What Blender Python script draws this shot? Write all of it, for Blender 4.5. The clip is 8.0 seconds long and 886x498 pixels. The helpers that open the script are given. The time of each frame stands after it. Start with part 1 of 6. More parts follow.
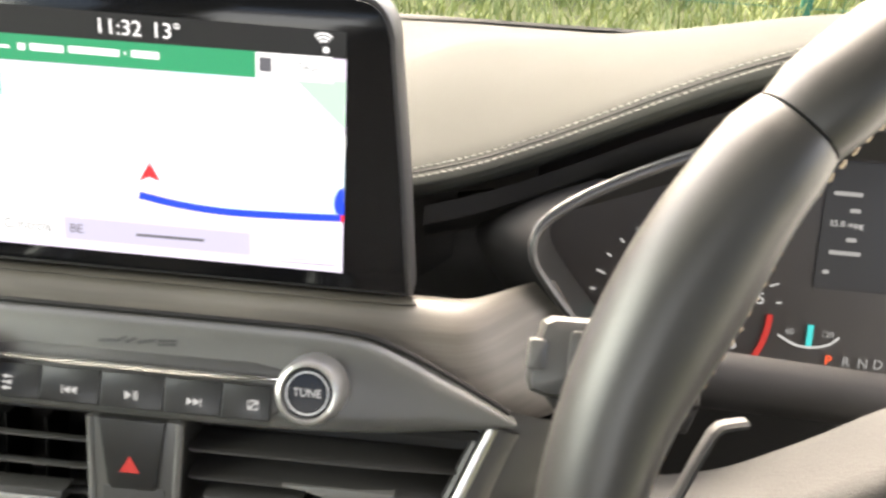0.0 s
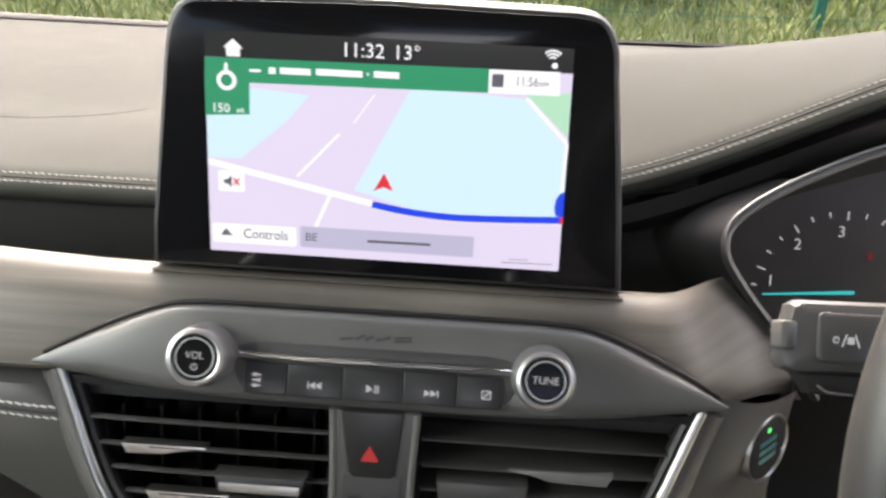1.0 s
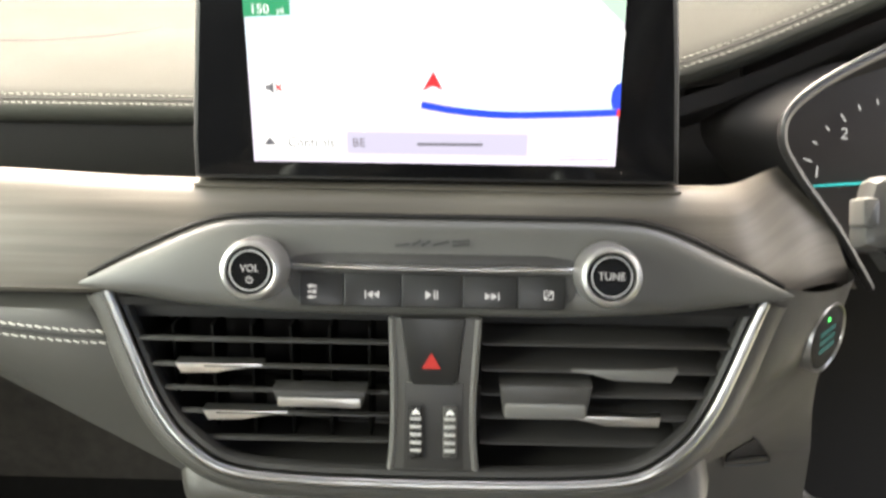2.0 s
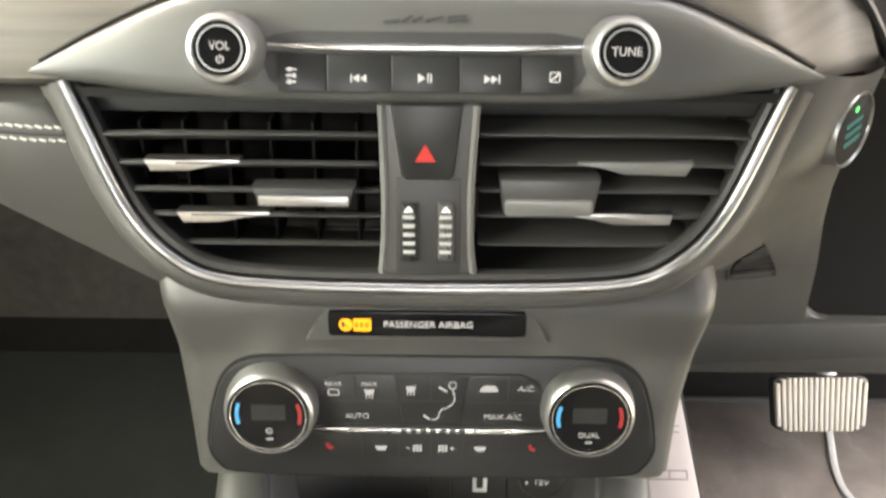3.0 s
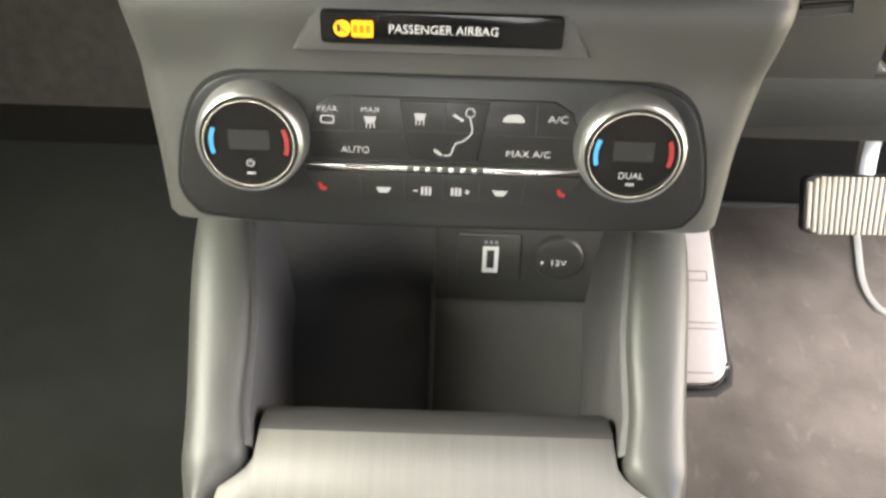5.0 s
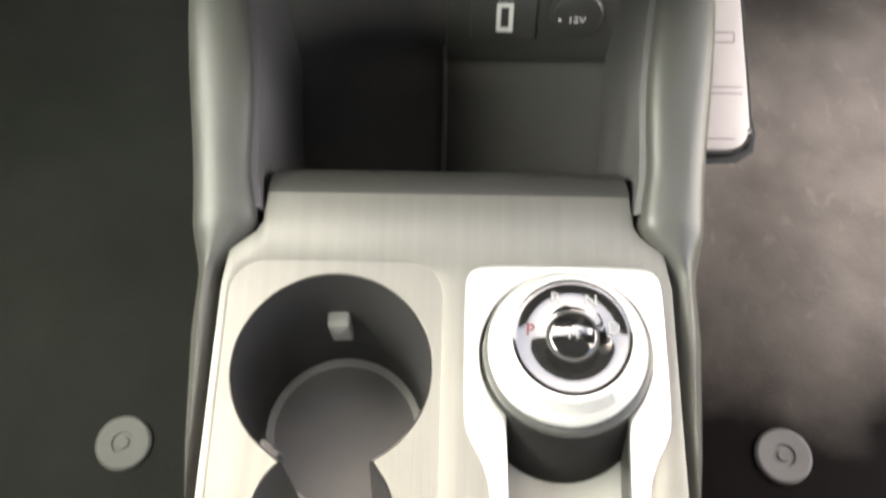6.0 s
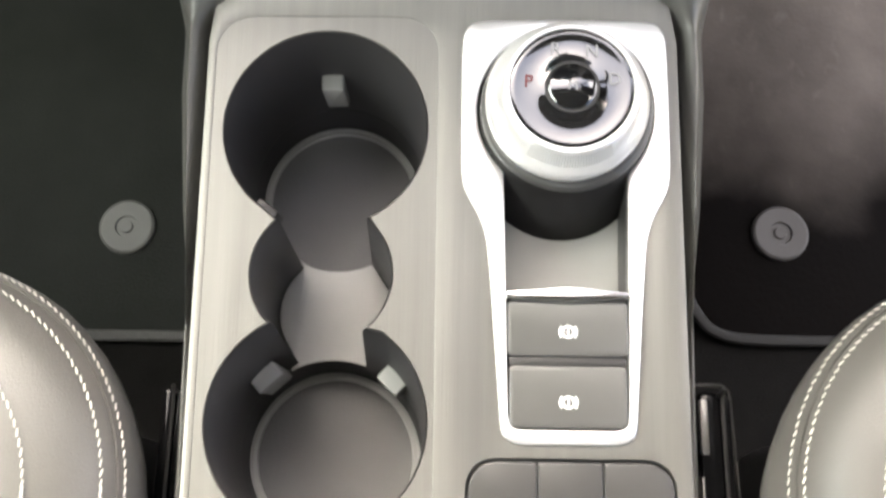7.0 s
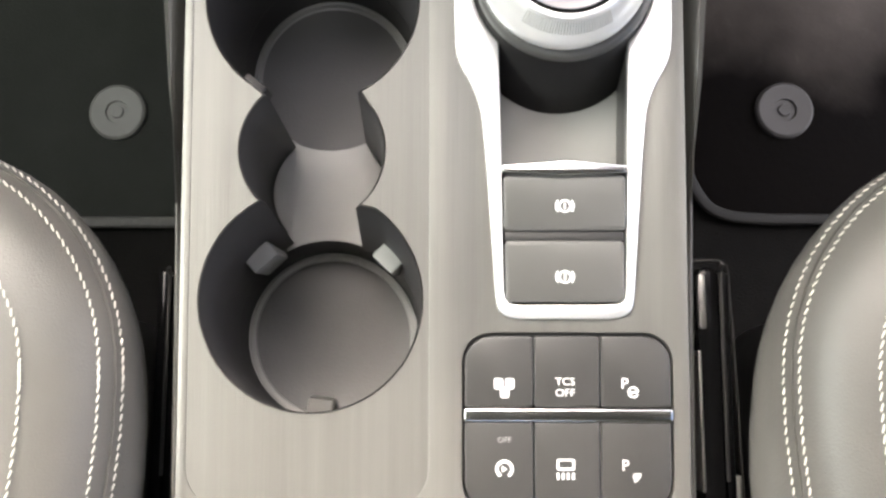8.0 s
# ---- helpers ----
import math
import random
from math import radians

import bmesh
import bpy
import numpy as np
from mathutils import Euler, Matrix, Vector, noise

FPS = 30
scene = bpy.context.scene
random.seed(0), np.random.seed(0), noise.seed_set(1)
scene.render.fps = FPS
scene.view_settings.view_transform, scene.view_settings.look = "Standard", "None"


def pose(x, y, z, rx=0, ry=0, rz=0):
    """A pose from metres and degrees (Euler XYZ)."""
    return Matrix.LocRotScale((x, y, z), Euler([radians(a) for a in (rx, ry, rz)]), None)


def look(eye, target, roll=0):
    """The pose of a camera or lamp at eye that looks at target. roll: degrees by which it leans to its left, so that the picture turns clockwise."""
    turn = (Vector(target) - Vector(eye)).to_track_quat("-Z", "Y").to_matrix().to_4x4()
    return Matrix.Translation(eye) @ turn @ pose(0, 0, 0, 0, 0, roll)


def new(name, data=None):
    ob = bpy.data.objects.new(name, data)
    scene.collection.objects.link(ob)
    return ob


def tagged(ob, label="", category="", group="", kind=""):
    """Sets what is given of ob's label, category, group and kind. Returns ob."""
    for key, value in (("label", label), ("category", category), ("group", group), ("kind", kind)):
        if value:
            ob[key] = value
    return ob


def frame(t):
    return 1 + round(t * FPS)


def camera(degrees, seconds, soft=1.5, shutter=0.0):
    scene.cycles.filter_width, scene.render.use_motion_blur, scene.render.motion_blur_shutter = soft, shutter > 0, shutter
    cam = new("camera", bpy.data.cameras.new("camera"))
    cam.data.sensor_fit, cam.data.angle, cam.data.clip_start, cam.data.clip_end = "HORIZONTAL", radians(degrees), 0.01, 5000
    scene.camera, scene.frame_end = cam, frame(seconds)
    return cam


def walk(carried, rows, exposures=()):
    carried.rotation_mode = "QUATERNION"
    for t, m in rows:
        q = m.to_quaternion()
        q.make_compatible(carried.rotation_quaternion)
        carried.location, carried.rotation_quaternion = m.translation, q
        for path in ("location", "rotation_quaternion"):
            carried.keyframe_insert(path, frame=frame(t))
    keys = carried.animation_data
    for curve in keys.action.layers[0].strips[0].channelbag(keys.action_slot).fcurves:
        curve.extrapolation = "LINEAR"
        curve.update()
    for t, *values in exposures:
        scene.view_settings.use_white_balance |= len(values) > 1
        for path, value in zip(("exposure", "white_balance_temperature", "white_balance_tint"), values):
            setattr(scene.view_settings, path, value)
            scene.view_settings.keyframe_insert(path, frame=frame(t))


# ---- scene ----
cam = camera(52.5, 8.0, soft=2.6, shutter=0.3)
PATH = [
    (0, (0.135, -0.338, 0.822), (0.067, 1.435, -0.1), 4.2),
    (0.5, (0.086, -0.359, 0.821), (-0.004, 1.433, -0.063), 3.6),
    (1, (0.044, -0.376, 0.823), (-0.039, 1.418, -0.058), 2.4),
    (1.2, (0.032, -0.38, 0.825), (-0.055, 1.416, -0.052), 1.5),
    (2.3, (0.013, -0.368, 0.791), (-0.02, 1.302, -0.309), -0.2),
    (2.5, (0.013, -0.364, 0.782), (-0.014, 1.266, -0.377), -0.4),
    (3, (0.009, -0.36, 0.761), (0.001, 1.185, -0.509), 0.4),
    (3.5, (0.006, -0.357, 0.739), (0.009, 1.089, -0.642), 1.5),
    (4, (0.005, -0.353, 0.717), (0.012, 1.015, -0.742), 1.6),
    (4.2, (0.006, -0.352, 0.705), (0.011, 1.013, -0.757), 2.0),
    (5.5, (0.0, -0.34, 0.657), (0.007, 0.82, -0.972), 1.9),
    (6, (0.006, -0.344, 0.65), (-0.019, 0.562, -1.133), -0.4),
    (6.5, (0.007, -0.353, 0.638), (0.004, 0.337, -1.239), 0.6),
    (7, (0.009, -0.364, 0.635), (-0.017, 0.158, -1.296), -2.1),
    (7.5, (0.011, -0.371, 0.629), (-0.007, -0.01, -1.338), -2.5),
    (8, (0.012, -0.369, 0.627), (-0.017, -0.083, -1.352), -5.7),
]
EXPOSURES = [(0, 3.45, 6950, 10), (0.5, 2.92, 6750, 12), (1.0, 2.78, 6550, 13), (1.2, 2.83, 6550, 13), (2.3, 3.6, 7150, 7), (2.5, 3.7, 7200, 7), (3.0, 3.9, 7250, 9), (3.5, 4.05, 7250, 11), (4.2, 4.1, 7250, 11), (5.5, 4.08, 7200, 7), (6.0, 3.76, 7100, 8), (6.5, 3.40, 6850, 9), (7.0, 3.12, 6700, 10), (8.0, 2.95, 6600, 11)]
walk(cam, [(t, look(eye, target, roll)) for t, eye, target, roll in PATH], EXPOSURES)

# ---- world and large lights ----
world = bpy.data.worlds.new("world")
scene.world = world
world.use_nodes = True
wn = world.node_tree
sky = wn.nodes.new("ShaderNodeTexSky")
sky.sky_type = "NISHITA"
sky.sun_disc = False
sky.sun_elevation = radians(42)
sky.sun_rotation = radians(-15)
sky.air_density = 0.7
sky.dust_density = 6.0
sky.ozone_density = 0.3
wn.nodes["Background"].inputs["Strength"].default_value = 0.15
wn.links.new(sky.outputs["Color"], wn.nodes["Background"].inputs["Color"])

sun_data = bpy.data.lights.new("sun", "SUN")
sun_data.energy = 0.4
sun_data.angle = radians(40)
sun_data.color = (1.0, 0.97, 0.92)
sun = new("sun", sun_data)
sun.matrix_world = look((0, 0, 5), (0.7, -2.6, 2.0))


def window_lamp(name, eye, target, w, h, watts, colour=(1.0, 0.965, 0.90)):
    data = bpy.data.lights.new(name, "AREA")
    data.shape, data.size, data.size_y = "RECTANGLE", w, h
    data.energy, data.color = watts, colour
    ob = new(name, data)
    ob.matrix_world = look(eye, target)
    return ob


# daylight of the side and rear windows and of the open driver door
window_lamp("window_light_left", (-0.74, -0.25, 0.90), (0, -0.15, 0.40), 0.9, 0.36, 2.4, (0.95, 1.0, 0.90))
window_lamp("doorway_light_right", (0.80, -0.04, 0.60), (0.1, -0.04, 0.30), 0.62, 1.0, 1.6, (1.0, 0.92, 0.86))
window_lamp("window_light_rear", (0, -1.70, 0.95), (0, 0, 0.45), 1.0, 0.30, 1.0)


# ---- materials ----
def material(name, base, rough=0.5, metal=0.0, vary=0.15, scale=40.0, grain=0.0, grain_scale=900.0,
             stretch=(1, 1, 1), coat=0.0, leather=False, spec=0.5, rough_vary=0.1):
    m = bpy.data.materials.new(name)
    m.use_nodes = True
    nt = m.node_tree
    b = nt.nodes["Principled BSDF"]
    b.inputs["Metallic"].default_value = metal
    b.inputs["Coat Weight"].default_value = coat
    b.inputs["Specular IOR Level"].default_value = spec
    co = nt.nodes.new("ShaderNodeTexCoord")
    mp = nt.nodes.new("ShaderNodeMapping")
    mp.inputs["Scale"].default_value = stretch
    nt.links.new(co.outputs["Object"], mp.inputs["Vector"])
    n1 = nt.nodes.new("ShaderNodeTexNoise")
    n1.inputs["Scale"].default_value = scale
    n1.inputs["Detail"].default_value = 6.0
    nt.links.new(mp.outputs["Vector"], n1.inputs["Vector"])
    n2 = nt.nodes.new("ShaderNodeTexNoise")
    n2.inputs["Scale"].default_value = 7.0
    n2.inputs["Detail"].default_value = 3.0
    nt.links.new(co.outputs["Object"], n2.inputs["Vector"])
    add = nt.nodes.new("ShaderNodeMath")
    add.operation = "ADD"
    nt.links.new(n1.outputs["Fac"], add.inputs[0])
    nt.links.new(n2.outputs["Fac"], add.inputs[1])
    r = nt.nodes.new("ShaderNodeMapRange")
    r.inputs["From Min"].default_value, r.inputs["From Max"].default_value = 0.6, 1.4
    r.inputs["To Min"].default_value, r.inputs["To Max"].default_value = 1 - vary, 1 + vary
    nt.links.new(add.outputs["Value"], r.inputs["Value"])
    mul = nt.nodes.new("ShaderNodeVectorMath")
    mul.operation = "SCALE"
    mul.inputs[0].default_value = base
    nt.links.new(r.outputs["Result"], mul.inputs["Scale"])
    nt.links.new(mul.outputs["Vector"], b.inputs["Base Color"])
    rr = nt.nodes.new("ShaderNodeMapRange")
    rr.inputs["From Min"].default_value, rr.inputs["From Max"].default_value = 0.6, 1.4
    rr.inputs["To Min"].default_value, rr.inputs["To Max"].default_value = max(0.02, rough - rough_vary * rough), min(1, rough + rough_vary * rough)
    nt.links.new(add.outputs["Value"], rr.inputs["Value"])
    nt.links.new(rr.outputs["Result"], b.inputs["Roughness"])
    if grain:
        if leather:
            g = nt.nodes.new("ShaderNodeTexVoronoi")
            g.inputs["Scale"].default_value = grain_scale
            out = g.outputs["Distance"]
            nt.links.new(co.outputs["Object"], g.inputs["Vector"])
        else:
            g = nt.nodes.new("ShaderNodeTexNoise")
            g.inputs["Scale"].default_value = grain_scale
            out = g.outputs["Fac"]
            nt.links.new(mp.outputs["Vector"], g.inputs["Vector"])
        bump = nt.nodes.new("ShaderNodeBump")
        bump.inputs["Strength"].default_value = grain
        bump.inputs["Distance"].default_value = 0.0006
        nt.links.new(out, bump.inputs["Height"])
        nt.links.new(bump.outputs["Normal"], b.inputs["Normal"])
    return m


def glowing(name, colour, strength):
    m = bpy.data.materials.new(name)
    m.use_nodes = True
    b = m.node_tree.nodes["Principled BSDF"]
    b.inputs["Base Color"].default_value = (0.02, 0.02, 0.02, 1)
    b.inputs["Roughness"].default_value = 0.15
    b.inputs["Specular IOR Level"].default_value = 0.15
    b.inputs["Emission Color"].default_value = (*colour, 1)
    b.inputs["Emission Strength"].default_value = strength
    return m


M_PAD = material("soft_dash_pad", (0.0345, 0.0352, 0.0303), 0.80, spec=0.10, vary=0.10, grain=0.22, grain_scale=2200, leather=True)
M_LOWER = material("lower_dash_plastic", (0.053, 0.051, 0.0465), 0.42, vary=0.10, grain=0.22, grain_scale=2200, leather=True)
M_TRIM = material("grained_decor_trim", (0.088, 0.079, 0.067), 0.42, spec=0.28, vary=0.55, scale=120, grain=0.25, grain_scale=260, stretch=(0.06, 0.10, 1.6))
M_PANEL = material("satin_grey_plastic", (0.066, 0.065, 0.060), 0.38, vary=0.07, grain=0.15, grain_scale=1800)
M_DARK = material("dark_grey_plastic", (0.024, 0.023, 0.022), 0.45, vary=0.10, grain=0.2, grain_scale=1500)
M_BLACK = material("black_plastic", (0.0135, 0.013, 0.0128), 0.5, vary=0.15, grain=0.15)
M_GLOSS = material("gloss_black", (0.006, 0.006, 0.0065), 0.12, vary=0.1, rough_vary=0.4, spec=0.16)
M_DIALFACE = material("dial_face_gloss", (0.006, 0.006, 0.0065), 0.04, vary=0.1, rough_vary=0.3, spec=1.0, coat=1.0)
M_SCREENGLASS = material("screen_glass_black", (0.004, 0.004, 0.0045), 0.12, vary=0.1, spec=0.18)
# black face lifted to dark grey: veiling glare put into its colour
M_CLUSTER = material("cluster_face_veiled", (0.034, 0.0305, 0.029), 0.42, vary=0.1, spec=0.3)
M_BUTTON = material("button_black", (0.015, 0.0148, 0.0145), 0.36, vary=0.08, grain=0.1, spec=0.3)
M_CHROME = material("satin_chrome", (0.72, 0.72, 0.71), 0.20, metal=1.0, vary=0.05, rough_vary=0.3)
M_RIM = material("vent_rim_chrome", (0.38, 0.378, 0.37), 0.32, metal=1.0, vary=0.06)
M_ALU = material("brushed_aluminium", (0.62, 0.61, 0.59), 0.30, metal=1.0, vary=0.08, grain=0.1, grain_scale=1200)
M_SURROUND = material("satin_silver_surround", (0.86, 0.86, 0.855), 0.34, metal=0.75, vary=0.04)
M_DIAL = material("bright_satin_dial", (0.80, 0.80, 0.79), 0.32, metal=0.6, vary=0.04)
M_KNOB = material("grey_knob_metal", (0.42, 0.415, 0.40), 0.34, metal=0.9, vary=0.06, grain=0.1, grain_scale=1500)
M_SLAT = material("vent_slat_grey", (0.042, 0.041, 0.039), 0.40, vary=0.08, grain=0.1)
M_FACERING = material("dull_silver_ring", (0.30, 0.30, 0.295), 0.45, metal=0.8, vary=0.05)
# blacker than the real parts: holds the shade of vent and column opening
M_DEEPSHADE = material("deep_shade_black", (0.005, 0.0047, 0.0045), 0.7, vary=0.1, spec=0.1)
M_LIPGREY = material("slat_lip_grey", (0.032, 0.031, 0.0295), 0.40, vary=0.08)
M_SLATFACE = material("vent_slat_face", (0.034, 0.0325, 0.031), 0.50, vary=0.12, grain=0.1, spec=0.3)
# near-black for shaded recesses, also used on black trim
M_VOID = material("black_trim_and_shade", (0.0105, 0.0098, 0.0094), 0.7, vary=0.1, spec=0.2)
M_SWITCH = material("console_switch_grey", (0.040, 0.039, 0.037), 0.34, vary=0.07, grain=0.12, grain_scale=1800)
M_CHANNEL = material("selector_channel_grey", (0.23, 0.226, 0.215), 0.45, vary=0.08)
M_BRAKE = material("brake_button_grey", (0.085, 0.083, 0.078), 0.36, vary=0.08, grain=0.1, grain_scale=1800)
M_DIMSTUD = material("dim_side_stud", (0.060, 0.056, 0.054), 0.6, vary=0.15, grain=0.2)
M_SOCKET = material("socket_grey", (0.046, 0.045, 0.043), 0.42, vary=0.08, grain=0.1)
M_TRAY = material("tray_rubber", (0.078, 0.074, 0.074), 0.55, vary=0.25, scale=25, grain=0.3)
M_POSTEDGE = material("satin_grey_edge", (0.105, 0.103, 0.098), 0.35, vary=0.05)
M_POST = material("vent_post_grey", (0.054, 0.0525, 0.0495), 0.38, vary=0.06)
M_PLATE = material("brushed_console_plate", (0.164, 0.160, 0.146), 0.40, metal=0.42, spec=0.42, vary=0.15, scale=90, grain=0.16, grain_scale=420, stretch=(2.2, 0.05, 1), rough_vary=0.22)
M_COLUMN = material("console_side_plastic", (0.056, 0.055, 0.050), 0.42, vary=0.08, grain=0.2, grain_scale=1500)
# darker than the plate: shade on the rolled lip put into its colour
M_LIP = material("shaded_lip_grey", (0.034, 0.0335, 0.031), 0.45, vary=0.08, grain=0.15, grain_scale=1500, spec=0.3)
M_RUBBER = material("well_rubber", (0.165, 0.161, 0.156), 0.62, vary=0.10, grain=0.3, grain_scale=800)
M_WELL = material("cup_wall_plastic", (0.026, 0.0247, 0.0250), 0.5, vary=0.08, grain=0.1)
M_RIDGE = material("cup_ridge_grey", (0.42, 0.414, 0.395), 0.6, vary=0.08)
M_TAB = material("grey_rubber_tab", (0.27, 0.266, 0.253), 0.6, vary=0.08)
M_CARPET = material("black_carpet", (0.009, 0.0085, 0.0080), 0.95, vary=0.35, scale=60, grain=1.0, grain_scale=700, spec=0.1)
# paler copy of the carpet; the footwell's light is put into its colour
M_LITCARPET = material("lit_footwell_carpet", (0.058, 0.053, 0.047), 0.95, vary=0.3, scale=60, grain=1.0, grain_scale=700, spec=0.1)
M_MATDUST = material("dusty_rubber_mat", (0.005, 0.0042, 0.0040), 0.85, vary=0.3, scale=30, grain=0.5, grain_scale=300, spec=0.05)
# dust colour, blended in by noise and increasingly towards the front
nt = M_MATDUST.node_tree
dco = nt.nodes.new("ShaderNodeTexCoord")
dn = nt.nodes.new("ShaderNodeTexNoise")
dn.inputs["Scale"].default_value, dn.inputs["Detail"].default_value, dn.inputs["Distortion"].default_value = 26.0, 12.0, 0.15
nt.links.new(dco.outputs["Object"], dn.inputs["Vector"])
dsep = nt.nodes.new("ShaderNodeSeparateXYZ")
nt.links.new(dco.outputs["Object"], dsep.inputs["Vector"])
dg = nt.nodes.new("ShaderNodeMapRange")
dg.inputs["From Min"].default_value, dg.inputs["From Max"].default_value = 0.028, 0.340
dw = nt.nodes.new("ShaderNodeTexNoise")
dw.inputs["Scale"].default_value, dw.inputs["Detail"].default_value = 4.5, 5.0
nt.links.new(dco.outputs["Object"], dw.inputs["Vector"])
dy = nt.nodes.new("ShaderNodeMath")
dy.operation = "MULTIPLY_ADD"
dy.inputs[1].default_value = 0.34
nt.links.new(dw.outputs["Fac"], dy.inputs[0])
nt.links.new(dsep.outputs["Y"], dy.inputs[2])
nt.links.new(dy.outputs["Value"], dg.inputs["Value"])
dr = nt.nodes.new("ShaderNodeMapRange")
dr.inputs["From Min"].default_value, dr.inputs["From Max"].default_value = 0.26, 0.78
dr.inputs["To Min"].default_value = 0.66
nt.links.new(dn.outputs["Fac"], dr.inputs["Value"])
dm = nt.nodes.new("ShaderNodeMath")
dm.operation = "MULTIPLY"
nt.links.new(dg.outputs["Result"], dm.inputs[0])
# pale scuffs left by shoes
dsm = nt.nodes.new("ShaderNodeMapping")
dsm.inputs["Rotation"].default_value = (0, 0, 0.7)
dsm.inputs["Scale"].default_value = (1.0, 0.6, 1.0)
nt.links.new(dco.outputs["Object"], dsm.inputs["Vector"])
dsn = nt.nodes.new("ShaderNodeTexNoise")
dsn.inputs["Scale"].default_value, dsn.inputs["Detail"].default_value, dsn.inputs["Distortion"].default_value = 70.0, 8.0, 0.5
nt.links.new(dsm.outputs["Vector"], dsn.inputs["Vector"])
dsr = nt.nodes.new("ShaderNodeMapRange")
dsr.inputs["From Min"].default_value, dsr.inputs["From Max"].default_value = 0.60, 0.74
dsr.inputs["To Min"].default_value, dsr.inputs["To Max"].default_value = 0.0, 0.22
nt.links.new(dsn.outputs["Fac"], dsr.inputs["Value"])
dsa = nt.nodes.new("ShaderNodeMath")
dsa.operation = "ADD"
nt.links.new(dr.outputs["Result"], dsa.inputs[0])
nt.links.new(dsr.outputs["Result"], dsa.inputs[1])
nt.links.new(dsa.outputs["Value"], dm.inputs[1])
dmix = nt.nodes.new("ShaderNodeMix")
dmix.data_type = "RGBA"
bsdf = nt.nodes["Principled BSDF"]
nt.links.new(bsdf.inputs["Base Color"].links[0].from_socket, dmix.inputs["A"])
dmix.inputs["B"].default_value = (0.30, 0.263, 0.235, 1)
# dust colour blended in less again towards the pedals
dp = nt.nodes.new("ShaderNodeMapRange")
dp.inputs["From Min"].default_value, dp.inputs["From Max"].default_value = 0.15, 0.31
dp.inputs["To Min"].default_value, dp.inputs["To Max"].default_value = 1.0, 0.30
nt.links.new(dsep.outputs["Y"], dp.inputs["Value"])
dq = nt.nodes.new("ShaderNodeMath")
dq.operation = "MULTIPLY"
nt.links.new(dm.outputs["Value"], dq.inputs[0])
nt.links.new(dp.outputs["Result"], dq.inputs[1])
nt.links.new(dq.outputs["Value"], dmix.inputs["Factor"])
nt.links.new(dmix.outputs["Result"], bsdf.inputs["Base Color"])
M_MAT = material("black_floor_mat", (0.025, 0.0265, 0.0238), 0.9, vary=0.24, scale=30, grain=0.8, grain_scale=600, spec=0.15)
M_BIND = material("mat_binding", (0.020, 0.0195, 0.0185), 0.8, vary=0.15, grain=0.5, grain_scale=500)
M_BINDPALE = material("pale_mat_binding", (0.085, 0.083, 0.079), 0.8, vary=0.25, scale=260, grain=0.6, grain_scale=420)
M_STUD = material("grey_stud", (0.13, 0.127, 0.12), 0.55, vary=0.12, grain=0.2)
M_LEATHER = material("grey_leather", (0.075, 0.073, 0.067), 0.46, vary=0.10, grain=0.16, grain_scale=1300, leather=True)
M_WHEEL = material("smooth_black_leather", (0.023, 0.0222, 0.0205), 0.38, vary=0.10, grain=0.08, grain_scale=2200, leather=True)
M_HUB = material("wheel_hub_plastic", (0.012, 0.0117, 0.011), 0.6, spec=0.3, vary=0.08, grain=0.3, grain_scale=1500, leather=True)
M_THREAD = material("white_thread", (0.50, 0.485, 0.44), 0.7, vary=0.10, scale=300)
M_PADTHREAD = material("grey_white_thread", (0.27, 0.265, 0.24), 0.7, vary=0.15, scale=300)
M_TAN = material("tan_thread", (0.42, 0.33, 0.22), 0.7, vary=0.10, scale=300)
M_FOOTLINE = material("footrest_groove", (0.17, 0.145, 0.135), 0.6, vary=0.1)
M_FOOTREST = material("pale_metal_footrest", (0.41, 0.365, 0.34), 0.5, metal=0.1, vary=0.08)
M_PEDAL = material("ribbed_pedal_metal", (0.38, 0.34, 0.28), 0.42, metal=0.3, vary=0.08)
M_WHITE = material("white_print", (0.75, 0.75, 0.73), 0.5, vary=0.04)
M_GREYPRINT = material("grey_print", (0.30, 0.30, 0.29), 0.5, vary=0.04)
M_RED = glowing("red_lamp", (0.9, 0.05, 0.04), 0.066)
M_REDPRINT = glowing("red_backlit_print", (0.8, 0.03, 0.03), 0.040)
M_BLUE = glowing("blue_backlit_print", (0.06, 0.42, 0.8), 0.085)
M_AMBER = glowing("amber_lamp", (1.0, 0.40, 0.01), 0.154)
M_GREENLED = glowing("green_led", (0.1, 1.0, 0.2), 0.176)
M_TEAL = glowing("teal_needle", (0.05, 0.75, 0.75), 0.099)
M_LIT = glowing("white_backlit_print", (0.85, 0.85, 0.85), 0.075)
M_LITDIM = glowing("dim_backlit_print", (0.6, 0.6, 0.6), 0.068)
M_HEADLINER = material("black_headliner", (0.045, 0.044, 0.042), 0.9, vary=0.06, scale=120)
M_DOORCARD = material("door_card", (0.07, 0.068, 0.064), 0.6, vary=0.1, grain=0.4, grain_scale=1200)
S = 0.165
U_BLACK = glowing("screen_dark", (0.004, 0.004, 0.005), 0.220)
U_MAPA = glowing("screen_map_lilac", (0.70, 0.64, 0.80), S)
U_MAPB = glowing("screen_map_blue", (0.60, 0.80, 0.90), S)
U_GREEN = glowing("screen_green", (0.015, 0.27, 0.12), S)
U_PARK = glowing("screen_park", (0.42, 0.72, 0.50), S)
U_WHITE = glowing("screen_white", (0.92, 0.92, 0.94), S)
U_ROUTE = glowing("screen_route", (0.005, 0.05, 0.75), S)
U_RED = glowing("screen_red", (0.7, 0.02, 0.03), S)
U_GREY = glowing("screen_grey", (0.47, 0.45, 0.60), S)
U_INK = glowing("screen_ink", (0.10, 0.10, 0.12), S)


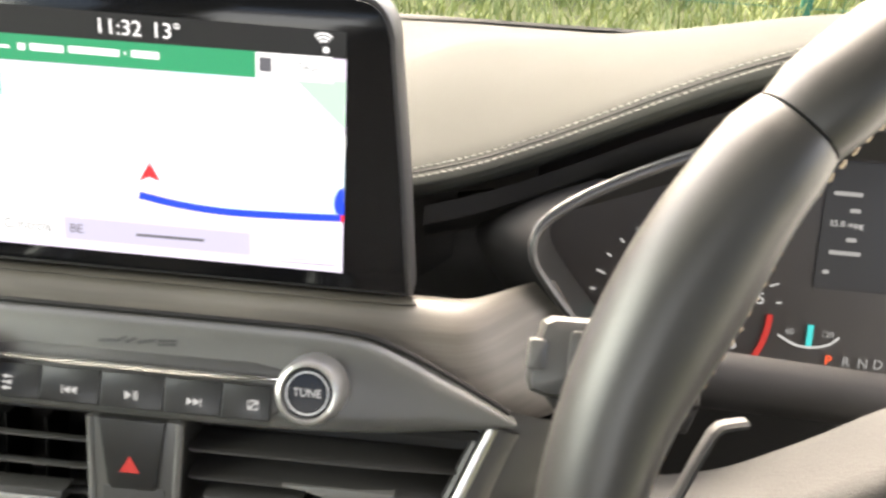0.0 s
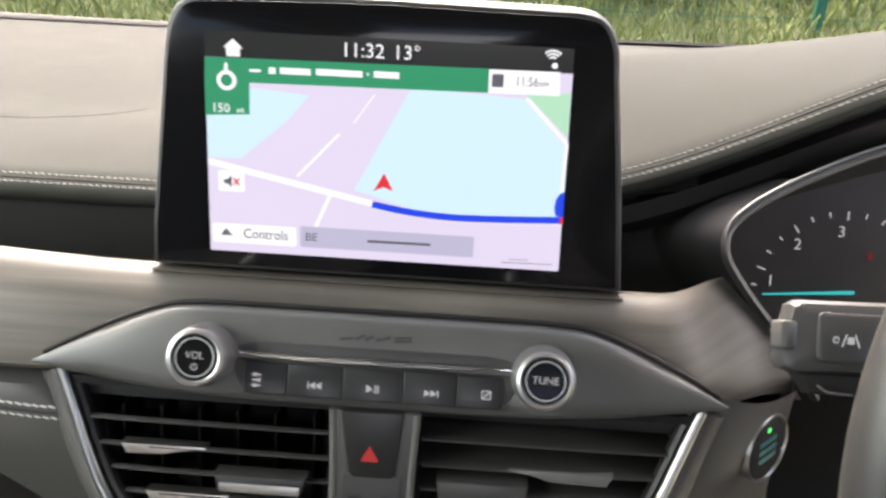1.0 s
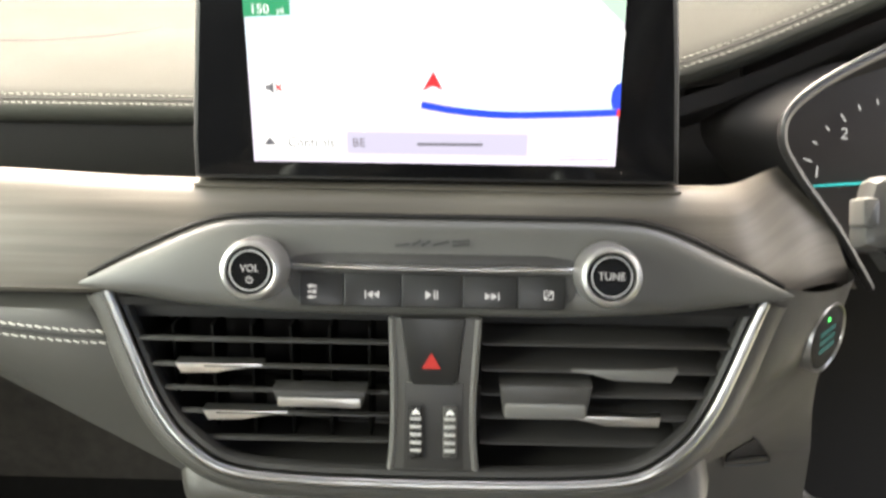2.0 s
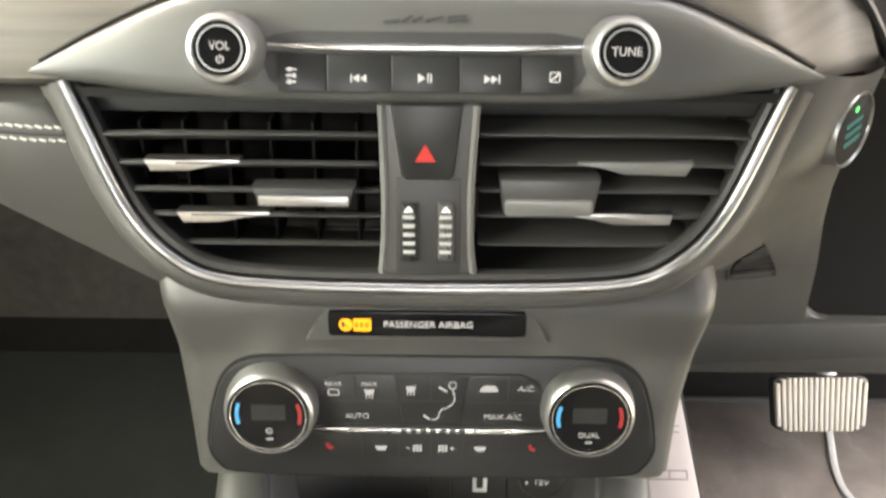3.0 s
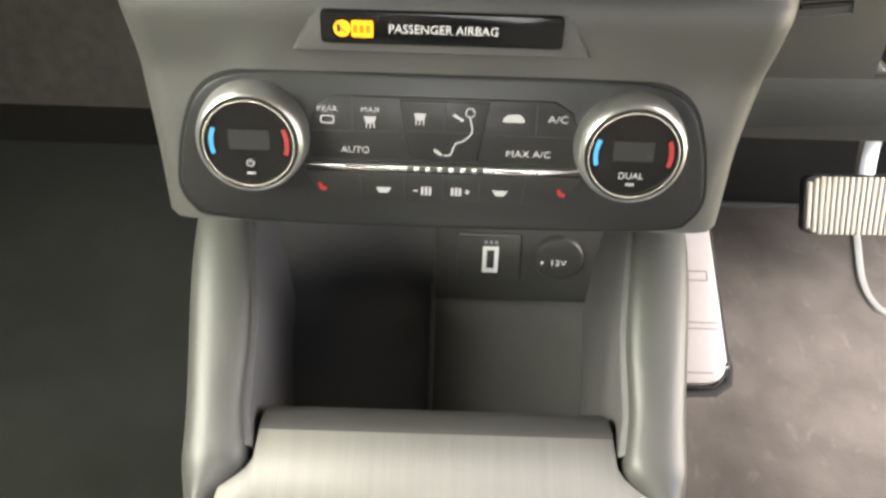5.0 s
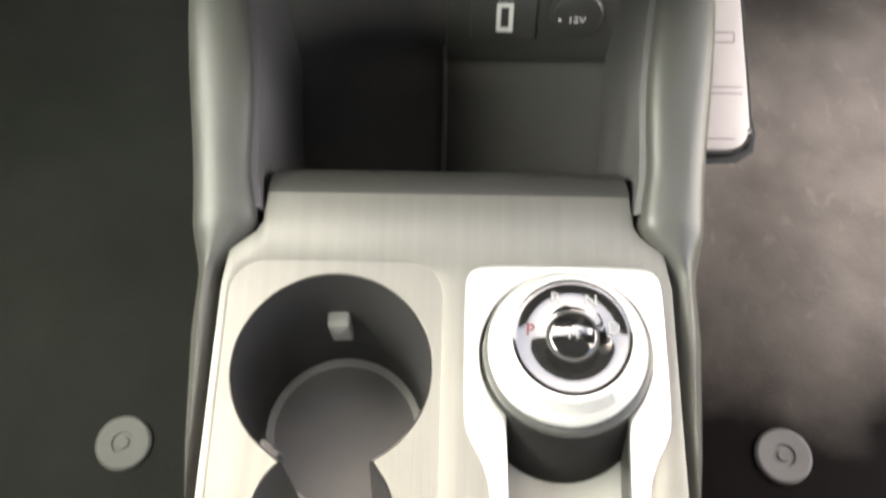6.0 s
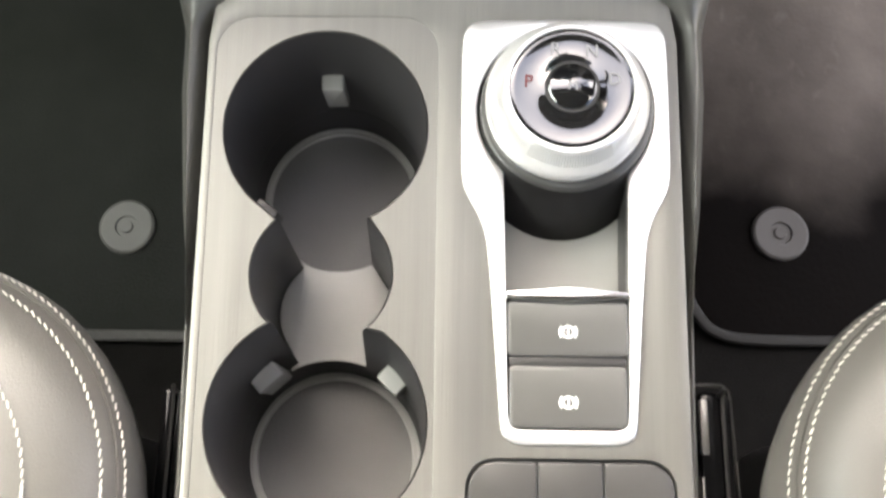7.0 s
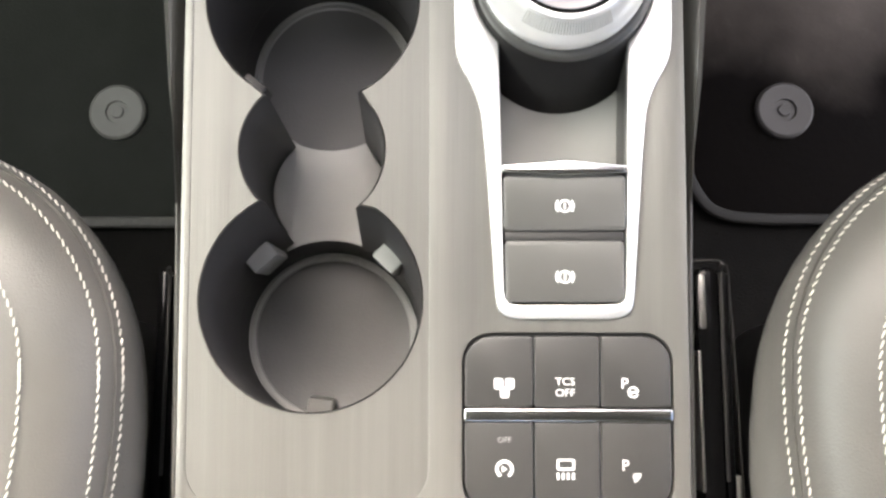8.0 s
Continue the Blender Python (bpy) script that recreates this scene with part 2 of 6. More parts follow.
# ---- building helpers ----
def bm_new():
    return bmesh.new()


def part(name, bm, mtl, parent=None, label="", smooth=True, m=None, kind=""):
    bmesh.ops.recalc_face_normals(bm, faces=bm.faces[:])
    me = bpy.data.meshes.new(name)
    bm.to_mesh(me)
    bm.free()
    me.materials.append(mtl)
    if smooth:
        me.shade_smooth()
        me.set_sharp_from_angle(angle=radians(38))
    ob = new(name, me)
    if parent is not None:
        ob.parent = parent
    if m is not None:
        ob.matrix_basis = m
    return tagged(ob, label, "", "", kind)


def thing(name, label, category, m=None, group="", kind=""):
    ob = new(name)
    ob.empty_display_size = 0.02
    if m is not None:
        ob.matrix_basis = m
    return tagged(ob, label, category, group, kind)


def area(p):
    return sum(a[0] * b[1] - b[0] * a[1] for a, b in zip(p, p[1:] + p[:1])) / 2


def ccw(p):
    p = list(p)
    return p if area(p) > 0 else p[::-1]


def inset(p, d):
    """Moves each corner of a counterclockwise outline inwards by d."""
    out = []
    n = len(p)
    for i in range(n):
        a, b, c = Vector(p[i - 1]), Vector(p[i]), Vector(p[(i + 1) % n])
        e, f = (b - a), (c - b)
        if e.length < 1e-9 or f.length < 1e-9:
            out.append(tuple(b))
            continue
        e.normalize(), f.normalize()
        k = Vector((-e.y - f.y, e.x + f.x))
        if k.length < 1e-6:
            out.append(tuple(b))
            continue
        k.normalize()
        c2 = max(0.35, k.dot(Vector((-e.y, e.x))))
        out.append(tuple(b + k * (d / c2)))
    return out


def rrect(x0, x1, y0, y1, r, n=5):
    out = []
    for cx, cy, a0 in ((x1 - r, y1 - r, 0), (x0 + r, y1 - r, 90), (x0 + r, y0 + r, 180), (x1 - r, y0 + r, 270)):
        for i in range(n + 1):
            a = radians(a0 + 90 * i / n)
            out.append((cx + r * math.cos(a), cy + r * math.sin(a)))
    return out


def circle(cx, cy, r, n=40, a0=0, a1=360):
    full = abs(a1 - a0) >= 360
    k = n if full else n + 1
    return [(cx + r * math.cos(radians(a0 + (a1 - a0) * i / n)), cy + r * math.sin(radians(a0 + (a1 - a0) * i / n))) for i in range(k)]


def spline(pts, n=8, closed=False):
    """A smooth line through the points."""
    P = [Vector(p) for p in pts]
    out = []
    m = len(P)
    for i in range(m if closed else m - 1):
        p1, p2 = P[i], P[(i + 1) % m]
        p0 = P[i - 1] if (closed or i) else p1 * 2 - p2
        p3 = P[(i + 2) % m] if (closed or i + 2 < m) else p2 * 2 - p1
        for k in range(n):
            t = k / n
            out.append(tuple(0.5 * (2 * p1 + (p2 - p0) * t + (2 * p0 - 5 * p1 + 4 * p2 - p3) * t * t + (3 * p1 - p0 - 3 * p2 + p3) * t ** 3)))
    if not closed:
        out.append(tuple(P[-1]))
    return out


def slab(outer, z0, z1, bevel=0.0, holes=(), bm=None, hole_bevel=None):
    """A plate of that outline between two heights, its upper edge rounded."""
    bm = bm or bm_new()
    rings = [ccw(outer)] + [ccw(h)[::-1] for h in holes]
    caps = {0: [], 1: []}
    for k, ring in enumerate(rings):
        bv = bevel if (k == 0 or hole_bevel is None) else hole_bevel
        levels = [(0, z0)]
        if bv:
            levels += [(0, z1 - bv), (0.29 * bv, z1 - 0.29 * bv), (bv, z1)]
        else:
            levels += [(0, z1)]
        rows = []
        for d, z in levels:
            rows.append([bm.verts.new((x, y, z)) for x, y in inset(ring, d)] if d else [bm.verts.new((x, y, z)) for x, y in ring])
        for a, b in zip(rows, rows[1:]):
            for i in range(len(a)):
                j = (i + 1) % len(a)
                bm.faces.new((a[i], a[j], b[j], b[i]))
        caps[0].append(rows[0])
        caps[1].append(rows[-1])
    for side in (0, 1):
        if not holes:
            ring = caps[side][0]
            bm.faces.new(ring if side else ring[::-1])
        else:
            edges = []
            for ring in caps[side]:
                for i in range(len(ring)):
                    e = bm.edges.get((ring[i], ring[(i + 1) % len(ring)]))
                    edges.append(e)
            bmesh.ops.triangle_fill(bm, use_beauty=True, use_dissolve=False, edges=edges)
    return bm


def box(x0, x1, y0, y1, z0, z1, r=0.002, bm=None):
    """A block with rounded upper edges and corners."""
    r = min(r, 0.45 * (x1 - x0), 0.45 * (y1 - y0))
    return slab(rrect(x0, x1, y0, y1, r, 3), z0, z1, min(r, 0.45 * (z1 - z0)) * 0.7, bm=bm)


def lathe(profile, n=48, cx=0.0, cy=0.0, bm=None, cap0=False, cap1=True):
    bm = bm or bm_new()
    rows = [[bm.verts.new((cx + r * math.cos(2 * math.pi * i / n), cy + r * math.sin(2 * math.pi * i / n), z)) for i in range(n)] for r, z in profile]
    for a, b in zip(rows, rows[1:]):
        for i in range(n):
            j = (i + 1) % n
            bm.faces.new((a[i], a[j], b[j], b[i]))
    if cap1:
        bm.faces.new(rows[-1])
    if cap0:
        bm.faces.new(rows[0][::-1])
    return bm


def loft(rings, closed=True, caps=True, bm=None):
    """A skin over rings of equally many points."""
    bm = bm or bm_new()
    rows = [[bm.verts.new(p) for p in ring] for ring in rings]
    n = len(rows[0])
    for a, b in zip(rows, rows[1:]):
        for i in range(n if closed else n - 1):
            j = (i + 1) % n
            bm.faces.new((a[i], a[j], b[j], b[i]))
    if caps and closed:
        bm.faces.new(rows[0][::-1])
        bm.faces.new(rows[-1])
    return bm


def sweep(path, ra, rb=None, n=10, closed=False, up=(0, 0, 1), bm=None):
    """A rod along a line; ra across, rb along 'up'."""
    rb = ra if rb is None else rb
    P = [Vector(p) for p in path]
    up = Vector(up)
    rings = []
    for i, p in enumerate(P):
        a = P[i - 1] if (closed or i) else p
        b = P[(i + 1) % len(P)] if (closed or i + 1 < len(P)) else p
        t = (b - a).normalized()
        s = t.cross(up)
        s = s.normalized() if s.length > 1e-6 else Vector((1, 0, 0))
        u = s.cross(t).normalized()
        rings.append([tuple(p + s * (ra * math.cos(2 * math.pi * k / n)) + u * (rb * math.sin(2 * math.pi * k / n))) for k in range(n)])
    if closed:
        rings.append(rings[0])
    bm = loft(rings, True, not closed, bm)
    if closed:
        bmesh.ops.remove_doubles(bm, verts=bm.verts[:], dist=1e-7)
    return bm


def stitches(path, normals, length=0.0035, gap=0.0022, r=0.0005, slant=0.25, bm=None):
    """A row of thread stitches along a line that lies on a surface."""
    bm = bm or bm_new()
    P = [Vector(p) for p in path]
    step = length + gap
    carry = 0.0
    for i in range(len(P) - 1):
        a, b = P[i], P[i + 1]
        d = b - a
        L = d.length
        if L < 1e-7:
            continue
        d.normalize()
        nrm = Vector(normals(a)).normalized()
        s = d.cross(nrm).normalized()
        k = carry
        while k < L:
            c = a + d * k + nrm * (r * 0.5)
            u = (d + s * slant).normalized()
            v = u.cross(nrm).normalized()
            h = length / 2
            ends = []
            for f, w in ((-h, 0.35), (-h * 0.6, 1), (h * 0.6, 1), (h, 0.35)):
                ends.append([bm.verts.new(c + u * f + v * (r * w * math.cos(q)) + nrm * (r * w * math.sin(q))) for q in (0, 1.2566, 2.513, 3.77, 5.027)])
            for A, B in zip(ends, ends[1:]):
                for q in range(5):
                    bm.faces.new((A[q], A[(q + 1) % 5], B[(q + 1) % 5], B[q]))
            k += step
        carry = k - L
    return bm


def words(name, text, size, x, y, z, parent, mtl, width=None, label="", turn=0.0, align="CENTER"):
    """Printed characters that lie in the plane of their thing."""
    cu = bpy.data.curves.new(name, "FONT")
    cu.body, cu.size, cu.align_x, cu.align_y = text, size, align, "CENTER"
    cu.extrude = 0.0001
    cu.resolution_u = 3
    tmp = bpy.data.objects.new(name, cu)
    scene.collection.objects.link(tmp)
    dg = bpy.context.evaluated_depsgraph_get()
    dg.update()
    me = bpy.data.meshes.new_from_object(tmp.evaluated_get(dg))
    bpy.data.objects.remove(tmp)
    bpy.data.curves.remove(cu)
    me.materials.clear()
    me.materials.append(mtl)
    k = 1.0
    if width:
        xs = [v.co.x for v in me.vertices]
        k = width / max(1e-6, max(xs) - min(xs))
    ob = new(name, me)
    ob.parent = parent
    ob.matrix_basis = pose(x, y, z, 0, 0, turn) @ Matrix.Diagonal((k, 1, 1, 1))
    return tagged(ob, label)


def flat(outline, z, t=0.0003, bm=None):
    return slab(outline, z, z + t, bm=bm)


def ribbon(line, w, z, t=0.0003, bm=None):
    """A flat printed line of width w."""
    L, R = [], []
    P = [Vector(p) for p in line]
    for i, p in enumerate(P):
        a, b = P[max(0, i - 1)], P[min(len(P) - 1, i + 1)]
        d = (b - a).normalized()
        s = Vector((-d.y, d.x)) * (w / 2)
        L.append(tuple(p + s))
        R.append(tuple(p - s))
    return slab(L + R[::-1], z, z + t, bm=bm)


def smooth01(a, b, x):
    t = min(1.0, max(0.0, (x - a) / (b - a)))
    return t * t * (3 - 2 * t)


# ---- ground outside and what grows on it ----
M_EARTH = material("rough_grass_ground", (0.085, 0.095, 0.040), 0.95, vary=0.6, scale=3.0, grain=0.8, grain_scale=60, spec=0.1)
M_GRASS = material("yellow_green_grass", (0.24, 0.26, 0.085), 0.7, vary=0.5, scale=2.0, spec=0.2)
M_LEAF = material("hedge_leaf", (0.13, 0.17, 0.05), 0.6, vary=0.6, scale=5.0, spec=0.3)
M_TWIG = material("hedge_twig", (0.12, 0.09, 0.06), 0.85, vary=0.3, scale=20)
M_FENCE = material("green_painted_steel", (0.02, 0.13, 0.075), 0.45, vary=0.15, scale=10)
GROUND = -0.35

bm = bm_new()
rows = []
for j in range(41):
    y = -40 + 2.0 * j if j < 40 else 900
    rows.append([bm.verts.new((x, y, GROUND + (0.03 * noise.noise((x * 0.3, y * 0.3, 0)) if 3 < y < 30 else 0))) for x in [-900, -60, -30, -15, -8, -5, -3, -1, 1, 3, 5, 8, 15, 30, 60, 900]])
for a, b in zip(rows, rows[1:]):
    for i in range(len(a) - 1):
        bm.faces.new((a[i], a[i + 1], b[i + 1], b[i]))
ground = part("ground", bm, M_EARTH, None, "rough grassy ground in front of the parked car", kind="structure")
tagged(ground, category="ground")

rng = random.Random(4)
bm = bm_new()
for k in range(14000):
    x, y = rng.uniform(-4, 5), rng.uniform(3.4, 6.4)
    h = rng.uniform(0.05, 0.20)
    a = rng.uniform(0, 6.28)
    w = rng.uniform(0.003, 0.009)
    lx, ly = rng.uniform(-0.12, 0.12), rng.uniform(-0.12, 0.12)
    dx, dy = w * math.cos(a), w * math.sin(a)
    v = [bm.verts.new(p) for p in ((x - dx, y - dy, GROUND - 0.02), (x + dx, y + dy, GROUND - 0.02), (x + lx * 0.4 + dx * 0.7, y + ly * 0.4 + dy * 0.7, GROUND + h * 0.6), (x + lx * 0.4 - dx * 0.7, y + ly * 0.4 - dy * 0.7, GROUND + h * 0.6), (x + lx, y + ly, GROUND + h))]
    bm.faces.new((v[0], v[1], v[2], v[3]))
    bm.faces.new((v[3], v[2], v[4]))
tagged(part("grass", bm, M_GRASS, None, "long yellow-green grass along the fence", smooth=False, kind="stuff"), category="grass")


def shrub(x, y, r, h, seed):
    rg = random.Random(seed)
    top = thing("shrub", "leafy green shrub behind the fence", "shrub", pose(x, y, GROUND), "shrubs behind the fence")
    bm = bm_new()
    for k in range(7):
        a = rg.uniform(0, 6.28)
        e = (0.6 * r * math.cos(a), 0.6 * r * math.sin(a), h * rg.uniform(0.6, 0.95))
        sweep(spline([(0, 0, -0.03), (e[0] * 0.3, e[1] * 0.3, h * 0.35), e], 4), 0.012, n=5, up=(1, 0, 0), bm=bm)
    part("branches", bm, M_TWIG, top)
    bm = bm_new()
    for k in range(520):
        a, u = rg.uniform(0, 6.28), rg.uniform(-1, 1)
        q = rg.uniform(0.5, 1.0) ** 0.5 * (1 + 0.25 * math.sin(3 * a + seed))
        s = math.sqrt(max(0, 1 - u * u))
        c = Vector((r * q * s * math.cos(a), r * q * s * math.sin(a), h * 0.52 + h * 0.5 * q * u))
        d = Vector((rg.uniform(-1, 1), rg.uniform(-1, 1), rg.uniform(-0.4, 1))).normalized()
        e = d.cross(Vector((rg.uniform(-1, 1), rg.uniform(-1, 1), rg.uniform(-1, 1)))).normalized()
        L = rg.uniform(0.04, 0.09)
        bm.faces.new([bm.verts.new(c + p) for p in (d * L, e * L * 0.35, d * -L * 0.6, e * -L * 0.35)])
    part("leaves", bm, M_LEAF, top, smooth=False)


for k in range(15):
    shrub(-4.3 + 0.62 * k + rng.uniform(-0.25, 0.25), 5.3 + rng.uniform(-0.35, 0.9), rng.uniform(0.32, 0.55), rng.uniform(0.55, 1.3), k)

M_PETAL = material("white_blossom", (0.75, 0.74, 0.70), 0.6, vary=0.1)
bm = bm_new()
for cx, cy in ((0.55, 4.95), (0.75, 5.05), (1.9, 4.8), (-1.2, 5.0)):
    for k in range(60):
        c = Vector((cx + rng.gauss(0, 0.10), cy + rng.gauss(0, 0.08), GROUND + 0.12 + rng.random() * 0.22))
        d = Vector((rng.uniform(-1, 1), rng.uniform(-1, 0), rng.uniform(0, 1))).normalized()
        e = d.cross(Vector((rng.uniform(-1, 1), 0.3, rng.uniform(-1, 1)))).normalized()
        f = d.cross(e)
        bm.faces.new([bm.verts.new(c + p) for p in (e * 0.014, f * 0.014, e * -0.014, f * -0.014)])
tagged(part("blossom", bm, M_PETAL, None, "small white blossoms among the weeds", smooth=False, kind="stuff"), category="flowers")
FY, FX, FS = 4.3, -5.03, 1.68
fence = thing("fence", "green steel mesh fence on slim posts", "fence", pose(0, 0, 0))
for k in range(8):
    x = FX + FS * k
    part("post", box(x - 0.025, x + 0.025, FY - 0.025, FY + 0.025, GROUND - 0.1, GROUND + 1.9, 0.008), M_FENCE, fence)
bm = bm_new()
for k in range(10):
    z = GROUND + 0.1 + 0.2 * k
    sweep([(FX, FY, z), (FX + 7 * FS, FY, z)], 0.0025, n=4, bm=bm)
for k in range(150):
    x = FX + 0.0785 * k
    sweep([(x, FY, GROUND + 0.05), (x, FY, GROUND + 1.88)], 0.0016, n=4, up=(0, 1, 0), bm=bm)
part("mesh_wires", bm, M_FENCE, fence, kind="stuff")

# ---- the cabin: floor, doors, roof, glass ----
bm = bm_new()
line = [(-2.0, -0.02), (-0.45, -0.02), (0.20, -0.02), (0.33, -0.0195), (0.41, 0.0), (0.50, 0.09), (0.60, 0.26), (0.66, 0.45), (0.69, 0.552)]
loft([[(x, y, z) for x in (-0.78, 0.78)] + [(x, y + 0.02, z - 0.04) for x in (0.78, -0.78)] for y, z in spline(line, 5)], bm=bm)
tagged(part("floor", bm, M_CARPET, None, "black carpeted car floor and toe board", kind="structure"), category="floor")


def door_wall(name, s, win, label):
    pts = [(-1.72, -0.06), (0.70, -0.06), (0.70, 0.63), (0.62, 0.63), (-0.17, 1.17), (-1.50, 1.17), (-1.72, 0.66)]
    bm = slab(pts, 0.0, 0.05, 0.0, [win])
    m = Matrix(((0, 0, s, s * 0.75), (1, 0, 0, 0), (0, 1, 0, 0), (0, 0, 0, 1)))
    bm.transform(m)
    tagged(part(name, bm, M_DOORCARD, None, label, kind="structure"), category="door")


door_wall("door_1", -1, [(-1.30, 0.72), (0.16, 0.72), (-0.20, 1.09), (-1.22, 1.09)], "dark door lining with a wide window opening")
door_wall("door_2", 1, [(-0.80, 0.02), (0.34, 0.02), (0.34, 0.66), (-0.20, 1.09), (-0.80, 1.09)], "dark body side with the driver door standing open")
# roof lining out of view; black and sloped forward to cut fill and reflections
bm = slab(rrect(-0.80, 0.80, -1.50, -0.15, 0.04), 1.171, 1.20, 0.0)
loft([[(x, -0.152, 1.172), (x, -0.110, 1.152), (x, -0.052, 1.102), (x, -0.046, 1.106), (x, -0.150, 1.196)] for x in (-0.74, -0.25, 0.25, 0.74)], bm=bm)
tagged(part("ceiling", bm, M_HEADLINER, None, "unseen roof lining, black to cut fill light", kind="structure"), category="ceiling")
bm = slab([(-0.80, -0.06), (0.80, -0.06), (0.80, 0.66), (0.62, 1.17), (-0.62, 1.17), (-0.80, 0.66)], 0, 0.04, 0.0, [rrect(-0.55, 0.55, 0.78, 1.12, 0.05)])
bm.transform(Matrix(((1, 0, 0, 0), (0, 0, 1, -1.76), (0, 1, 0, 0), (0, 0, 0, 1))))
tagged(part("wall_rear", bm, M_DOORCARD, None, "dark rear cabin wall with the back window", kind="structure"), category="wall")

M_GLASS = bpy.data.materials.new("windscreen_glass")
M_GLASS.use_nodes = True
gb = M_GLASS.node_tree.nodes["Principled BSDF"]
gb.inputs["Transmission Weight"].default_value = 1.0
gb.inputs["Roughness"].default_value = 0.0
gb.inputs["IOR"].default_value = 1.02
gb.inputs["Base Color"].default_value = (0.97, 0.99, 0.97, 1)
bm = bm_new()
g = [[(x, 0.70 - 0.10 * (x / 0.75) ** 2 - 0.87 * t, 0.552 + 0.62 * t) for x in np.linspace(-0.74, 0.74, 13)] for t in (0, 0.33, 0.66, 1)]
loft([[tuple(p) for p in r] for r in g], closed=False, bm=bm)
pane = part("window_1", bm, M_GLASS, None, "clear raked windscreen", kind="structure")
pane.visible_shadow = False
tagged(pane, category="windscreen")

# ---- dashboard ----
dash = thing("dashboard", "grey soft-touch dashboard with white twin stitching", "dashboard")


def hood(x):
    """Height that the cover over the dials adds."""
    return 0.087 * smooth01(0.07, 0.32, x) * (1 - smooth01(0.40, 0.64, x))


def pad_edge(x):
    return 0.044 - 0.006 * smooth01(0.1, 0.3, x), 0.6375 + 0.0145 * smooth01(-0.1, 0.12, x) + hood(x)


def crest(x):
    """Height that the broad ridge behind the dials adds."""
    return (0.040 * smooth01(0.01, 0.145, x) + 0.036 * smooth01(0.12, 0.40, x)) * (1 - smooth01(0.44, 0.68, x))


def pad_section(x):
    ye, ze = pad_edge(x)
    h, c = hood(x), crest(x)
    zf = 0.604 + 0.004 * smooth01(-0.3, 0.1, x)
    sec = [(0.69, zf - 0.055), (0.64, zf - 0.025), (0.60, zf - 0.006 + 0.03 * c), (0.55, zf + 0.08 * c)]
    y0 = ye + 0.019
    z2 = ze - h - 0.010 + 0.005 + c
    for y, w in ((0.46, 0.24), (0.40, 0.42), (0.34, 0.62), (0.28, 0.82), (0.24, 0.93)):
        f = (y - ye) / (0.55 - ye)
        sec.append((y, (ze - h) + (zf - ze + h) * f + 0.004 * math.sin(math.pi * f) + 0.001 + c * w))
    for f in (1.0, 0.85, 0.7, 0.55, 0.4, 0.27, 0.16, 0.08):
        sec.append((y0 + (0.2 - y0) * f, ze + (z2 - ze) * f + 0.0045 * math.sin(math.pi * f)))
    sec += [(ye + 0.019, ze - 0.0003), (ye + 0.0165, ze - 0.0022), (ye + 0.0140, ze - 0.0014), (ye + 0.0112, ze - 0.0028), (ye + 0.0096, ze - 0.0052),
            (ye + 0.0098, ze - 0.0082), (ye + 0.0130, ze - 0.0120), (ye + 0.02, ze - 0.0165), (ye + 0.09, ze - 0.0165)]
    return [(x, y, z) for y, z in sec]


xs = [float(v) for v in np.concatenate([np.linspace(-0.745, 0.06, 22), np.linspace(0.08, 0.66, 40), [0.70, 0.745]])]
part("upper_pad", loft([pad_section(x) for x in xs], closed=False), M_PAD, dash)


def on_pad(dy, dz):
    return [(x, pad_edge(x)[0] + dy, pad_edge(x)[1] + dz) for x in [float(v) for v in np.linspace(-0.5, 0.55, 160)]]


part("stitching", stitches(on_pad(0.0190, 0.0001), lambda p: (0, -0.25, 1), 0.0028, 0.0008, 0.00020), M_PADTHREAD, dash, "white thread seam", kind="stuff")
part("stitching", stitches(on_pad(0.0122, -0.0020), lambda p: (0, -0.4, 1), 0.0028, 0.0008, 0.00020), M_PADTHREAD, dash, "white thread seam", kind="stuff")

part("pad_seam", sweep(on_pad(0.0162, -0.0018), 0.0009, 0.0010, n=6), M_VOID, dash, "dark seam between the stitch rows")
# the seam of the airbag lid in the pad
lid = spline([(-0.62, 0.155, 0), (-0.42, 0.150, 0), (-0.268, 0.149, 0), (-0.225, 0.158, 0), (-0.198, 0.178, 0), (-0.186, 0.200, 0)], 8)


def pad_height(x, y):
    sec = pad_section(x)
    for a, b in zip(sec, sec[1:]):
        if b[1] <= y <= a[1]:
            f = (y - b[1]) / (a[1] - b[1])
            return b[2] + (a[2] - b[2]) * f
    return sec[3][2]


part("airbag_seam", sweep([(x, y, pad_height(x, y) + 0.0001) for x, y, z in lid], 0.0009, 0.0004, n=6), M_VOID, dash)
part("defroster_strip", loft([[(x, 0.645, pad_section(x)[1][2] - 0.001), (x, 0.60, pad_section(x)[2][2] + 0.003), (x, 0.572, pad_section(x)[3][2] + 0.0016), (x, 0.568, pad_section(x)[3][2] - 0.0005)] for x in xs], closed=False), M_VOID, dash, "black strip at the foot of the windscreen")

# recess below the pad, its shade put into a near-black colour
part("recess_panel", loft([[(x, 0.0, 0.585), (x, 0.062, 0.590), (x, 0.066, pad_edge(x)[1] - 0.0170)] for x in xs if x < 0.125], closed=False), M_VOID, dash, "recessed strip, near-black for its shade")
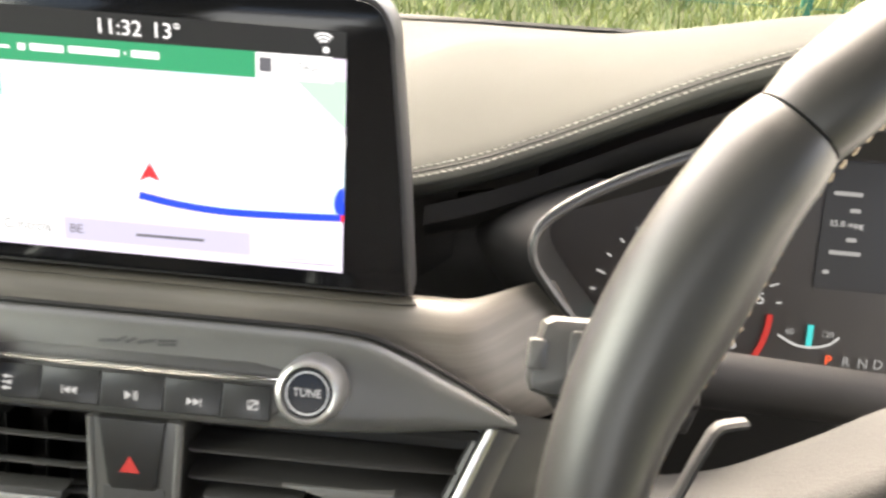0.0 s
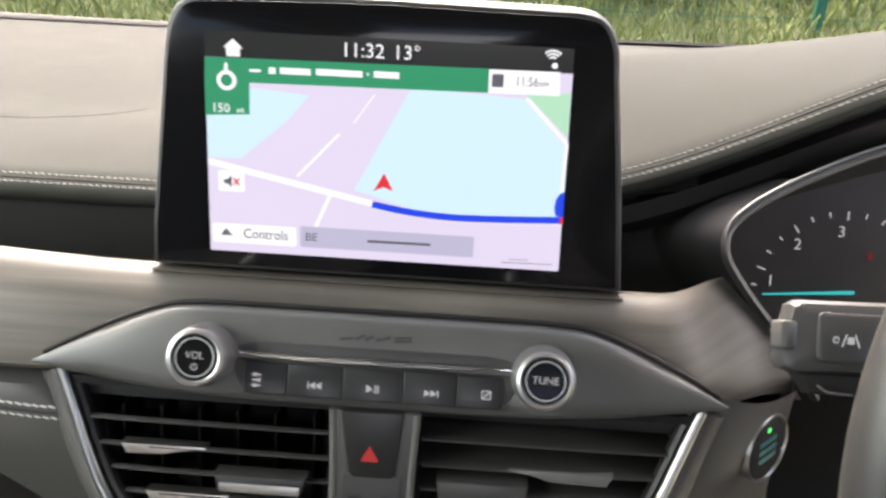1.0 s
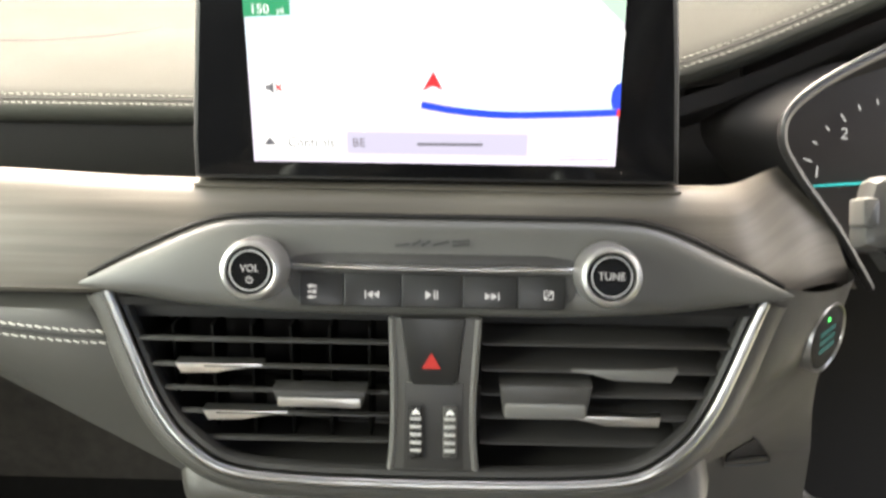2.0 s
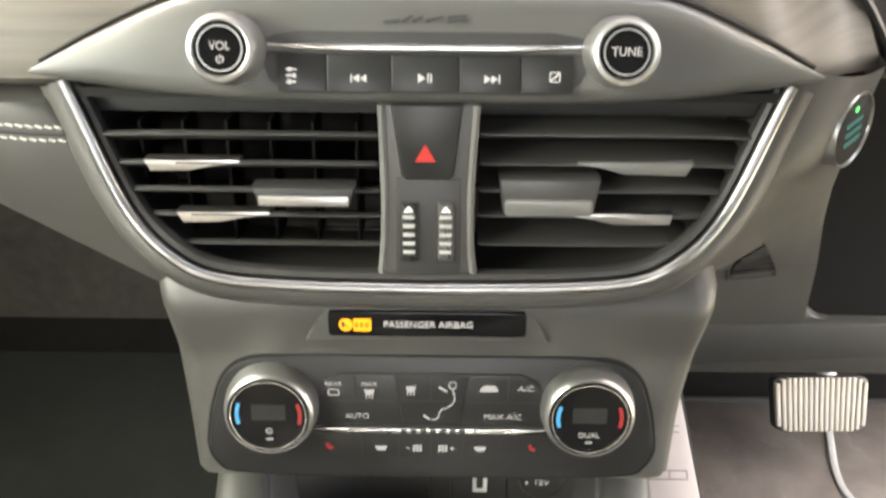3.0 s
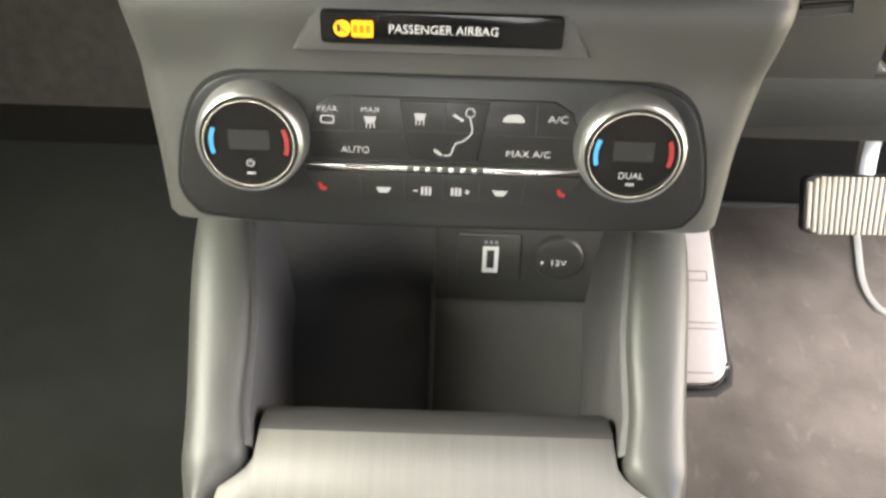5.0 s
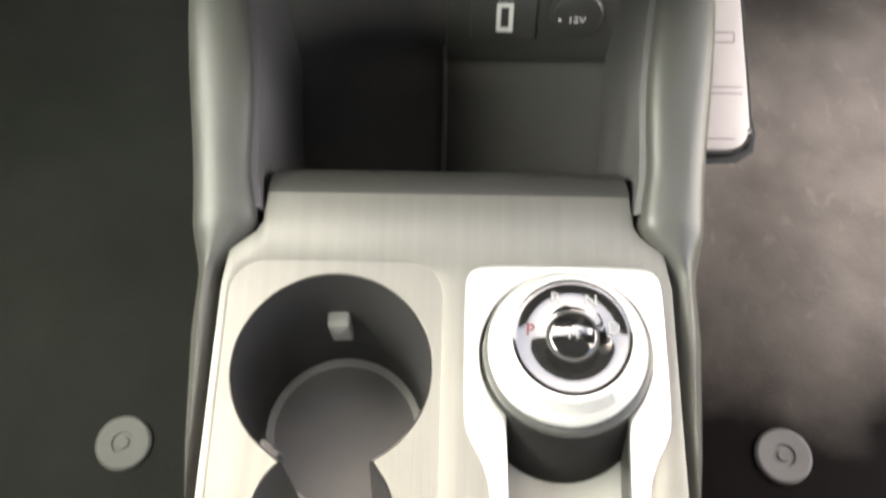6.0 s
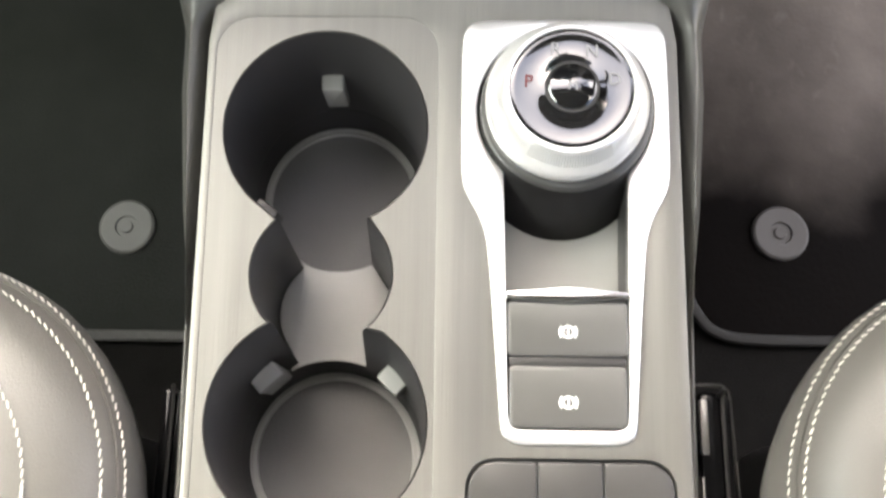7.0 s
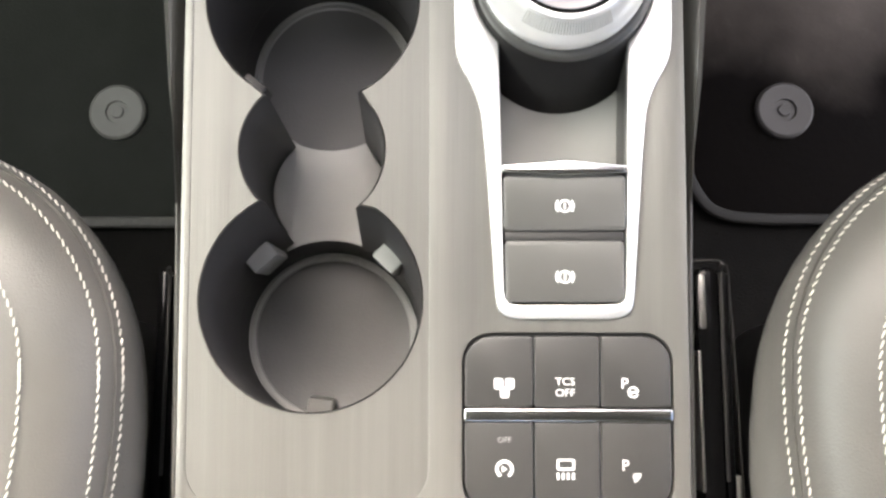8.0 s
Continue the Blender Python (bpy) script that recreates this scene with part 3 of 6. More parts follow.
# inside of the cover over the dials, near-black for the shade there
part("dial_visor", loft([[(x, pad_edge(x)[0] + 0.009, pad_edge(x)[1] - 0.0166), (x, 0.051, pad_edge(x)[1] - 0.026), (x, 0.075, pad_edge(x)[1] - 0.046 - 0.20 * hood(x)), (x, 0.112, pad_edge(x)[1] - 0.052 - 0.25 * hood(x))] for x in xs if 0.10 < x < 0.66], closed=False), M_VOID, dash, "visor over the dials, near-black for its shade")


def trim_section(x, f=0.0):
    """Cross-section of the strip; f: how far it has turned towards the dials at its end."""
    w = smooth01(-0.12, -0.22, x)
    sec = [(0.013, 0.6080), (0.010, 0.6165 + 0.004 * w), (0.005, 0.6195 + 0.004 * w), (-0.002, 0.6195 + 0.004 * w), (-0.008, 0.6178 + 0.003 * w), (-0.015, 0.612), (-0.023, 0.602), (-0.029, 0.590), (-0.032, 0.580), (-0.027, 0.5745), (0.01, 0.572)]
    out = []
    for y, z in sec:
        xe, ye = 0.174 + (0.6195 - z) * 0.78, 0.030 - (0.6195 - z) * 0.40
        k = smooth01(0.10, 1.0, f)
        out.append((x + (xe - x) * f if f else x, y + (ye - y) * k, z - 0.012 * f * smooth01(0.60, 0.57, z)))
    return out


rings = [trim_section(x) for x in [float(v) for v in np.linspace(-0.745, 0.125, 34)]] + [trim_section(0.125, f) for f in (0.12, 0.25, 0.38, 0.5, 0.62, 0.75, 0.88, 1.0)]
part("decor_trim", loft(rings, closed=False), M_TRIM, dash, "brown-grey streaked decor strip")
part("screen_ledge", sweep(spline([(-0.112, -0.001, 0.6205), (-0.08, -0.002, 0.6200), (0.08, -0.002, 0.6200), (0.112, -0.001, 0.6200)], 10), 0.0035, 0.0010), M_TRIM, dash)


# lower pad of the passenger side
def lower_section(x):
    zb = min(0.545, 0.4557 + 0.74 * (-0.124 - x))
    zt = 0.5715 - 1.75 * max(0.0, x + 0.15)
    zm = (zt + zb) / 2
    return [(x, 0.02, zt), (x, -0.018, zt - 0.001), (x, -0.031, zt - 0.0035), (x, -0.0352, zt - 0.009), (x, -0.037, zm), (x, -0.034, zb + 0.010), (x, -0.026, zb + 0.001), (x, -0.01, zb - 0.004), (x, 0.16, zb + 0.01)]


part("lower_pad", loft([lower_section(x) for x in [float(v) for v in np.linspace(-0.74, -0.118, 30)]], closed=False), M_LOWER, dash, "grey lower pad with twin stitching")
lp = [float(v) for v in np.linspace(-0.5, -0.150, 60)]
for dz in (-0.0060, -0.0125):
    def sag(x):
        return 0.5715 + dz - 0.007 * smooth01(-0.24, -0.155, x)
    part("stitching", stitches([(x, -0.0352, sag(x)) for x in lp], lambda p: (0, -1, 0.2), 0.0036, 0.0005, 0.00060), M_THREAD, dash, "white thread seam", kind="stuff")
part("seam_groove", sweep([(x, -0.0352, 0.5715 - 0.0092 - 0.007 * smooth01(-0.24, -0.155, x)) for x in lp], 0.0008, 0.0012, n=6), M_DARK, dash)
bm = slab([(-0.74, -0.015), (-0.12, -0.015), (-0.12, 0.50), (-0.74, 0.56)], 0, 0.02)
bm.transform(Matrix(((1, 0, 0, 0), (0, 0, 1, 0.42), (0, 1, 0, 0.0), (0, 0, 0, 1))))
part("footwell_back", bm, M_LITCARPET, dash, "passenger footwell back, lightened for the light it catches")

# fascia between the air vent and the driver, with the knee panel
def knee_edge(z):
    """Where the knee panel ends at the opening round the column."""
    return float(np.interp(z, (0.3600, 0.3610, 0.3622, 0.3640, 0.3660, 0.3690, 0.3720, 0.410, 0.432, 0.455, 0.490, 0.517, 0.552, 0.575), (0.2570, 0.2505, 0.2472, 0.2442, 0.2420, 0.2396, 0.2380, 0.2330, 0.2280, 0.2195, 0.2118, 0.2088, 0.2065, 0.2020)))


rings = []
for z in (0.3600, 0.3610, 0.3622, 0.3640, 0.3660, 0.3690, 0.3720, 0.3770, 0.3820, 0.3980, 0.415, 0.432, 0.455, 0.490, 0.517, 0.552, 0.575):
    xe, y = knee_edge(z), 0.0605 - 0.046 * smooth01(0.42, 0.575, z)
    rings.append([(0.10, y, z), (0.16, y, z), (xe - 0.004, y, z), (xe - 0.0012, y + 0.0010, z), (xe, y + 0.004, z), (xe, y + 0.004 + 0.008 + 0.022 * smooth01(0.46, 0.52, z), z)])
part("knee_panel", loft(rings, closed=False), M_LOWER, dash, "grey plastic knee panel")
bm = slab(rrect(0.10, 0.66, 0.3130, 0.3600, 0.003, 3), 0, 0.03, 0.003)
bm.transform(Matrix(((1, 0, 0, 0), (0, 0, -1, 0.086), (0, 1, 0, 0), (0, 0, 0, 1))))
part("knee_bar", bm, M_LOWER, dash, "grey plastic knee bar")
# a near-black sheet stands in for the shade inside the opening
part("column_shade", loft([[(x, 0.0615, 0.3540), (x, 0.0660, 0.3630), (x, 0.100, 0.42), (x, 0.104, 0.5440)] for x in (0.15, 0.68)], closed=False), M_DEEPSHADE, dash, "near-black sheet for the shade in the column opening")

# ---- touch screen ----
SCR = pose(0, 0, 0.684, 83)
screen = thing("infotainment_screen", "black framed touch screen showing a navigation map", "touch screen", SCR)
outline = [(-0.1105, -0.0605), (0.1105, -0.0605)] + spline([(0.1085, -0.040), (0.1060, -0.015), (0.1030, 0.010), (0.1007, 0.028), (0.0992, 0.040), (0.0980, 0.0500), (0.0945, 0.0585), (0.0885, 0.0638), (0.0790, 0.0657)], 5) + spline([(0.0, 0.0668), (-0.0300, 0.0664), (-0.0600, 0.0656), (-0.0800, 0.0648), (-0.0893, 0.0628), (-0.0955, 0.0570), (-0.0988, 0.0480), (-0.1003, 0.038), (-0.1022, 0.022), (-0.1048, 0.0), (-0.1074, -0.022), (-0.1095, -0.040)], 5)
part("housing", slab(outline, -0.022, -0.0006, 0.004), M_BLACK, screen, "dark grey housing")
part("glass", slab(inset(ccw(outline), 0.0028), -0.004, 0.0002, 0.0006), M_SCREENGLASS, screen, "gloss black glass")
disp = part("display", flat([(-0.0815, -0.0505), (0.0805, -0.0505), (0.0785, 0.0500), (-0.0805, 0.0500)], 0.0003, 0.0002), U_BLACK, screen, "lit display")
Z0 = 0.0006


def ui(name, poly, z, mtl, label=""):
    return part(name, flat(poly, Z0 + z, 0.00012), mtl, disp, label, smooth=False)


ui("map_field", [(-0.0815, -0.0505), (0.0803, -0.0505), (0.0788, 0.0395), (-0.0808, 0.0385)], 0.0, U_MAPA)
ui("map_area", [(-0.0145, -0.0175), (0.010, 0.0300), (0.0600, 0.0275), (0.0795, 0.006), (0.0800, -0.0255), (0.040, -0.0268), (0.012, -0.0250)], 0.0002, U_MAPB)
ui("map_area", [(-0.0808, 0.012), (-0.0808, -0.006), (-0.066, -0.006), (-0.045, 0.012), (-0.035, 0.024), (-0.060, 0.026)], 0.0002, U_MAPB)
ui("park_area", [(0.0595, 0.0295), (0.0788, 0.031), (0.0790, 0.012)], 0.0003, U_PARK)
ui("banner", [(-0.0810, 0.0280), (0.0432, 0.0295), (0.0432, 0.0398), (-0.0806, 0.0385)], 0.0004, U_GREEN, "green banner")
ui("banner", [(-0.0812, 0.0130), (-0.0614, 0.0142), (-0.0612, 0.0285), (-0.0810, 0.0280)], 0.0004, U_GREEN)
ui("time_tile", [(0.0432, 0.0295), (0.0738, 0.0298), (0.0733, 0.0400), (0.0430, 0.0396)], 0.0005, U_WHITE)
part("flag", flat(rrect(0.0445, 0.0495, 0.0322, 0.0378, 0.0004, 1), Z0 + 0.0007, 0.0001), U_INK, disp, smooth=False)
for a, b, w in (((-0.0808, -0.0080), (-0.0055, -0.0236), 0.0028), ((-0.0405, -0.0128), (-0.0214, 0.0078), 0.0011), ((-0.0251, -0.0200), (-0.0320, -0.036), 0.0016), ((0.0600, 0.0280), (0.0790, 0.0090), 0.0016), ((0.0790, 0.009), (0.0785, -0.013), 0.0014), ((-0.015, 0.013), (-0.006, 0.026), 0.0006)):
    part("road_line", ribbon([a, b], w, Z0 + 0.0004, 0.0001), U_WHITE, disp, smooth=False)
part("route_line", ribbon([p[:2] for p in spline([(-0.0062, -0.0236, 0), (0.010, -0.0262, 0), (0.030, -0.0276, 0), (0.055, -0.0270, 0), (0.0802, -0.0258, 0)], 6)], 0.0031, Z0 + 0.0006, 0.0001), U_ROUTE, disp, "blue route", smooth=False)
ui("route_end", [(0.0802, -0.0245), (0.0797, -0.0125), (0.0778, -0.0135), (0.0762, -0.0165), (0.0758, -0.0205), (0.0768, -0.0240)], 0.0008, U_ROUTE)
ui("route_mark", [(0.0788, -0.0275), (0.0802, -0.0275), (0.0802, -0.0243), (0.0788, -0.0243)], 0.0010, U_RED)
ui("position_arrow", [(-0.0056, -0.0172), (-0.0012, -0.0152), (0.0032, -0.0168), (-0.0010, -0.0088)], 0.0010, U_RED, "red position arrow")
part("button_tile", flat(rrect(-0.0765, -0.0645, -0.0215, -0.0118, 0.001, 2), Z0 + 0.0006, 0.0001), U_WHITE, disp, smooth=False)
ui("mute_mark", [(-0.0738, -0.0178), (-0.0722, -0.0178), (-0.0704, -0.0196), (-0.0704, -0.0140), (-0.0722, -0.0158), (-0.0738, -0.0158)], 0.0008, U_INK)
for s in (1, -1):
    part("mute_cross", ribbon([(-0.0696, -0.0168 - 0.0016 * s), (-0.0668, -0.0168 + 0.0016 * s)], 0.0008, Z0 + 0.0008, 0.0001), U_RED, disp, smooth=False)
part("button_tile", flat(rrect(-0.0800, -0.0410, -0.0462, -0.0370, 0.001, 2), Z0 + 0.0006, 0.0001), U_WHITE, disp, smooth=False)
ui("up_arrow", [(-0.0764, -0.0426), (-0.0708, -0.0426), (-0.0736, -0.0392)], 0.0008, U_INK)
words("lettering", "Controls", 0.0066, -0.0552, -0.0414, Z0 + 0.0009, disp, U_INK, 0.0205)
part("road_name_tile", flat(rrect(-0.0392, 0.0408, -0.0462, -0.0362, 0.0006, 2), Z0 + 0.0005, 0.0001), U_GREY, disp, smooth=False)
words("lettering", "BE", 0.0056, -0.0340, -0.0412, Z0 + 0.0008, disp, U_INK)
ui("name_bar", [(-0.008, -0.0420), (0.021, -0.0418), (0.021, -0.0406), (-0.008, -0.0408)], 0.0008, U_INK)
ui("scale_line", [(0.054, -0.0478), (0.077, -0.0474), (0.077, -0.0471), (0.054, -0.0475)], 0.0006, U_INK)
ui("scale_bar", [(0.057, -0.0464), (0.066, -0.0462), (0.066, -0.0454), (0.057, -0.0456)], 0.0006, U_GREY)
for x0, x1, zc in ((-0.061, -0.056, 0.0336), (-0.0525, -0.0495, 0.0340), (-0.0475, -0.034, 0.0342), (-0.0318, -0.0115, 0.0345), (-0.0095, -0.0088, 0.0347), (-0.0065, 0.0045, 0.0348)):
    h = 0.0014 if x1 - x0 > 0.002 and x0 > -0.055 else 0.0006
    ui("name_bar", [(x0, zc - h), (x1, zc - h), (x1, zc + h), (x0, zc + h)], 0.0007, U_WHITE)
words("lettering", "150", 0.0056, -0.0742, 0.0164, Z0 + 0.0009, disp, U_WHITE)
words("lettering", "yd", 0.0034, -0.0655, 0.0160, Z0 + 0.0009, disp, U_WHITE)
part("roundabout_mark", lathe([(0.0026, Z0 + 0.0006), (0.0044, Z0 + 0.0006), (0.0044, Z0 + 0.0008), (0.0026, Z0 + 0.0008)], 24, -0.0712, 0.0288, cap1=False), U_WHITE, disp, smooth=False)
ui("exit_mark", [(-0.0720, 0.0330), (-0.0704, 0.0330), (-0.0704, 0.0356), (-0.0712, 0.0368), (-0.0720, 0.0356)], 0.0008, U_WHITE)
words("lettering", "11:32", 0.0086, -0.0115, 0.0443, Z0 + 0.0004, disp, U_WHITE, 0.0170)
words("lettering", "13°", 0.0086, 0.0075, 0.0443, Z0 + 0.0004, disp, U_WHITE, 0.0098)
words("lettering", "11:56", 0.0056, 0.0595, 0.0350, Z0 + 0.0009, disp, U_INK, 0.0090)
words("lettering", "am", 0.0036, 0.0668, 0.0347, Z0 + 0.0009, disp, U_INK)
ui("home_mark", [(-0.0710, 0.0392), (-0.0650, 0.0392), (-0.0650, 0.0428), (-0.0636, 0.0428), (-0.0680, 0.0468), (-0.0724, 0.0428), (-0.0710, 0.0428)], 0.0004, U_WHITE)
for k, r in enumerate((0.0020, 0.0034, 0.0048)):
    part("signal_arc", ribbon(circle(0.0697, 0.0440, r, 10, 45, 135), 0.0008, Z0 + 0.0004, 0.0001), U_WHITE, disp, smooth=False)
part("signal_dot", flat(circle(0.0708, 0.0425, 0.0013, 14), Z0 + 0.0004, 0.0001), U_WHITE, disp, smooth=False)

# ---- audio panel ----
AUD = pose(0, -0.040, 0.597, 62)
audio = thing("audio_panel", "satin grey audio control panel with two round knobs", "control panel", AUD)
half = [(0.0, 0.0226), (0.0500, 0.0226), (0.0790, 0.0222), (0.0985, 0.0193), (0.1260, 0.0078), (0.1575, -0.0088)]
top = [p[:2] for p in spline([(x, y, 0) for x, y in half], 6)]
low = [p[:2] for p in spline([(0.1575, -0.0088, 0), (0.135, -0.0128, 0), (0.104, -0.0168, 0), (0.060, -0.0192, 0), (0.0, -0.0198, 0)], 6)]
right = low[::-1] + top[::-1][1:-1]
outline = right + [(-x, y) for x, y in [(0.0, 0.0226)]] + [(-x, y) for x, y in right[::-1] if x > 1e-4]


def edge_height(line, x):
    """Height of an outline over x, mirrored about the middle."""
    pts = sorted((a * 1.012, b) for a, b in line)
    return float(np.interp(abs(x), [p[0] for p in pts], [p[1] for p in pts]))


def panel_section(x):
    yt, yb = edge_height(top, x) + 0.0010, edge_height(low, x)
    b = min(0.0080, 0.34 * (yt - yb))
    mid, d = (yt + yb) / 2, 0.85 * b
    roll = ((0.0, -1.0), (0.06, -0.66), (0.22, -0.34), (0.50, -0.12), (1.0, 0.0))
    sec = [(yb, -0.016)] + [(yb + q * b, w * d) for q, w in roll] + [(mid, 0.0)] + [(yt - q * b, w * d) for q, w in roll[::-1]] + [(yt, -0.016)]
    sink_z = 0.60 * max(0.0, abs(x) - 0.06) ** 2
    return [(x, y, z - sink_z) for y, z in sec]


stations = [float(v) for v in np.concatenate([np.linspace(-0.1592, -0.06, 24), np.linspace(-0.05, 0.05, 9), np.linspace(0.06, 0.1592, 24)])]
part("body", loft([panel_section(x) for x in stations]), M_PANEL, audio)
edge = [(x * 1.027, y + 0.0018, -0.0052 - 0.60 * max(0.0, abs(x * 1.027) - 0.06) ** 2) for x, y in [(-a, b) for a, b in top[::-1]] + top[1:] if abs(x) < 0.1545]
part("shadow_gap", sweep(edge, 0.0012, 0.0014, 8), M_VOID, audio, "dark gap round the panel")
part("button_strip", slab([(-0.066, 0.0002), (0.066, 0.0002), (0.0610, -0.0112), (0.0560, -0.0158), (-0.0560, -0.0158), (-0.0610, -0.0112)], -0.004, 0.0010, 0.0008), M_DARK, audio)
part("strip_recess", slab([(-0.0600, 0.0066), (-0.050, 0.0082), (0.050, 0.0082), (0.0600, 0.0066), (0.066, 0.0036), (-0.066, 0.0036)], -0.004, 0.0004, 0.0003), M_DARK, audio)
part("chrome_bar", slab([(-0.066, 0.0030), (-0.050, 0.0012), (-0.030, 0.0004), (0.030, 0.0004), (0.050, 0.0012), (0.066, 0.0030), (0.050, 0.0036), (-0.050, 0.0036)], -0.001, 0.0030, 0.0012), M_CHROME, audio, "thin chrome bar")
for a, b in ((-0.0580, -0.0388), (-0.0384, -0.0136), (-0.0132, 0.0131), (0.0135, 0.0372), (0.0376, 0.0580)):
    part("button", box(a, b, -0.0152, -0.0006, 0.0005, 0.0020, 0.0009), M_BUTTON, audio)


def tri(cx, cy, s, d=1):
    return [(cx - d * s * 0.8, cy - s), (cx + d * s * 0.8, cy), (cx - d * s * 0.8, cy + s)]


def mark(poly, z, parent, mtl=M_LIT):
    return part("symbol", flat(ccw(poly), z, 0.00015), mtl, parent, smooth=False)


def bar(x0, x1, y0, y1):
    return [(x0, y0), (x1, y0), (x1, y1), (x0, y1)]


zb = 0.0021
for k in range(3):
    mark(bar(-0.0545, -0.0505, -0.0118 + 0.0024 * k, -0.0110 + 0.0024 * k), zb, audio)
    mark(bar(-0.0536 + 0.0018 * (k % 2), -0.0526 + 0.0018 * (k % 2), -0.0123 + 0.0024 * k, -0.0105 + 0.0024 * k), zb, audio)
for s in (-1, 1):
    for q in (-1, 1):
        mark(tri(s * 0.0258 + q * 0.0014, -0.0098, 0.0017, s), zb, audio)
    mark(bar(s * 0.0290 - 0.0003, s * 0.0290 + 0.0003, -0.0115, -0.0081), zb, audio)
mark(tri(-0.0014, -0.0096, 0.0019), zb, audio)
mark(bar(0.0008, 0.0014, -0.0115, -0.0077), zb, audio)
mark(bar(0.0020, 0.0026, -0.0115, -0.0077), zb, audio)
part("symbol", slab(rrect(0.0485, 0.0528, -0.0108, -0.0068, 0.0005, 2), zb, zb + 0.0001, 0, [rrect(0.0490, 0.0523, -0.0103, -0.0073, 0.0004, 2)]), M_LIT, audio, smooth=False)
mark([(0.0488, -0.0100), (0.0494, -0.0104), (0.0525, -0.0076), (0.0519, -0.0072)], zb, audio)
# faint badge pressed into the panel
for x0, x1, z0, z1 in ((-0.0165, -0.0100, 0.0116, 0.0124), (-0.0092, -0.0050, 0.0120, 0.0140), (-0.0050, -0.0010, 0.0118, 0.0138), (0.0000, 0.0070, 0.0120, 0.0138), (0.0085, 0.0160, 0.0120, 0.0126), (0.0085, 0.0160, 0.0136, 0.0142)):
    part("badge_stroke", ribbon([(x0, z0), (x1, z1)], 0.0013, 0.0001, 0.0005), M_DARK, audio, smooth=False)


def audio_knob(name, x, text):
    k = part(name, lathe([(0.0142, -0.003), (0.0140, 0.004), (0.0135, 0.0135), (0.0130, 0.0165), (0.0123, 0.0180), (0.0110, 0.0186), (0.0104, 0.0184), (0.0098, 0.0172)], 56, x, 0.0008), M_KNOB, audio, "satin silver rotary knob")
    part("face", lathe([(0.0098, 0.0160), (0.0098, 0.0176), (0.0094, 0.0180)], 48, x, 0.0008), M_GLOSS, k, "gloss black face")
    part("face_ring", lathe([(0.0080, 0.0180), (0.0087, 0.0180), (0.0087, 0.0183), (0.0080, 0.0183)], 40, x, 0.0008, cap1=False), M_FACERING, k)
    words("lettering", text, 0.0046, x, 0.0008 if text == "TUNE" else 0.0016, 0.0182, k, M_LIT, 0.0112 if text == "TUNE" else 0.0080)
    return k


vk = audio_knob("volume_knob", -0.0762, "VOL")
part("symbol", ribbon(circle(-0.0762, -0.0032, 0.0013, 14, 120, 420), 0.0005, 0.0182, 0.0001), M_LIT, vk, smooth=False)
mark(bar(-0.0764, -0.0760, -0.0032, -0.0014), 0.0182, vk)
audio_knob("tune_knob", 0.0752, "TUNE")

# ---- centre air vent ----
VEN = pose(0, -0.056, 0.540, 76)
vent = thing("centre_air_vent", "twin air vent with dark slats in a chrome surround", "air vent", VEN)
hl = [(-0.1500, 0.0440), (-0.1342, 0.0042), (-0.1225, -0.0150), (-0.1070, -0.0280), (-0.0895, -0.0365), (-0.055, -0.0398), (0.0, -0.0408)]
left_line = spline([(x, y, 0) for x, y in hl], 7)
chrome_line = left_line + [(-x, y, z) for x, y, z in left_line[::-1][1:]]


def rim(z):
    return [(x, y, z + 0.0022 - 0.022 * smooth01(0.10, 0.16, abs(x))) for x, y, _ in chrome_line]


part("surround", sweep(rim(0.004), 0.0027, 0.0026, 10, up=(0, 0, 1)), M_RIM, vent, "satin chrome surround")
part("surround_step", sweep([(x * 0.972, y * 0.93 + 0.001, z) for x, y, z in rim(-0.001)], 0.0024, 0.004, 8, up=(0, 0, 1)), M_DARK, vent)
outer = []
n = len(chrome_line)
for i, (x, y, z) in enumerate(rim(0.0)):
    a, b = Vector(chrome_line[max(0, i - 1)]), Vector(chrome_line[min(n - 1, i + 1)])
    d = (b - a).normalized()
    nrm = Vector((d.y, -d.x))
    outer.append([(x + nrm.x * q, y + nrm.y * q, z + w) for q, w in ((0.0005, 0.001), (0.0055, 0.0022), (0.0105, 0.0008), (0.0145, -0.0040), (0.0170, -0.0110), (0.0178, -0.0200), (0.0170, -0.050))])
part("outer_frame", loft(outer, closed=False), M_LOWER, vent, "dark grey outer frame")
cav = [p[:2] for p in chrome_line]
part("cavity", loft([[(x, y, -0.001 - 0.020 * smooth01(0.10, 0.16, abs(x))) for x, y in cav], [(x * 0.97, y * 0.96, -0.050) for x, y in cav]], closed=False), M_SLATFACE, vent)
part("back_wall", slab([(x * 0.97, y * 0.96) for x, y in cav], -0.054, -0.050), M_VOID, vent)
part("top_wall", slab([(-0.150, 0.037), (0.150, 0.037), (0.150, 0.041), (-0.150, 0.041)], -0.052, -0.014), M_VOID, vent)


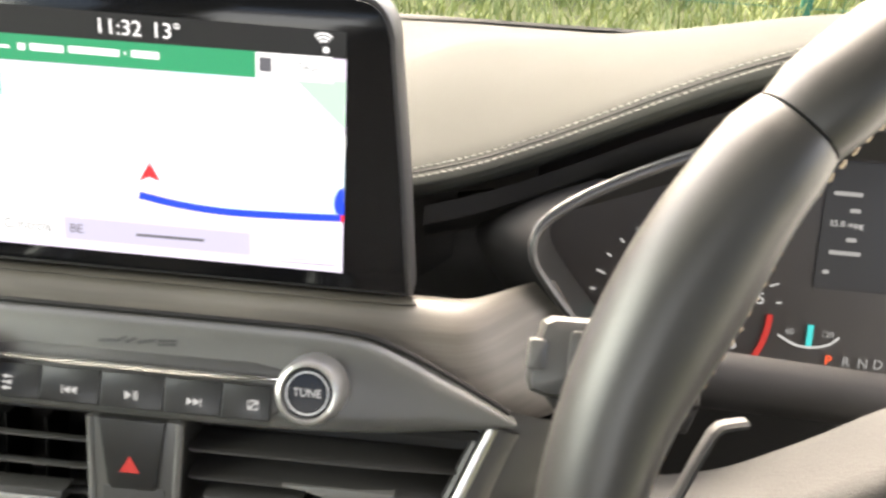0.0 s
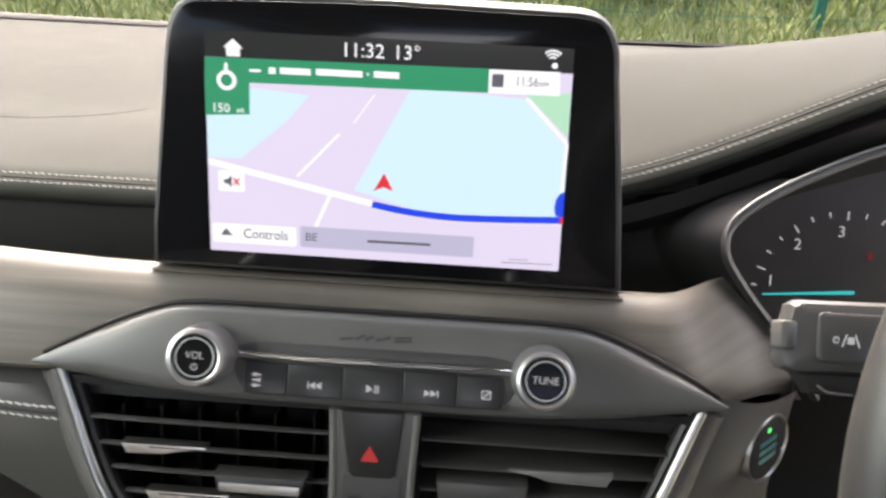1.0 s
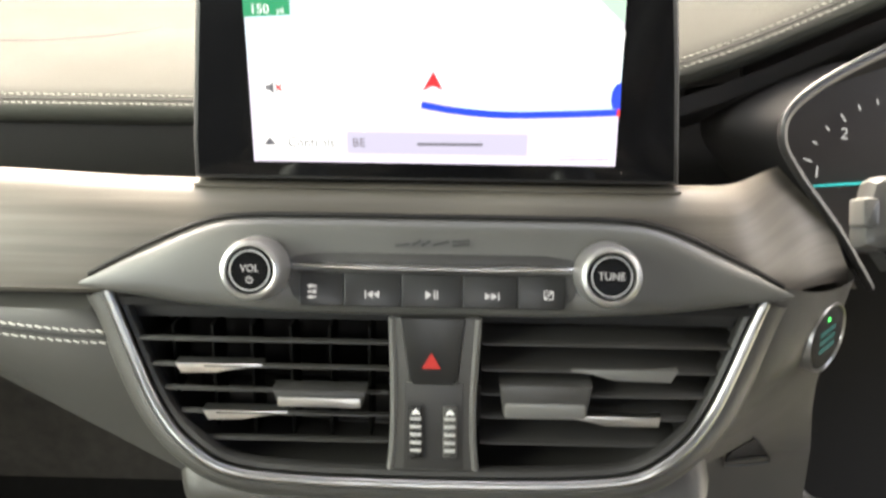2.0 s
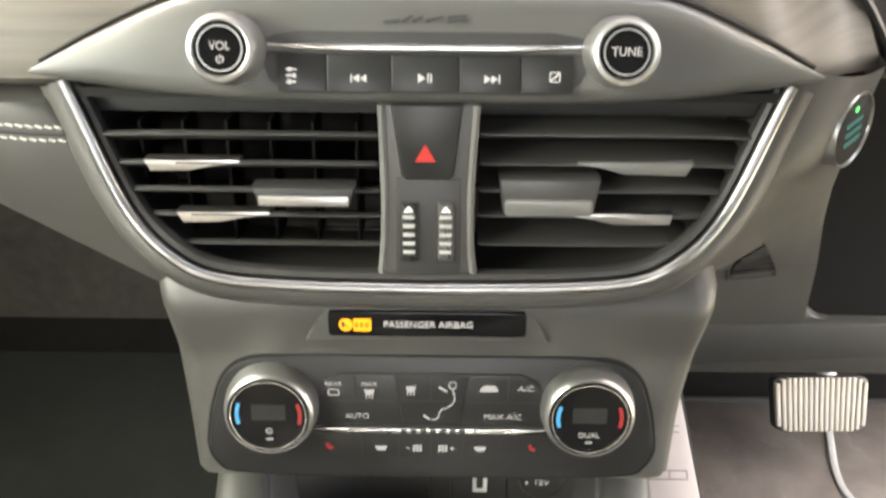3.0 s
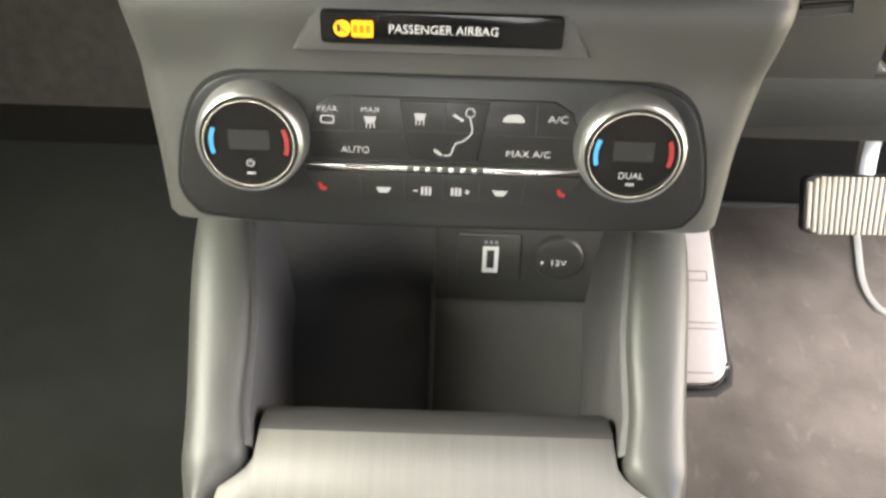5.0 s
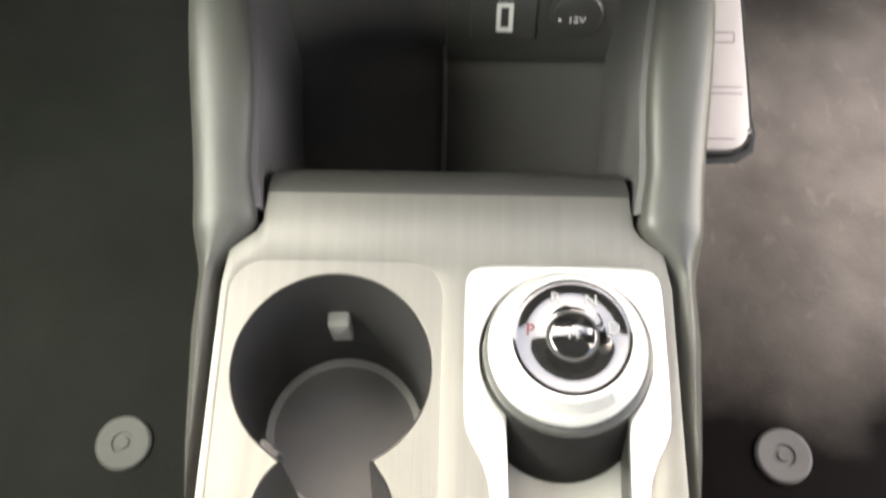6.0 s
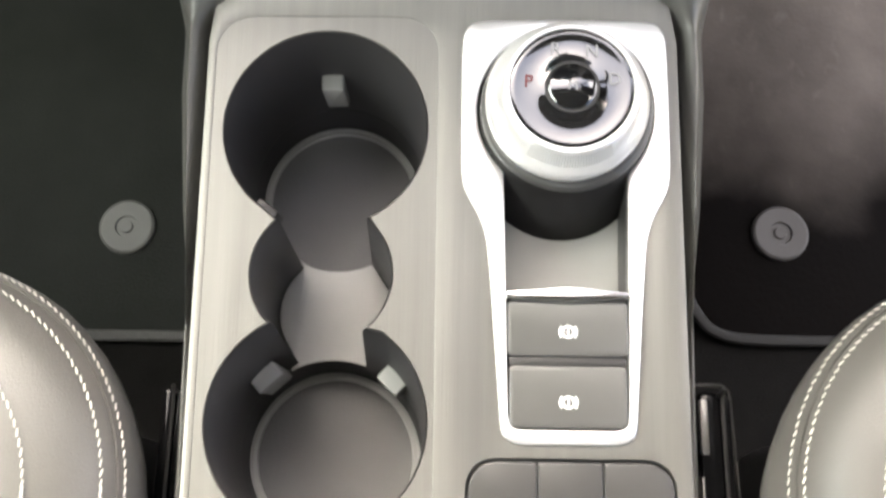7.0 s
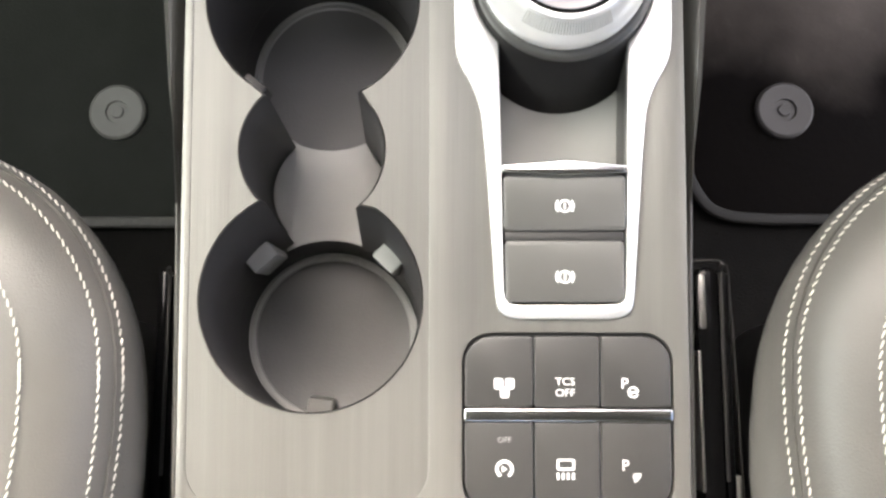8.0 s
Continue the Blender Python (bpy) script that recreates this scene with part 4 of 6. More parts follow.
def blade(x0, x1, y, tilt, wide, thick, z=0.0):
    """A slat with a thin rounded front lip."""
    rings = []
    for f in np.linspace(0, 1, 9):
        x = x0 + (x1 - x0) * float(f)
        back = 0.015 * smooth01(0.10, 0.16, abs(x))
        zz = z - back - 0.003
        yy = y - 0.40 * back
        sec = [(0, 0.5), (0.0012, 0.85), (0.003, 1), (wide, 0.7), (wide, -0.7), (0.003, -1), (0.0012, -0.85), (0, -0.5)]
        c, s = math.cos(radians(tilt)), math.sin(radians(tilt))
        rings.append([(x, yy + d * s + 0.5 * thick * h * c, zz - d * c + 0.5 * thick * h * s) for d, h in sec])
    return loft(rings)


LY = (0.0253, 0.0126, 0.0007, -0.0107, -0.0240)
LX0, RX1 = (-0.1410, -0.1360, -0.1300, -0.1220, -0.1105), (0.1430, 0.1385, 0.1330, 0.1255, 0.1145)
RY = tuple(y + 0.0006 for y in LY)
for k in range(5):
    a = part("slat", blade(LX0[k], -0.0195, LY[k], -24, 0.020, 0.0018), M_SLATFACE, vent)
    b = part("slat", blade(0.0225, RX1[k], RY[k], 11 if k else 4, 0.020, 0.0018), M_SLATFACE, vent)
    # separate lips stand for the thin lit line along each slat's front
    for s, x0, x1, y in ((a, LX0[k] + 0.004, -0.0205, LY[k]), (b, 0.0235, RX1[k] - 0.004, RY[k])):
        part("slat_lip", blade(x0, x1, y - 0.0002, 0, 0.0022, 0.0015, 0.0006), M_LIPGREY, s, "grey lip for the lit slat edge")
    if k in (1, 3):
        x0 = (-0.1174, -0.1063)[k // 2]
        part("slat_accent", slab([(x0, LY[k] + 0.0009), (x0 + 0.0026, LY[k] - 0.0040), (x0 + 0.0190, LY[k] - 0.0036), (x0 + 0.0290, LY[k] - 0.0016), (x0 + 0.0400, LY[k] - 0.0004), (x0 + 0.0400, LY[k] + 0.0009)], -0.010, -0.0026, 0.0005), M_ALU, a, "silver accent on the slat edge")
        shape = ((0.063, -0.0002), (0.073, -0.0014), (0.082, -0.0040), (0.1080, -0.0046), (0.1110, 0.0010), (0.063, 0.0010)) if k == 1 else ((0.063, -0.0002), (0.072, -0.0016), (0.0795, -0.0036), (0.1040, -0.0036), (0.1048, 0.0014), (0.083, 0.0016), (0.063, 0.0009))
        part("slat_accent", slab([(x, RY[k] + y) for x, y in shape], -0.010, -0.0022, 0.0005), M_POSTEDGE if k == 1 else M_RIM, b, "silver accent on the slat edge")
for k in range(6):
    x = -0.124 + 0.0187 * k
    # vanes blackened for the shade that the overhang throws on them
    part("vane", box(x - 0.0007, x + 0.0007, -0.032, 0.024, -0.044, -0.023, 0.0003), M_DEEPSHADE, vent)
# strip added where the audio panel's underside and shadow darken the vent
part("shade_strip", slab([(-0.148, 0.0285), (0.148, 0.0285), (0.152, 0.0415), (-0.152, 0.0415)], -0.026, -0.0215, 0.0012), M_BLACK, vent, "added strip for the shade under the audio panel")


def vent_tab(x0, x1, y0, y1):
    t = part("vent_tab", slab([(x0 - 0.002, y1), (x1 + 0.002, y1), (x1, y0), (x0, y0)], -0.016 if x0 > 0 else -0.007, 0.0035, 0.0018), M_LIPGREY if x0 > 0 else M_DARK, vent, "grey tab with a paler lip")
    # right lip is taller and grey: it paints the tab's lit lower part
    part("tab_lip", box(x0 + 0.0006, x1 - 0.0006, y0 - 0.0004, y0 + (0.0070 if x0 > 0 else 0.0042), 0.0015, 0.0044, 0.0016 if x0 > 0 else 0.0008), M_POSTEDGE if x0 > 0 else M_KNOB, t)


vent_tab(-0.0700, -0.0312, -0.0035, 0.0040)
vent_tab(0.0325, 0.0702, -0.0070, 0.0085)

post = part("centre_post", slab([(-0.0175, 0.0400), (0.0205, 0.0400), (0.0188, 0.0050), (0.0205, -0.0395), (-0.0190, -0.0395), (-0.0170, 0.0050)], -0.045, 0.0030, 0.0020), M_POST, vent, "grey post between the vents")
# paler strips paint the light that catches both edges of the post
for s in (-1, 1):
    part("post_lit_edge", sweep(spline([(0.0015 + s * 0.0190, 0.0395, 0.0016), (0.0010 + s * 0.0178, 0.0050, 0.0018), (0.0008 + s * 0.0182, -0.020, 0.0018), (0.0008 + s * 0.0200, -0.0385, 0.0016)], 5), 0.0018, 0.0022, 8), M_POSTEDGE, vent, "pale strip for the lit post edge")
part("post_channel", slab([(-0.0120, 0.0090), (0.0145, 0.0090), (0.0150, -0.0345), (-0.0128, -0.0345)], 0.0, 0.0034, 0.0006), M_DARK, vent)
hz = part("hazard_button", slab([(-0.0138, 0.0400), (0.0150, 0.0400), (0.0118, 0.0105), (0.0100, 0.0080), (-0.0080, 0.0080), (-0.0100, 0.0105)], 0.0, 0.0046, 0.0016), M_BUTTON, vent, "black hazard button with a red triangle")
tr = [(-0.0042, 0.0165), (0.0042, 0.0165), (0.0, 0.0240)]
part("symbol", flat([(x, y) for x, y in tr], 0.0047, 0.0002), M_RED, hz, "red triangle", smooth=False)
for x in (-0.0068, 0.0086):
    part("wheel_well", slab(rrect(x - 0.0042, x + 0.0042, -0.0295, -0.0008, 0.0018, 3), 0.0, 0.0038, 0.0003), M_BLACK, vent)
    w = part("thumb_wheel", slab(rrect(x - 0.0034, x + 0.0034, -0.0285, -0.0018, 0.0014, 3), 0.0, 0.0058, 0.0022), M_POST if x > 0 else M_BUTTON, vent, "ribbed thumb wheel")
    for k in range(5):
        y = -0.0075 - 0.0040 * k
        part("rib", box(x - 0.0026, x + 0.0026, y - 0.0008, y + 0.0008, 0.0050, 0.0064, 0.0004), M_GREYPRINT, w)
    mark([(x - 0.0022, -0.0052), (x + 0.0022, -0.0052), (x, -0.0024)], 0.0060, w, M_WHITE)

# ---- body of the centre stack below the vent ----
stack = thing("centre_stack", "grey plastic centre stack below the vents", "centre stack")


def stack_ring(z):
    w = float(np.interp(z, (0.3665, 0.40, 0.43, 0.462, 0.490, 0.515), (0.1265, 0.1285, 0.1312, 0.1340, 0.1380, 0.1450)))
    y = -0.0455 - 0.364 * max(0.0, 0.4335 - z) + 0.030 * smooth01(0.462, 0.495, z)
    r = 0.015
    half = [(w, 0.10), (w, y + r * 1.6), (w - 0.0012, y + r * 0.9), (w - 0.0038, y + r * 0.38), (w - 0.0085, y + r * 0.08), (w - 0.0150, y)]
    wide = 0.0045 + 0.0045 * smooth01(0.395, 0.455, z) - 0.014 * smooth01(0.462, 0.505, z)
    return [(wide + x, q, z) for x, q in half] + [(0.0015 - x, q, z) for x, q in half[::-1]]


part("body", loft([stack_ring(z) for z in [float(v) for v in np.linspace(0.3672, 0.515, 26)]]), M_LOWER, stack)
FASCIA_ROOT = ((0.1565, -0.0235, 0.583), (0.1395, -0.0400, 0.543), (0.1285, -0.0505, 0.521), (0.1160, -0.0555, 0.502), (0.119, -0.032, 0.466), (0.1205, 0.034, 0.418), (0.121, 0.057, 0.355))
FASCIA_EDGE = ((0.2040, 0.0030, 0.571), (0.2086, 0.0150, 0.545), (0.2098, 0.0220, 0.515), (0.2128, 0.0300, 0.485), (0.2205, 0.0420, 0.455), (0.2332, 0.0560, 0.41), (0.2385, 0.0570, 0.355))


def fascia(row, f):
    """Point of the fascia that runs from the vent to the steering column; row from the top down."""
    k = min(5, int(row))
    a = Vector(FASCIA_ROOT[k]).lerp(Vector(FASCIA_ROOT[k + 1]), row - k)
    b = Vector(FASCIA_EDGE[k]).lerp(Vector(FASCIA_EDGE[k + 1]), row - k)
    return a.lerp(b, f) + Vector((0, -(0.006 * (1 - smooth01(2.0, 4.0, row)) + 0.0085 * math.exp(-((row - 0.9) / 0.8) ** 2)) * math.sin(math.pi * f), 0))


rings = []
for row in np.linspace(0, 6, 37):
    ring = [tuple(fascia(float(row), k / 18)) for k in range(19)]
    x, y, z = ring[-1]
    rings.append(ring + [(x + 0.0008, y + 0.002, z), (x + 0.0012, y + 0.030, z)])
part("side_fascia", loft(rings, closed=False), M_LOWER, stack)


def grille(s, u, lift):
    """Point of the slanted loudspeaker grille, s from its top down, u across."""
    a = Vector((3.97, 0.4)).lerp(Vector((5.11, 0.5)), s)
    b = Vector((3.85, 0.56)).lerp(Vector((5.08, 0.76)), s)
    q = fascia(*(a + (b - a) * u))
    return tuple(q + Vector((0.45, -0.85, 0.25)) * lift)


for k in range(7):
    s = 0.06 + 0.147 * k
    part("grille_slot", sweep([grille(s, u, 0.0010) for u in (0.04, 0.25, 0.5, 0.75, 0.96)], 0.0013, 0.0013, 6), M_VOID, stack)
part("grille_rim", sweep([grille(s, u, 0.0006) for s, u in ((-0.06, 1.0), (0.0, 1.05), (0.5, 1.06), (0.95, 1.05), (1.04, 1.0), (1.05, 0.5), (1.04, 0.0), (0.9, -0.04))], 0.0006, 0.0006, 6), M_DARK, stack)

AIR = pose(0, -0.0468, 0.4578, 75)
airbag = thing("airbag_indicator", "black strip with a lit amber passenger airbag lamp", "indicator", AIR)
part("frame", slab([(-0.0600, -0.0118), (0.0600, -0.0118), (0.0500, 0.0078), (-0.0500, 0.0078)], -0.012, 0.0002, 0.0030), M_LOWER, airbag)
part("strip", slab(rrect(-0.0478, 0.0478, -0.0072, 0.0062, 0.002, 3), -0.003, 0.0020, 0.0006), M_GLOSS, airbag)
part("lamp", flat(circle(-0.0392, -0.0008, 0.0034, 20), 0.0021, 0.0002), M_AMBER, airbag, "amber lamp", smooth=False)
part("lamp", flat(rrect(-0.0356, -0.0270, -0.0042, 0.0026, 0.0008, 2), 0.0021, 0.0002), M_AMBER, airbag, "amber lamp", smooth=False)
mark(bar(-0.0412, -0.0398, -0.0022, 0.0010), 0.00235, airbag, M_BLACK)
part("symbol", ribbon([(-0.0414, 0.0010), (-0.0372, -0.0028)], 0.0005, 0.00235, 0.0001), M_BLACK, airbag, smooth=False)
for q in range(3):
    mark(bar(-0.0348 + 0.0025 * q, -0.0332 + 0.0025 * q, -0.0022, 0.0006), 0.00235, airbag, glowing("amber_shade", (0.6, 0.22, 0.005), 0.09))
words("lettering", "PASSENGER AIRBAG", 0.0050, 0.0006, -0.0006, 0.0021, airbag, M_LIT, 0.0428)

# ---- climate panel ----
CLI = pose(0, -0.0585, 0.3972, 70)
cli = thing("climate_panel", "dark climate control panel with two silver knobs", "control panel", CLI)
hc = spline([(0.0, 0.0390, 0), (0.060, 0.0390, 0), (0.0900, 0.0366, 0), (0.1040, 0.0280, 0), (0.1110, 0.0120, 0), (0.1145, -0.0050, 0), (0.1150, -0.0160, 0), (0.1105, -0.0248, 0), (0.1010, -0.0297, 0), (0.060, -0.0316, 0), (0.0, -0.0320, 0)], 5)
hr = [p[:2] for p in hc]
outline = [(x + 0.002, y) for x, y in hr] + [(-x + 0.002, y) for x, y in hr[::-1][1:-1]]
part("panel_gap", slab([(x * 1.012, y * 1.03) for x, y in outline], -0.010, 0.0006, 0.0002), M_VOID, cli, "dark gap round the panel")
part("body", slab(outline, -0.02, 0.0020, 0.0022), M_BUTTON, cli)
part("button_field", slab([(-0.0560, 0.0010), (0.0610, 0.0010), (0.0600, 0.0140), (0.0560, 0.0245), (0.0480, 0.0292), (-0.0440, 0.0292), (-0.0520, 0.0245), (-0.0560, 0.0140)], -0.002, 0.0030, 0.0008), M_BUTTON, cli)
part("button_field", slab([(-0.0580, -0.0050), (0.0630, -0.0050), (0.0560, -0.0190), (-0.0510, -0.0190)], -0.002, 0.0028, 0.0008), M_BUTTON, cli)
part("vent_button", slab([(-0.0170, 0.0280), (0.0210, 0.0280), (0.0165, 0.0018), (-0.0125, 0.0018)], 0.0, 0.0038, 0.0008), M_BUTTON, cli)
for line in ([(-0.0560, 0.0135), (-0.0170, 0.0138)], [(0.0205, 0.0138), (0.0600, 0.0135)], [(-0.0150, 0.0145), (0.0190, 0.0145)], [(-0.0370, 0.0290), (-0.0370, 0.0138)], [(0.0410, 0.0290), (0.0410, 0.0138)], [(0.0020, 0.0280), (0.0020, 0.0145)],
             [(-0.0345, -0.005), (-0.0335, -0.019)], [(-0.0150, -0.005), (-0.0145, -0.019)], [(0.0020, -0.005), (0.0020, -0.019)], [(0.0185, -0.005), (0.0180, -0.019)], [(0.0385, -0.005), (0.0370, -0.019)]):
    part("button_gap", ribbon(line, 0.0006, 0.0038 if abs(line[0][0]) < 0.016 and line[0][1] > 0 else 0.0031, 0.0001), M_BLACK, cli, smooth=False)
part("chrome_bar", slab([(-0.0580, -0.0015), (-0.040, -0.0008), (0.045, -0.0008), (0.0630, -0.0015), (0.045, -0.0042), (-0.040, -0.0042)], 0.0, 0.0046, 0.0012), M_ALU, cli, "thin silver bar")
for k in range(7):
    part("bar_mark", flat(bar(-0.0135 + 0.0050 * k, -0.0105 + 0.0050 * k, -0.0036, -0.0014), 0.0046, 0.0002), M_SLAT, cli, smooth=False)
# brighter strips put in for the shine left and right on the bar
for x0, x1 in ((-0.040, -0.018), (0.024, 0.043)):
    part("bar_shine_strip", box(x0, x1, -0.0034, -0.0016, 0.0044, 0.0050, 0.0004), M_CHROME, cli)
zc = 0.0031
words("lettering", "REAR", 0.0034, -0.0475, 0.0232, zc, cli, M_LITDIM, 0.0085)
part("symbol", slab(rrect(-0.0505, -0.0445, 0.0168, 0.0205, 0.001, 3), zc, zc + 0.0001, 0, [rrect(-0.0499, -0.0451, 0.0174, 0.0199, 0.0008, 3)]), M_LITDIM, cli, smooth=False)
words("lettering", "MAX", 0.0034, -0.0293, 0.0232, zc, cli, M_LITDIM, 0.0080)
for cx, cy, w in ((-0.0293, 0.0192, 0.0028), (-0.0083, 0.0212, 0.0027)):
    part("symbol", slab([(cx - w, cy + 0.0016), (cx + w, cy + 0.0016), (cx + w * 0.6, cy - 0.0016), (cx - w * 0.6, cy - 0.0016)], zc + 0.0008, zc + 0.0009), M_LITDIM, cli, smooth=False)
    for q in (-1, 0, 1):
        mark(bar(cx + q * 0.0016 - 0.0003, cx + q * 0.0016 + 0.0003, cy - 0.0036, cy - 0.0012), zc + 0.0008, cli, M_LITDIM)
part("symbol", ribbon(circle(0.0128, 0.0236, 0.0019, 18), 0.0006, 0.0039, 0.0001), M_LITDIM, cli, smooth=False)
part("symbol", ribbon([p[:2] for p in spline([(0.0128, 0.0214, 0), (0.0138, 0.0150, 0), (0.0105, 0.0110, 0), (0.0070, 0.0095, 0), (0.0050, 0.0045, 0), (0.0022, 0.0040, 0)], 4)], 0.0007, 0.0039, 0.0001), M_LITDIM, cli, smooth=False)
for a, b in (((0.0058, 0.0226), (0.0100, 0.0200)), ((-0.0020, 0.0065), (0.0012, 0.0040))):
    part("symbol", ribbon([a, b], 0.0013, 0.0039, 0.0001), M_LITDIM, cli, smooth=False)
part("symbol", slab([(0.0268, 0.0196), (0.0358, 0.0196), (0.0358, 0.0212), (0.0340, 0.0232), (0.0290, 0.0232), (0.0268, 0.0214)], zc, zc + 0.0001), M_LITDIM, cli, smooth=False)
words("lettering", "A/C", 0.0044, 0.0500, 0.0214, zc, cli, M_LITDIM, 0.0086)
words("lettering", "AUTO", 0.0044, -0.0358, 0.0050, zc, cli, M_LITDIM, 0.0122)
words("lettering", "MAX A/C", 0.0044, 0.0385, 0.0052, zc, cli, M_LITDIM, 0.0190)
zl = 0.0029
for x in (-0.0508, 0.0540):
    mark([(x - 0.0019, -0.0113), (x - 0.0006, -0.0144), (x + 0.0018, -0.0147), (x + 0.0020, -0.0129), (x + 0.0006, -0.0128), (x - 0.0005, -0.0108)], zl, cli, M_REDPRINT)
for x in (-0.0238, 0.0274):
    mark([(x - 0.0034, -0.0124), (x + 0.0034, -0.0124), (x + 0.0020, -0.0150), (x - 0.0020, -0.0150)], zl, cli, M_LITDIM)
for s, x in ((-1, -0.0050), (1, 0.0082)):
    for q in range(3):
        mark(bar(x - 0.0024 + 0.0017 * q, x - 0.0012 + 0.0017 * q, -0.0156, -0.0116), zl, cli, M_LITDIM)
    mark(bar(x + s * 0.0048 - 0.0011, x + s * 0.0048 + 0.0011, -0.0138, -0.0133), zl, cli, M_LITDIM)
mark(bar(0.0126, 0.0134, -0.0147, -0.0124), zl, cli, M_LITDIM)


def climate_knob(x, text):
    y = 0.0110
    k = part("temperature_knob", lathe([(0.0240, 0.000), (0.0238, 0.005), (0.0229, 0.0110), (0.0221, 0.0134), (0.0208, 0.0144), (0.0198, 0.0140), (0.0192, 0.0126)], 64, x, y), M_KNOB, cli, "satin silver temperature knob")
    part("polished_ring", lathe([(0.0194, 0.0140), (0.0192, 0.0149), (0.0186, 0.0149), (0.0184, 0.0134)], 64, x, y, cap1=False), M_CHROME, k)
    part("dark_groove", lathe([(0.0206, 0.0144), (0.0203, 0.0147), (0.0196, 0.0146), (0.0193, 0.0138)], 64, x, y, cap1=False), M_VOID, k)
    part("face", lathe([(0.0186, 0.0112), (0.0186, 0.0132), (0.0182, 0.0136)], 48, x, y), M_GLOSS, k, "gloss black face")
    part("display_window", flat(rrect(x - 0.0085, x + 0.0085, y - 0.0028, y + 0.0058, 0.0006, 2), 0.0137, 0.0001), M_BUTTON, k, smooth=False)
    part("cold_arc", ribbon(circle(x, y, 0.0158, 8, 156, 198), 0.0019, 0.0138, 0.0002), M_BLUE, k, "blue arc", smooth=False)
    part("warm_arc", ribbon(circle(x, y, 0.0158, 8, -18, 24), 0.0019, 0.0138, 0.0002), M_REDPRINT, k, "red arc", smooth=False)
    if text:
        words("lettering", text, 0.0042, x, y - 0.0096, 0.0138, k, M_LITDIM, 0.0104)
    else:
        part("symbol", ribbon(circle(x, y - 0.0088, 0.0015, 14, 120, 420), 0.0005, 0.0138, 0.0001), M_LITDIM, k, smooth=False)
        mark(bar(x - 0.0002, x + 0.0002, y - 0.0088, y - 0.0069), 0.0138, k)
    part("knob_bar", flat(bar(x - 0.0018, x + 0.0018, y - 0.0140, y - 0.0130), 0.0138, 0.0001), M_GREYPRINT, k, smooth=False)


climate_knob(-0.0790, "")
climate_knob(0.0812, "DUAL")

# ---- centre console ----
CON = pose(0, -0.145, 0.284, 4.57)
console = thing("centre_console", "centre console with brushed top plate and cup holders", "console", CON)
CU = 0.0025


def side_ring(s, v):
    """Cross-section of the flank and the arm beside the tray, v along the console."""
    f = smooth01(-0.02, 0.13, v)
    g = smooth01(-0.024, 0.001, v)
    out = 0.1062 + 0.0115 * smooth01(-0.20, -0.05, v) + 0.0020 * g + 0.0105 * f
    inn = 0.1020 - 0.0140 * g + 0.0035 * smooth01(0.0, 0.03, v) + 0.0095 * smooth01(0.05, 0.15, v)
    top = -0.0060 + 0.0048 * smooth01(-0.16, -0.04, v) + 0.0102 * g + 0.026 * f
    low = -0.297 - 0.08 * v
    mid = (out + inn) / 2
    ring = [(out + 0.012, low), (out + 0.006, -0.12), (out, top - 0.030), (out - 0.0010, top - 0.014), (out - 0.005, top - 0.004), (mid, top), (inn + 0.004, top - 0.003), (inn + 0.0008, top - 0.012), (inn, top - 0.035), (inn - 0.001, -0.13), (inn, low)]
    ring = [p[:2] for p in [(*q, 0) for q in ring[:2]] + spline([(*q, 0) for q in ring[2:9]], 3) + [(*q, 0) for q in ring[9:]]]
    return [(CU + s * x, v, z) for x, z in ring]


for s in (1, -1):
    part("side_panel", loft([side_ring(s, float(v)) for v in np.concatenate([np.linspace(-0.62, -0.05, 12), np.linspace(-0.04, 0.02, 25), np.linspace(0.026, 0.165, 20)])]), M_COLUMN, console, "grey plastic flank that rises beside the tray")

def tray_side(s, v):
    inn = 0.0880 + 0.0035 * smooth01(0.0, 0.03, v) + 0.0095 * smooth01(0.05, 0.15, v)
    top = 0.009 + 0.026 * smooth01(-0.02, 0.13, v) - 0.009
    return [(CU + s * (inn - q), v, w) for q, w in ((-0.002, top), (0.0016, top - 0.0015), (0.0026, top - 0.006), (0.0030, -0.05), (0.0030, -0.13))]


for s in (1, -1):
    part("tray_lining", loft([tray_side(s, float(v)) for v in np.linspace(0.006, 0.165, 18)], closed=False), M_TRAY, console, "dark lining inside the flank")
plate = [(-0.1000, -0.44), (-0.0995, -0.030), (-0.0975, -0.0140), (-0.0860, -0.0040), (-0.0835, 0.0010), (-0.0824, 0.0160)]
outline = [(x, y) for x, y in plate] + [(0.0878, 0.0160), (0.0890, 0.0010), (0.0915, -0.0040), (0.1020, -0.0130), (0.1045, -0.030), (0.1055, -0.44)]
insert_hole = rrect(-0.0955, 0.0012, -0.276, -0.0190, 0.016, 6)
gate_half = [p[:2] for p in spline([(0.0, -0.2010, 0), (0.0120, -0.2010, 0), (0.0195, -0.2008, 0), (0.0245, -0.1992, 0), (0.0272, -0.1950, 0), (0.0284, -0.180, 0), (0.0305, -0.150, 0), (0.0325, -0.125, 0), (0.0340, -0.1150, 0), (0.0372, -0.1065, 0), (0.0415, -0.0985, 0), (0.0437, -0.0890, 0), (0.0440, -0.060, 0), (0.0438, -0.034, 0), (0.0424, -0.0255, 0), (0.0370, -0.0215, 0), (0.0200, -0.0207, 0), (0.0, -0.0205, 0)], 3)]
GX = 0.0553
gate_outline = [(GX + x, y) for x, y in gate_half] + [(GX - x, y) for x, y in gate_half[::-1][1:-1]]
pad_outline = rrect(0.0144, 0.0981, -0.2766, -0.2064, 0.0115, 6)
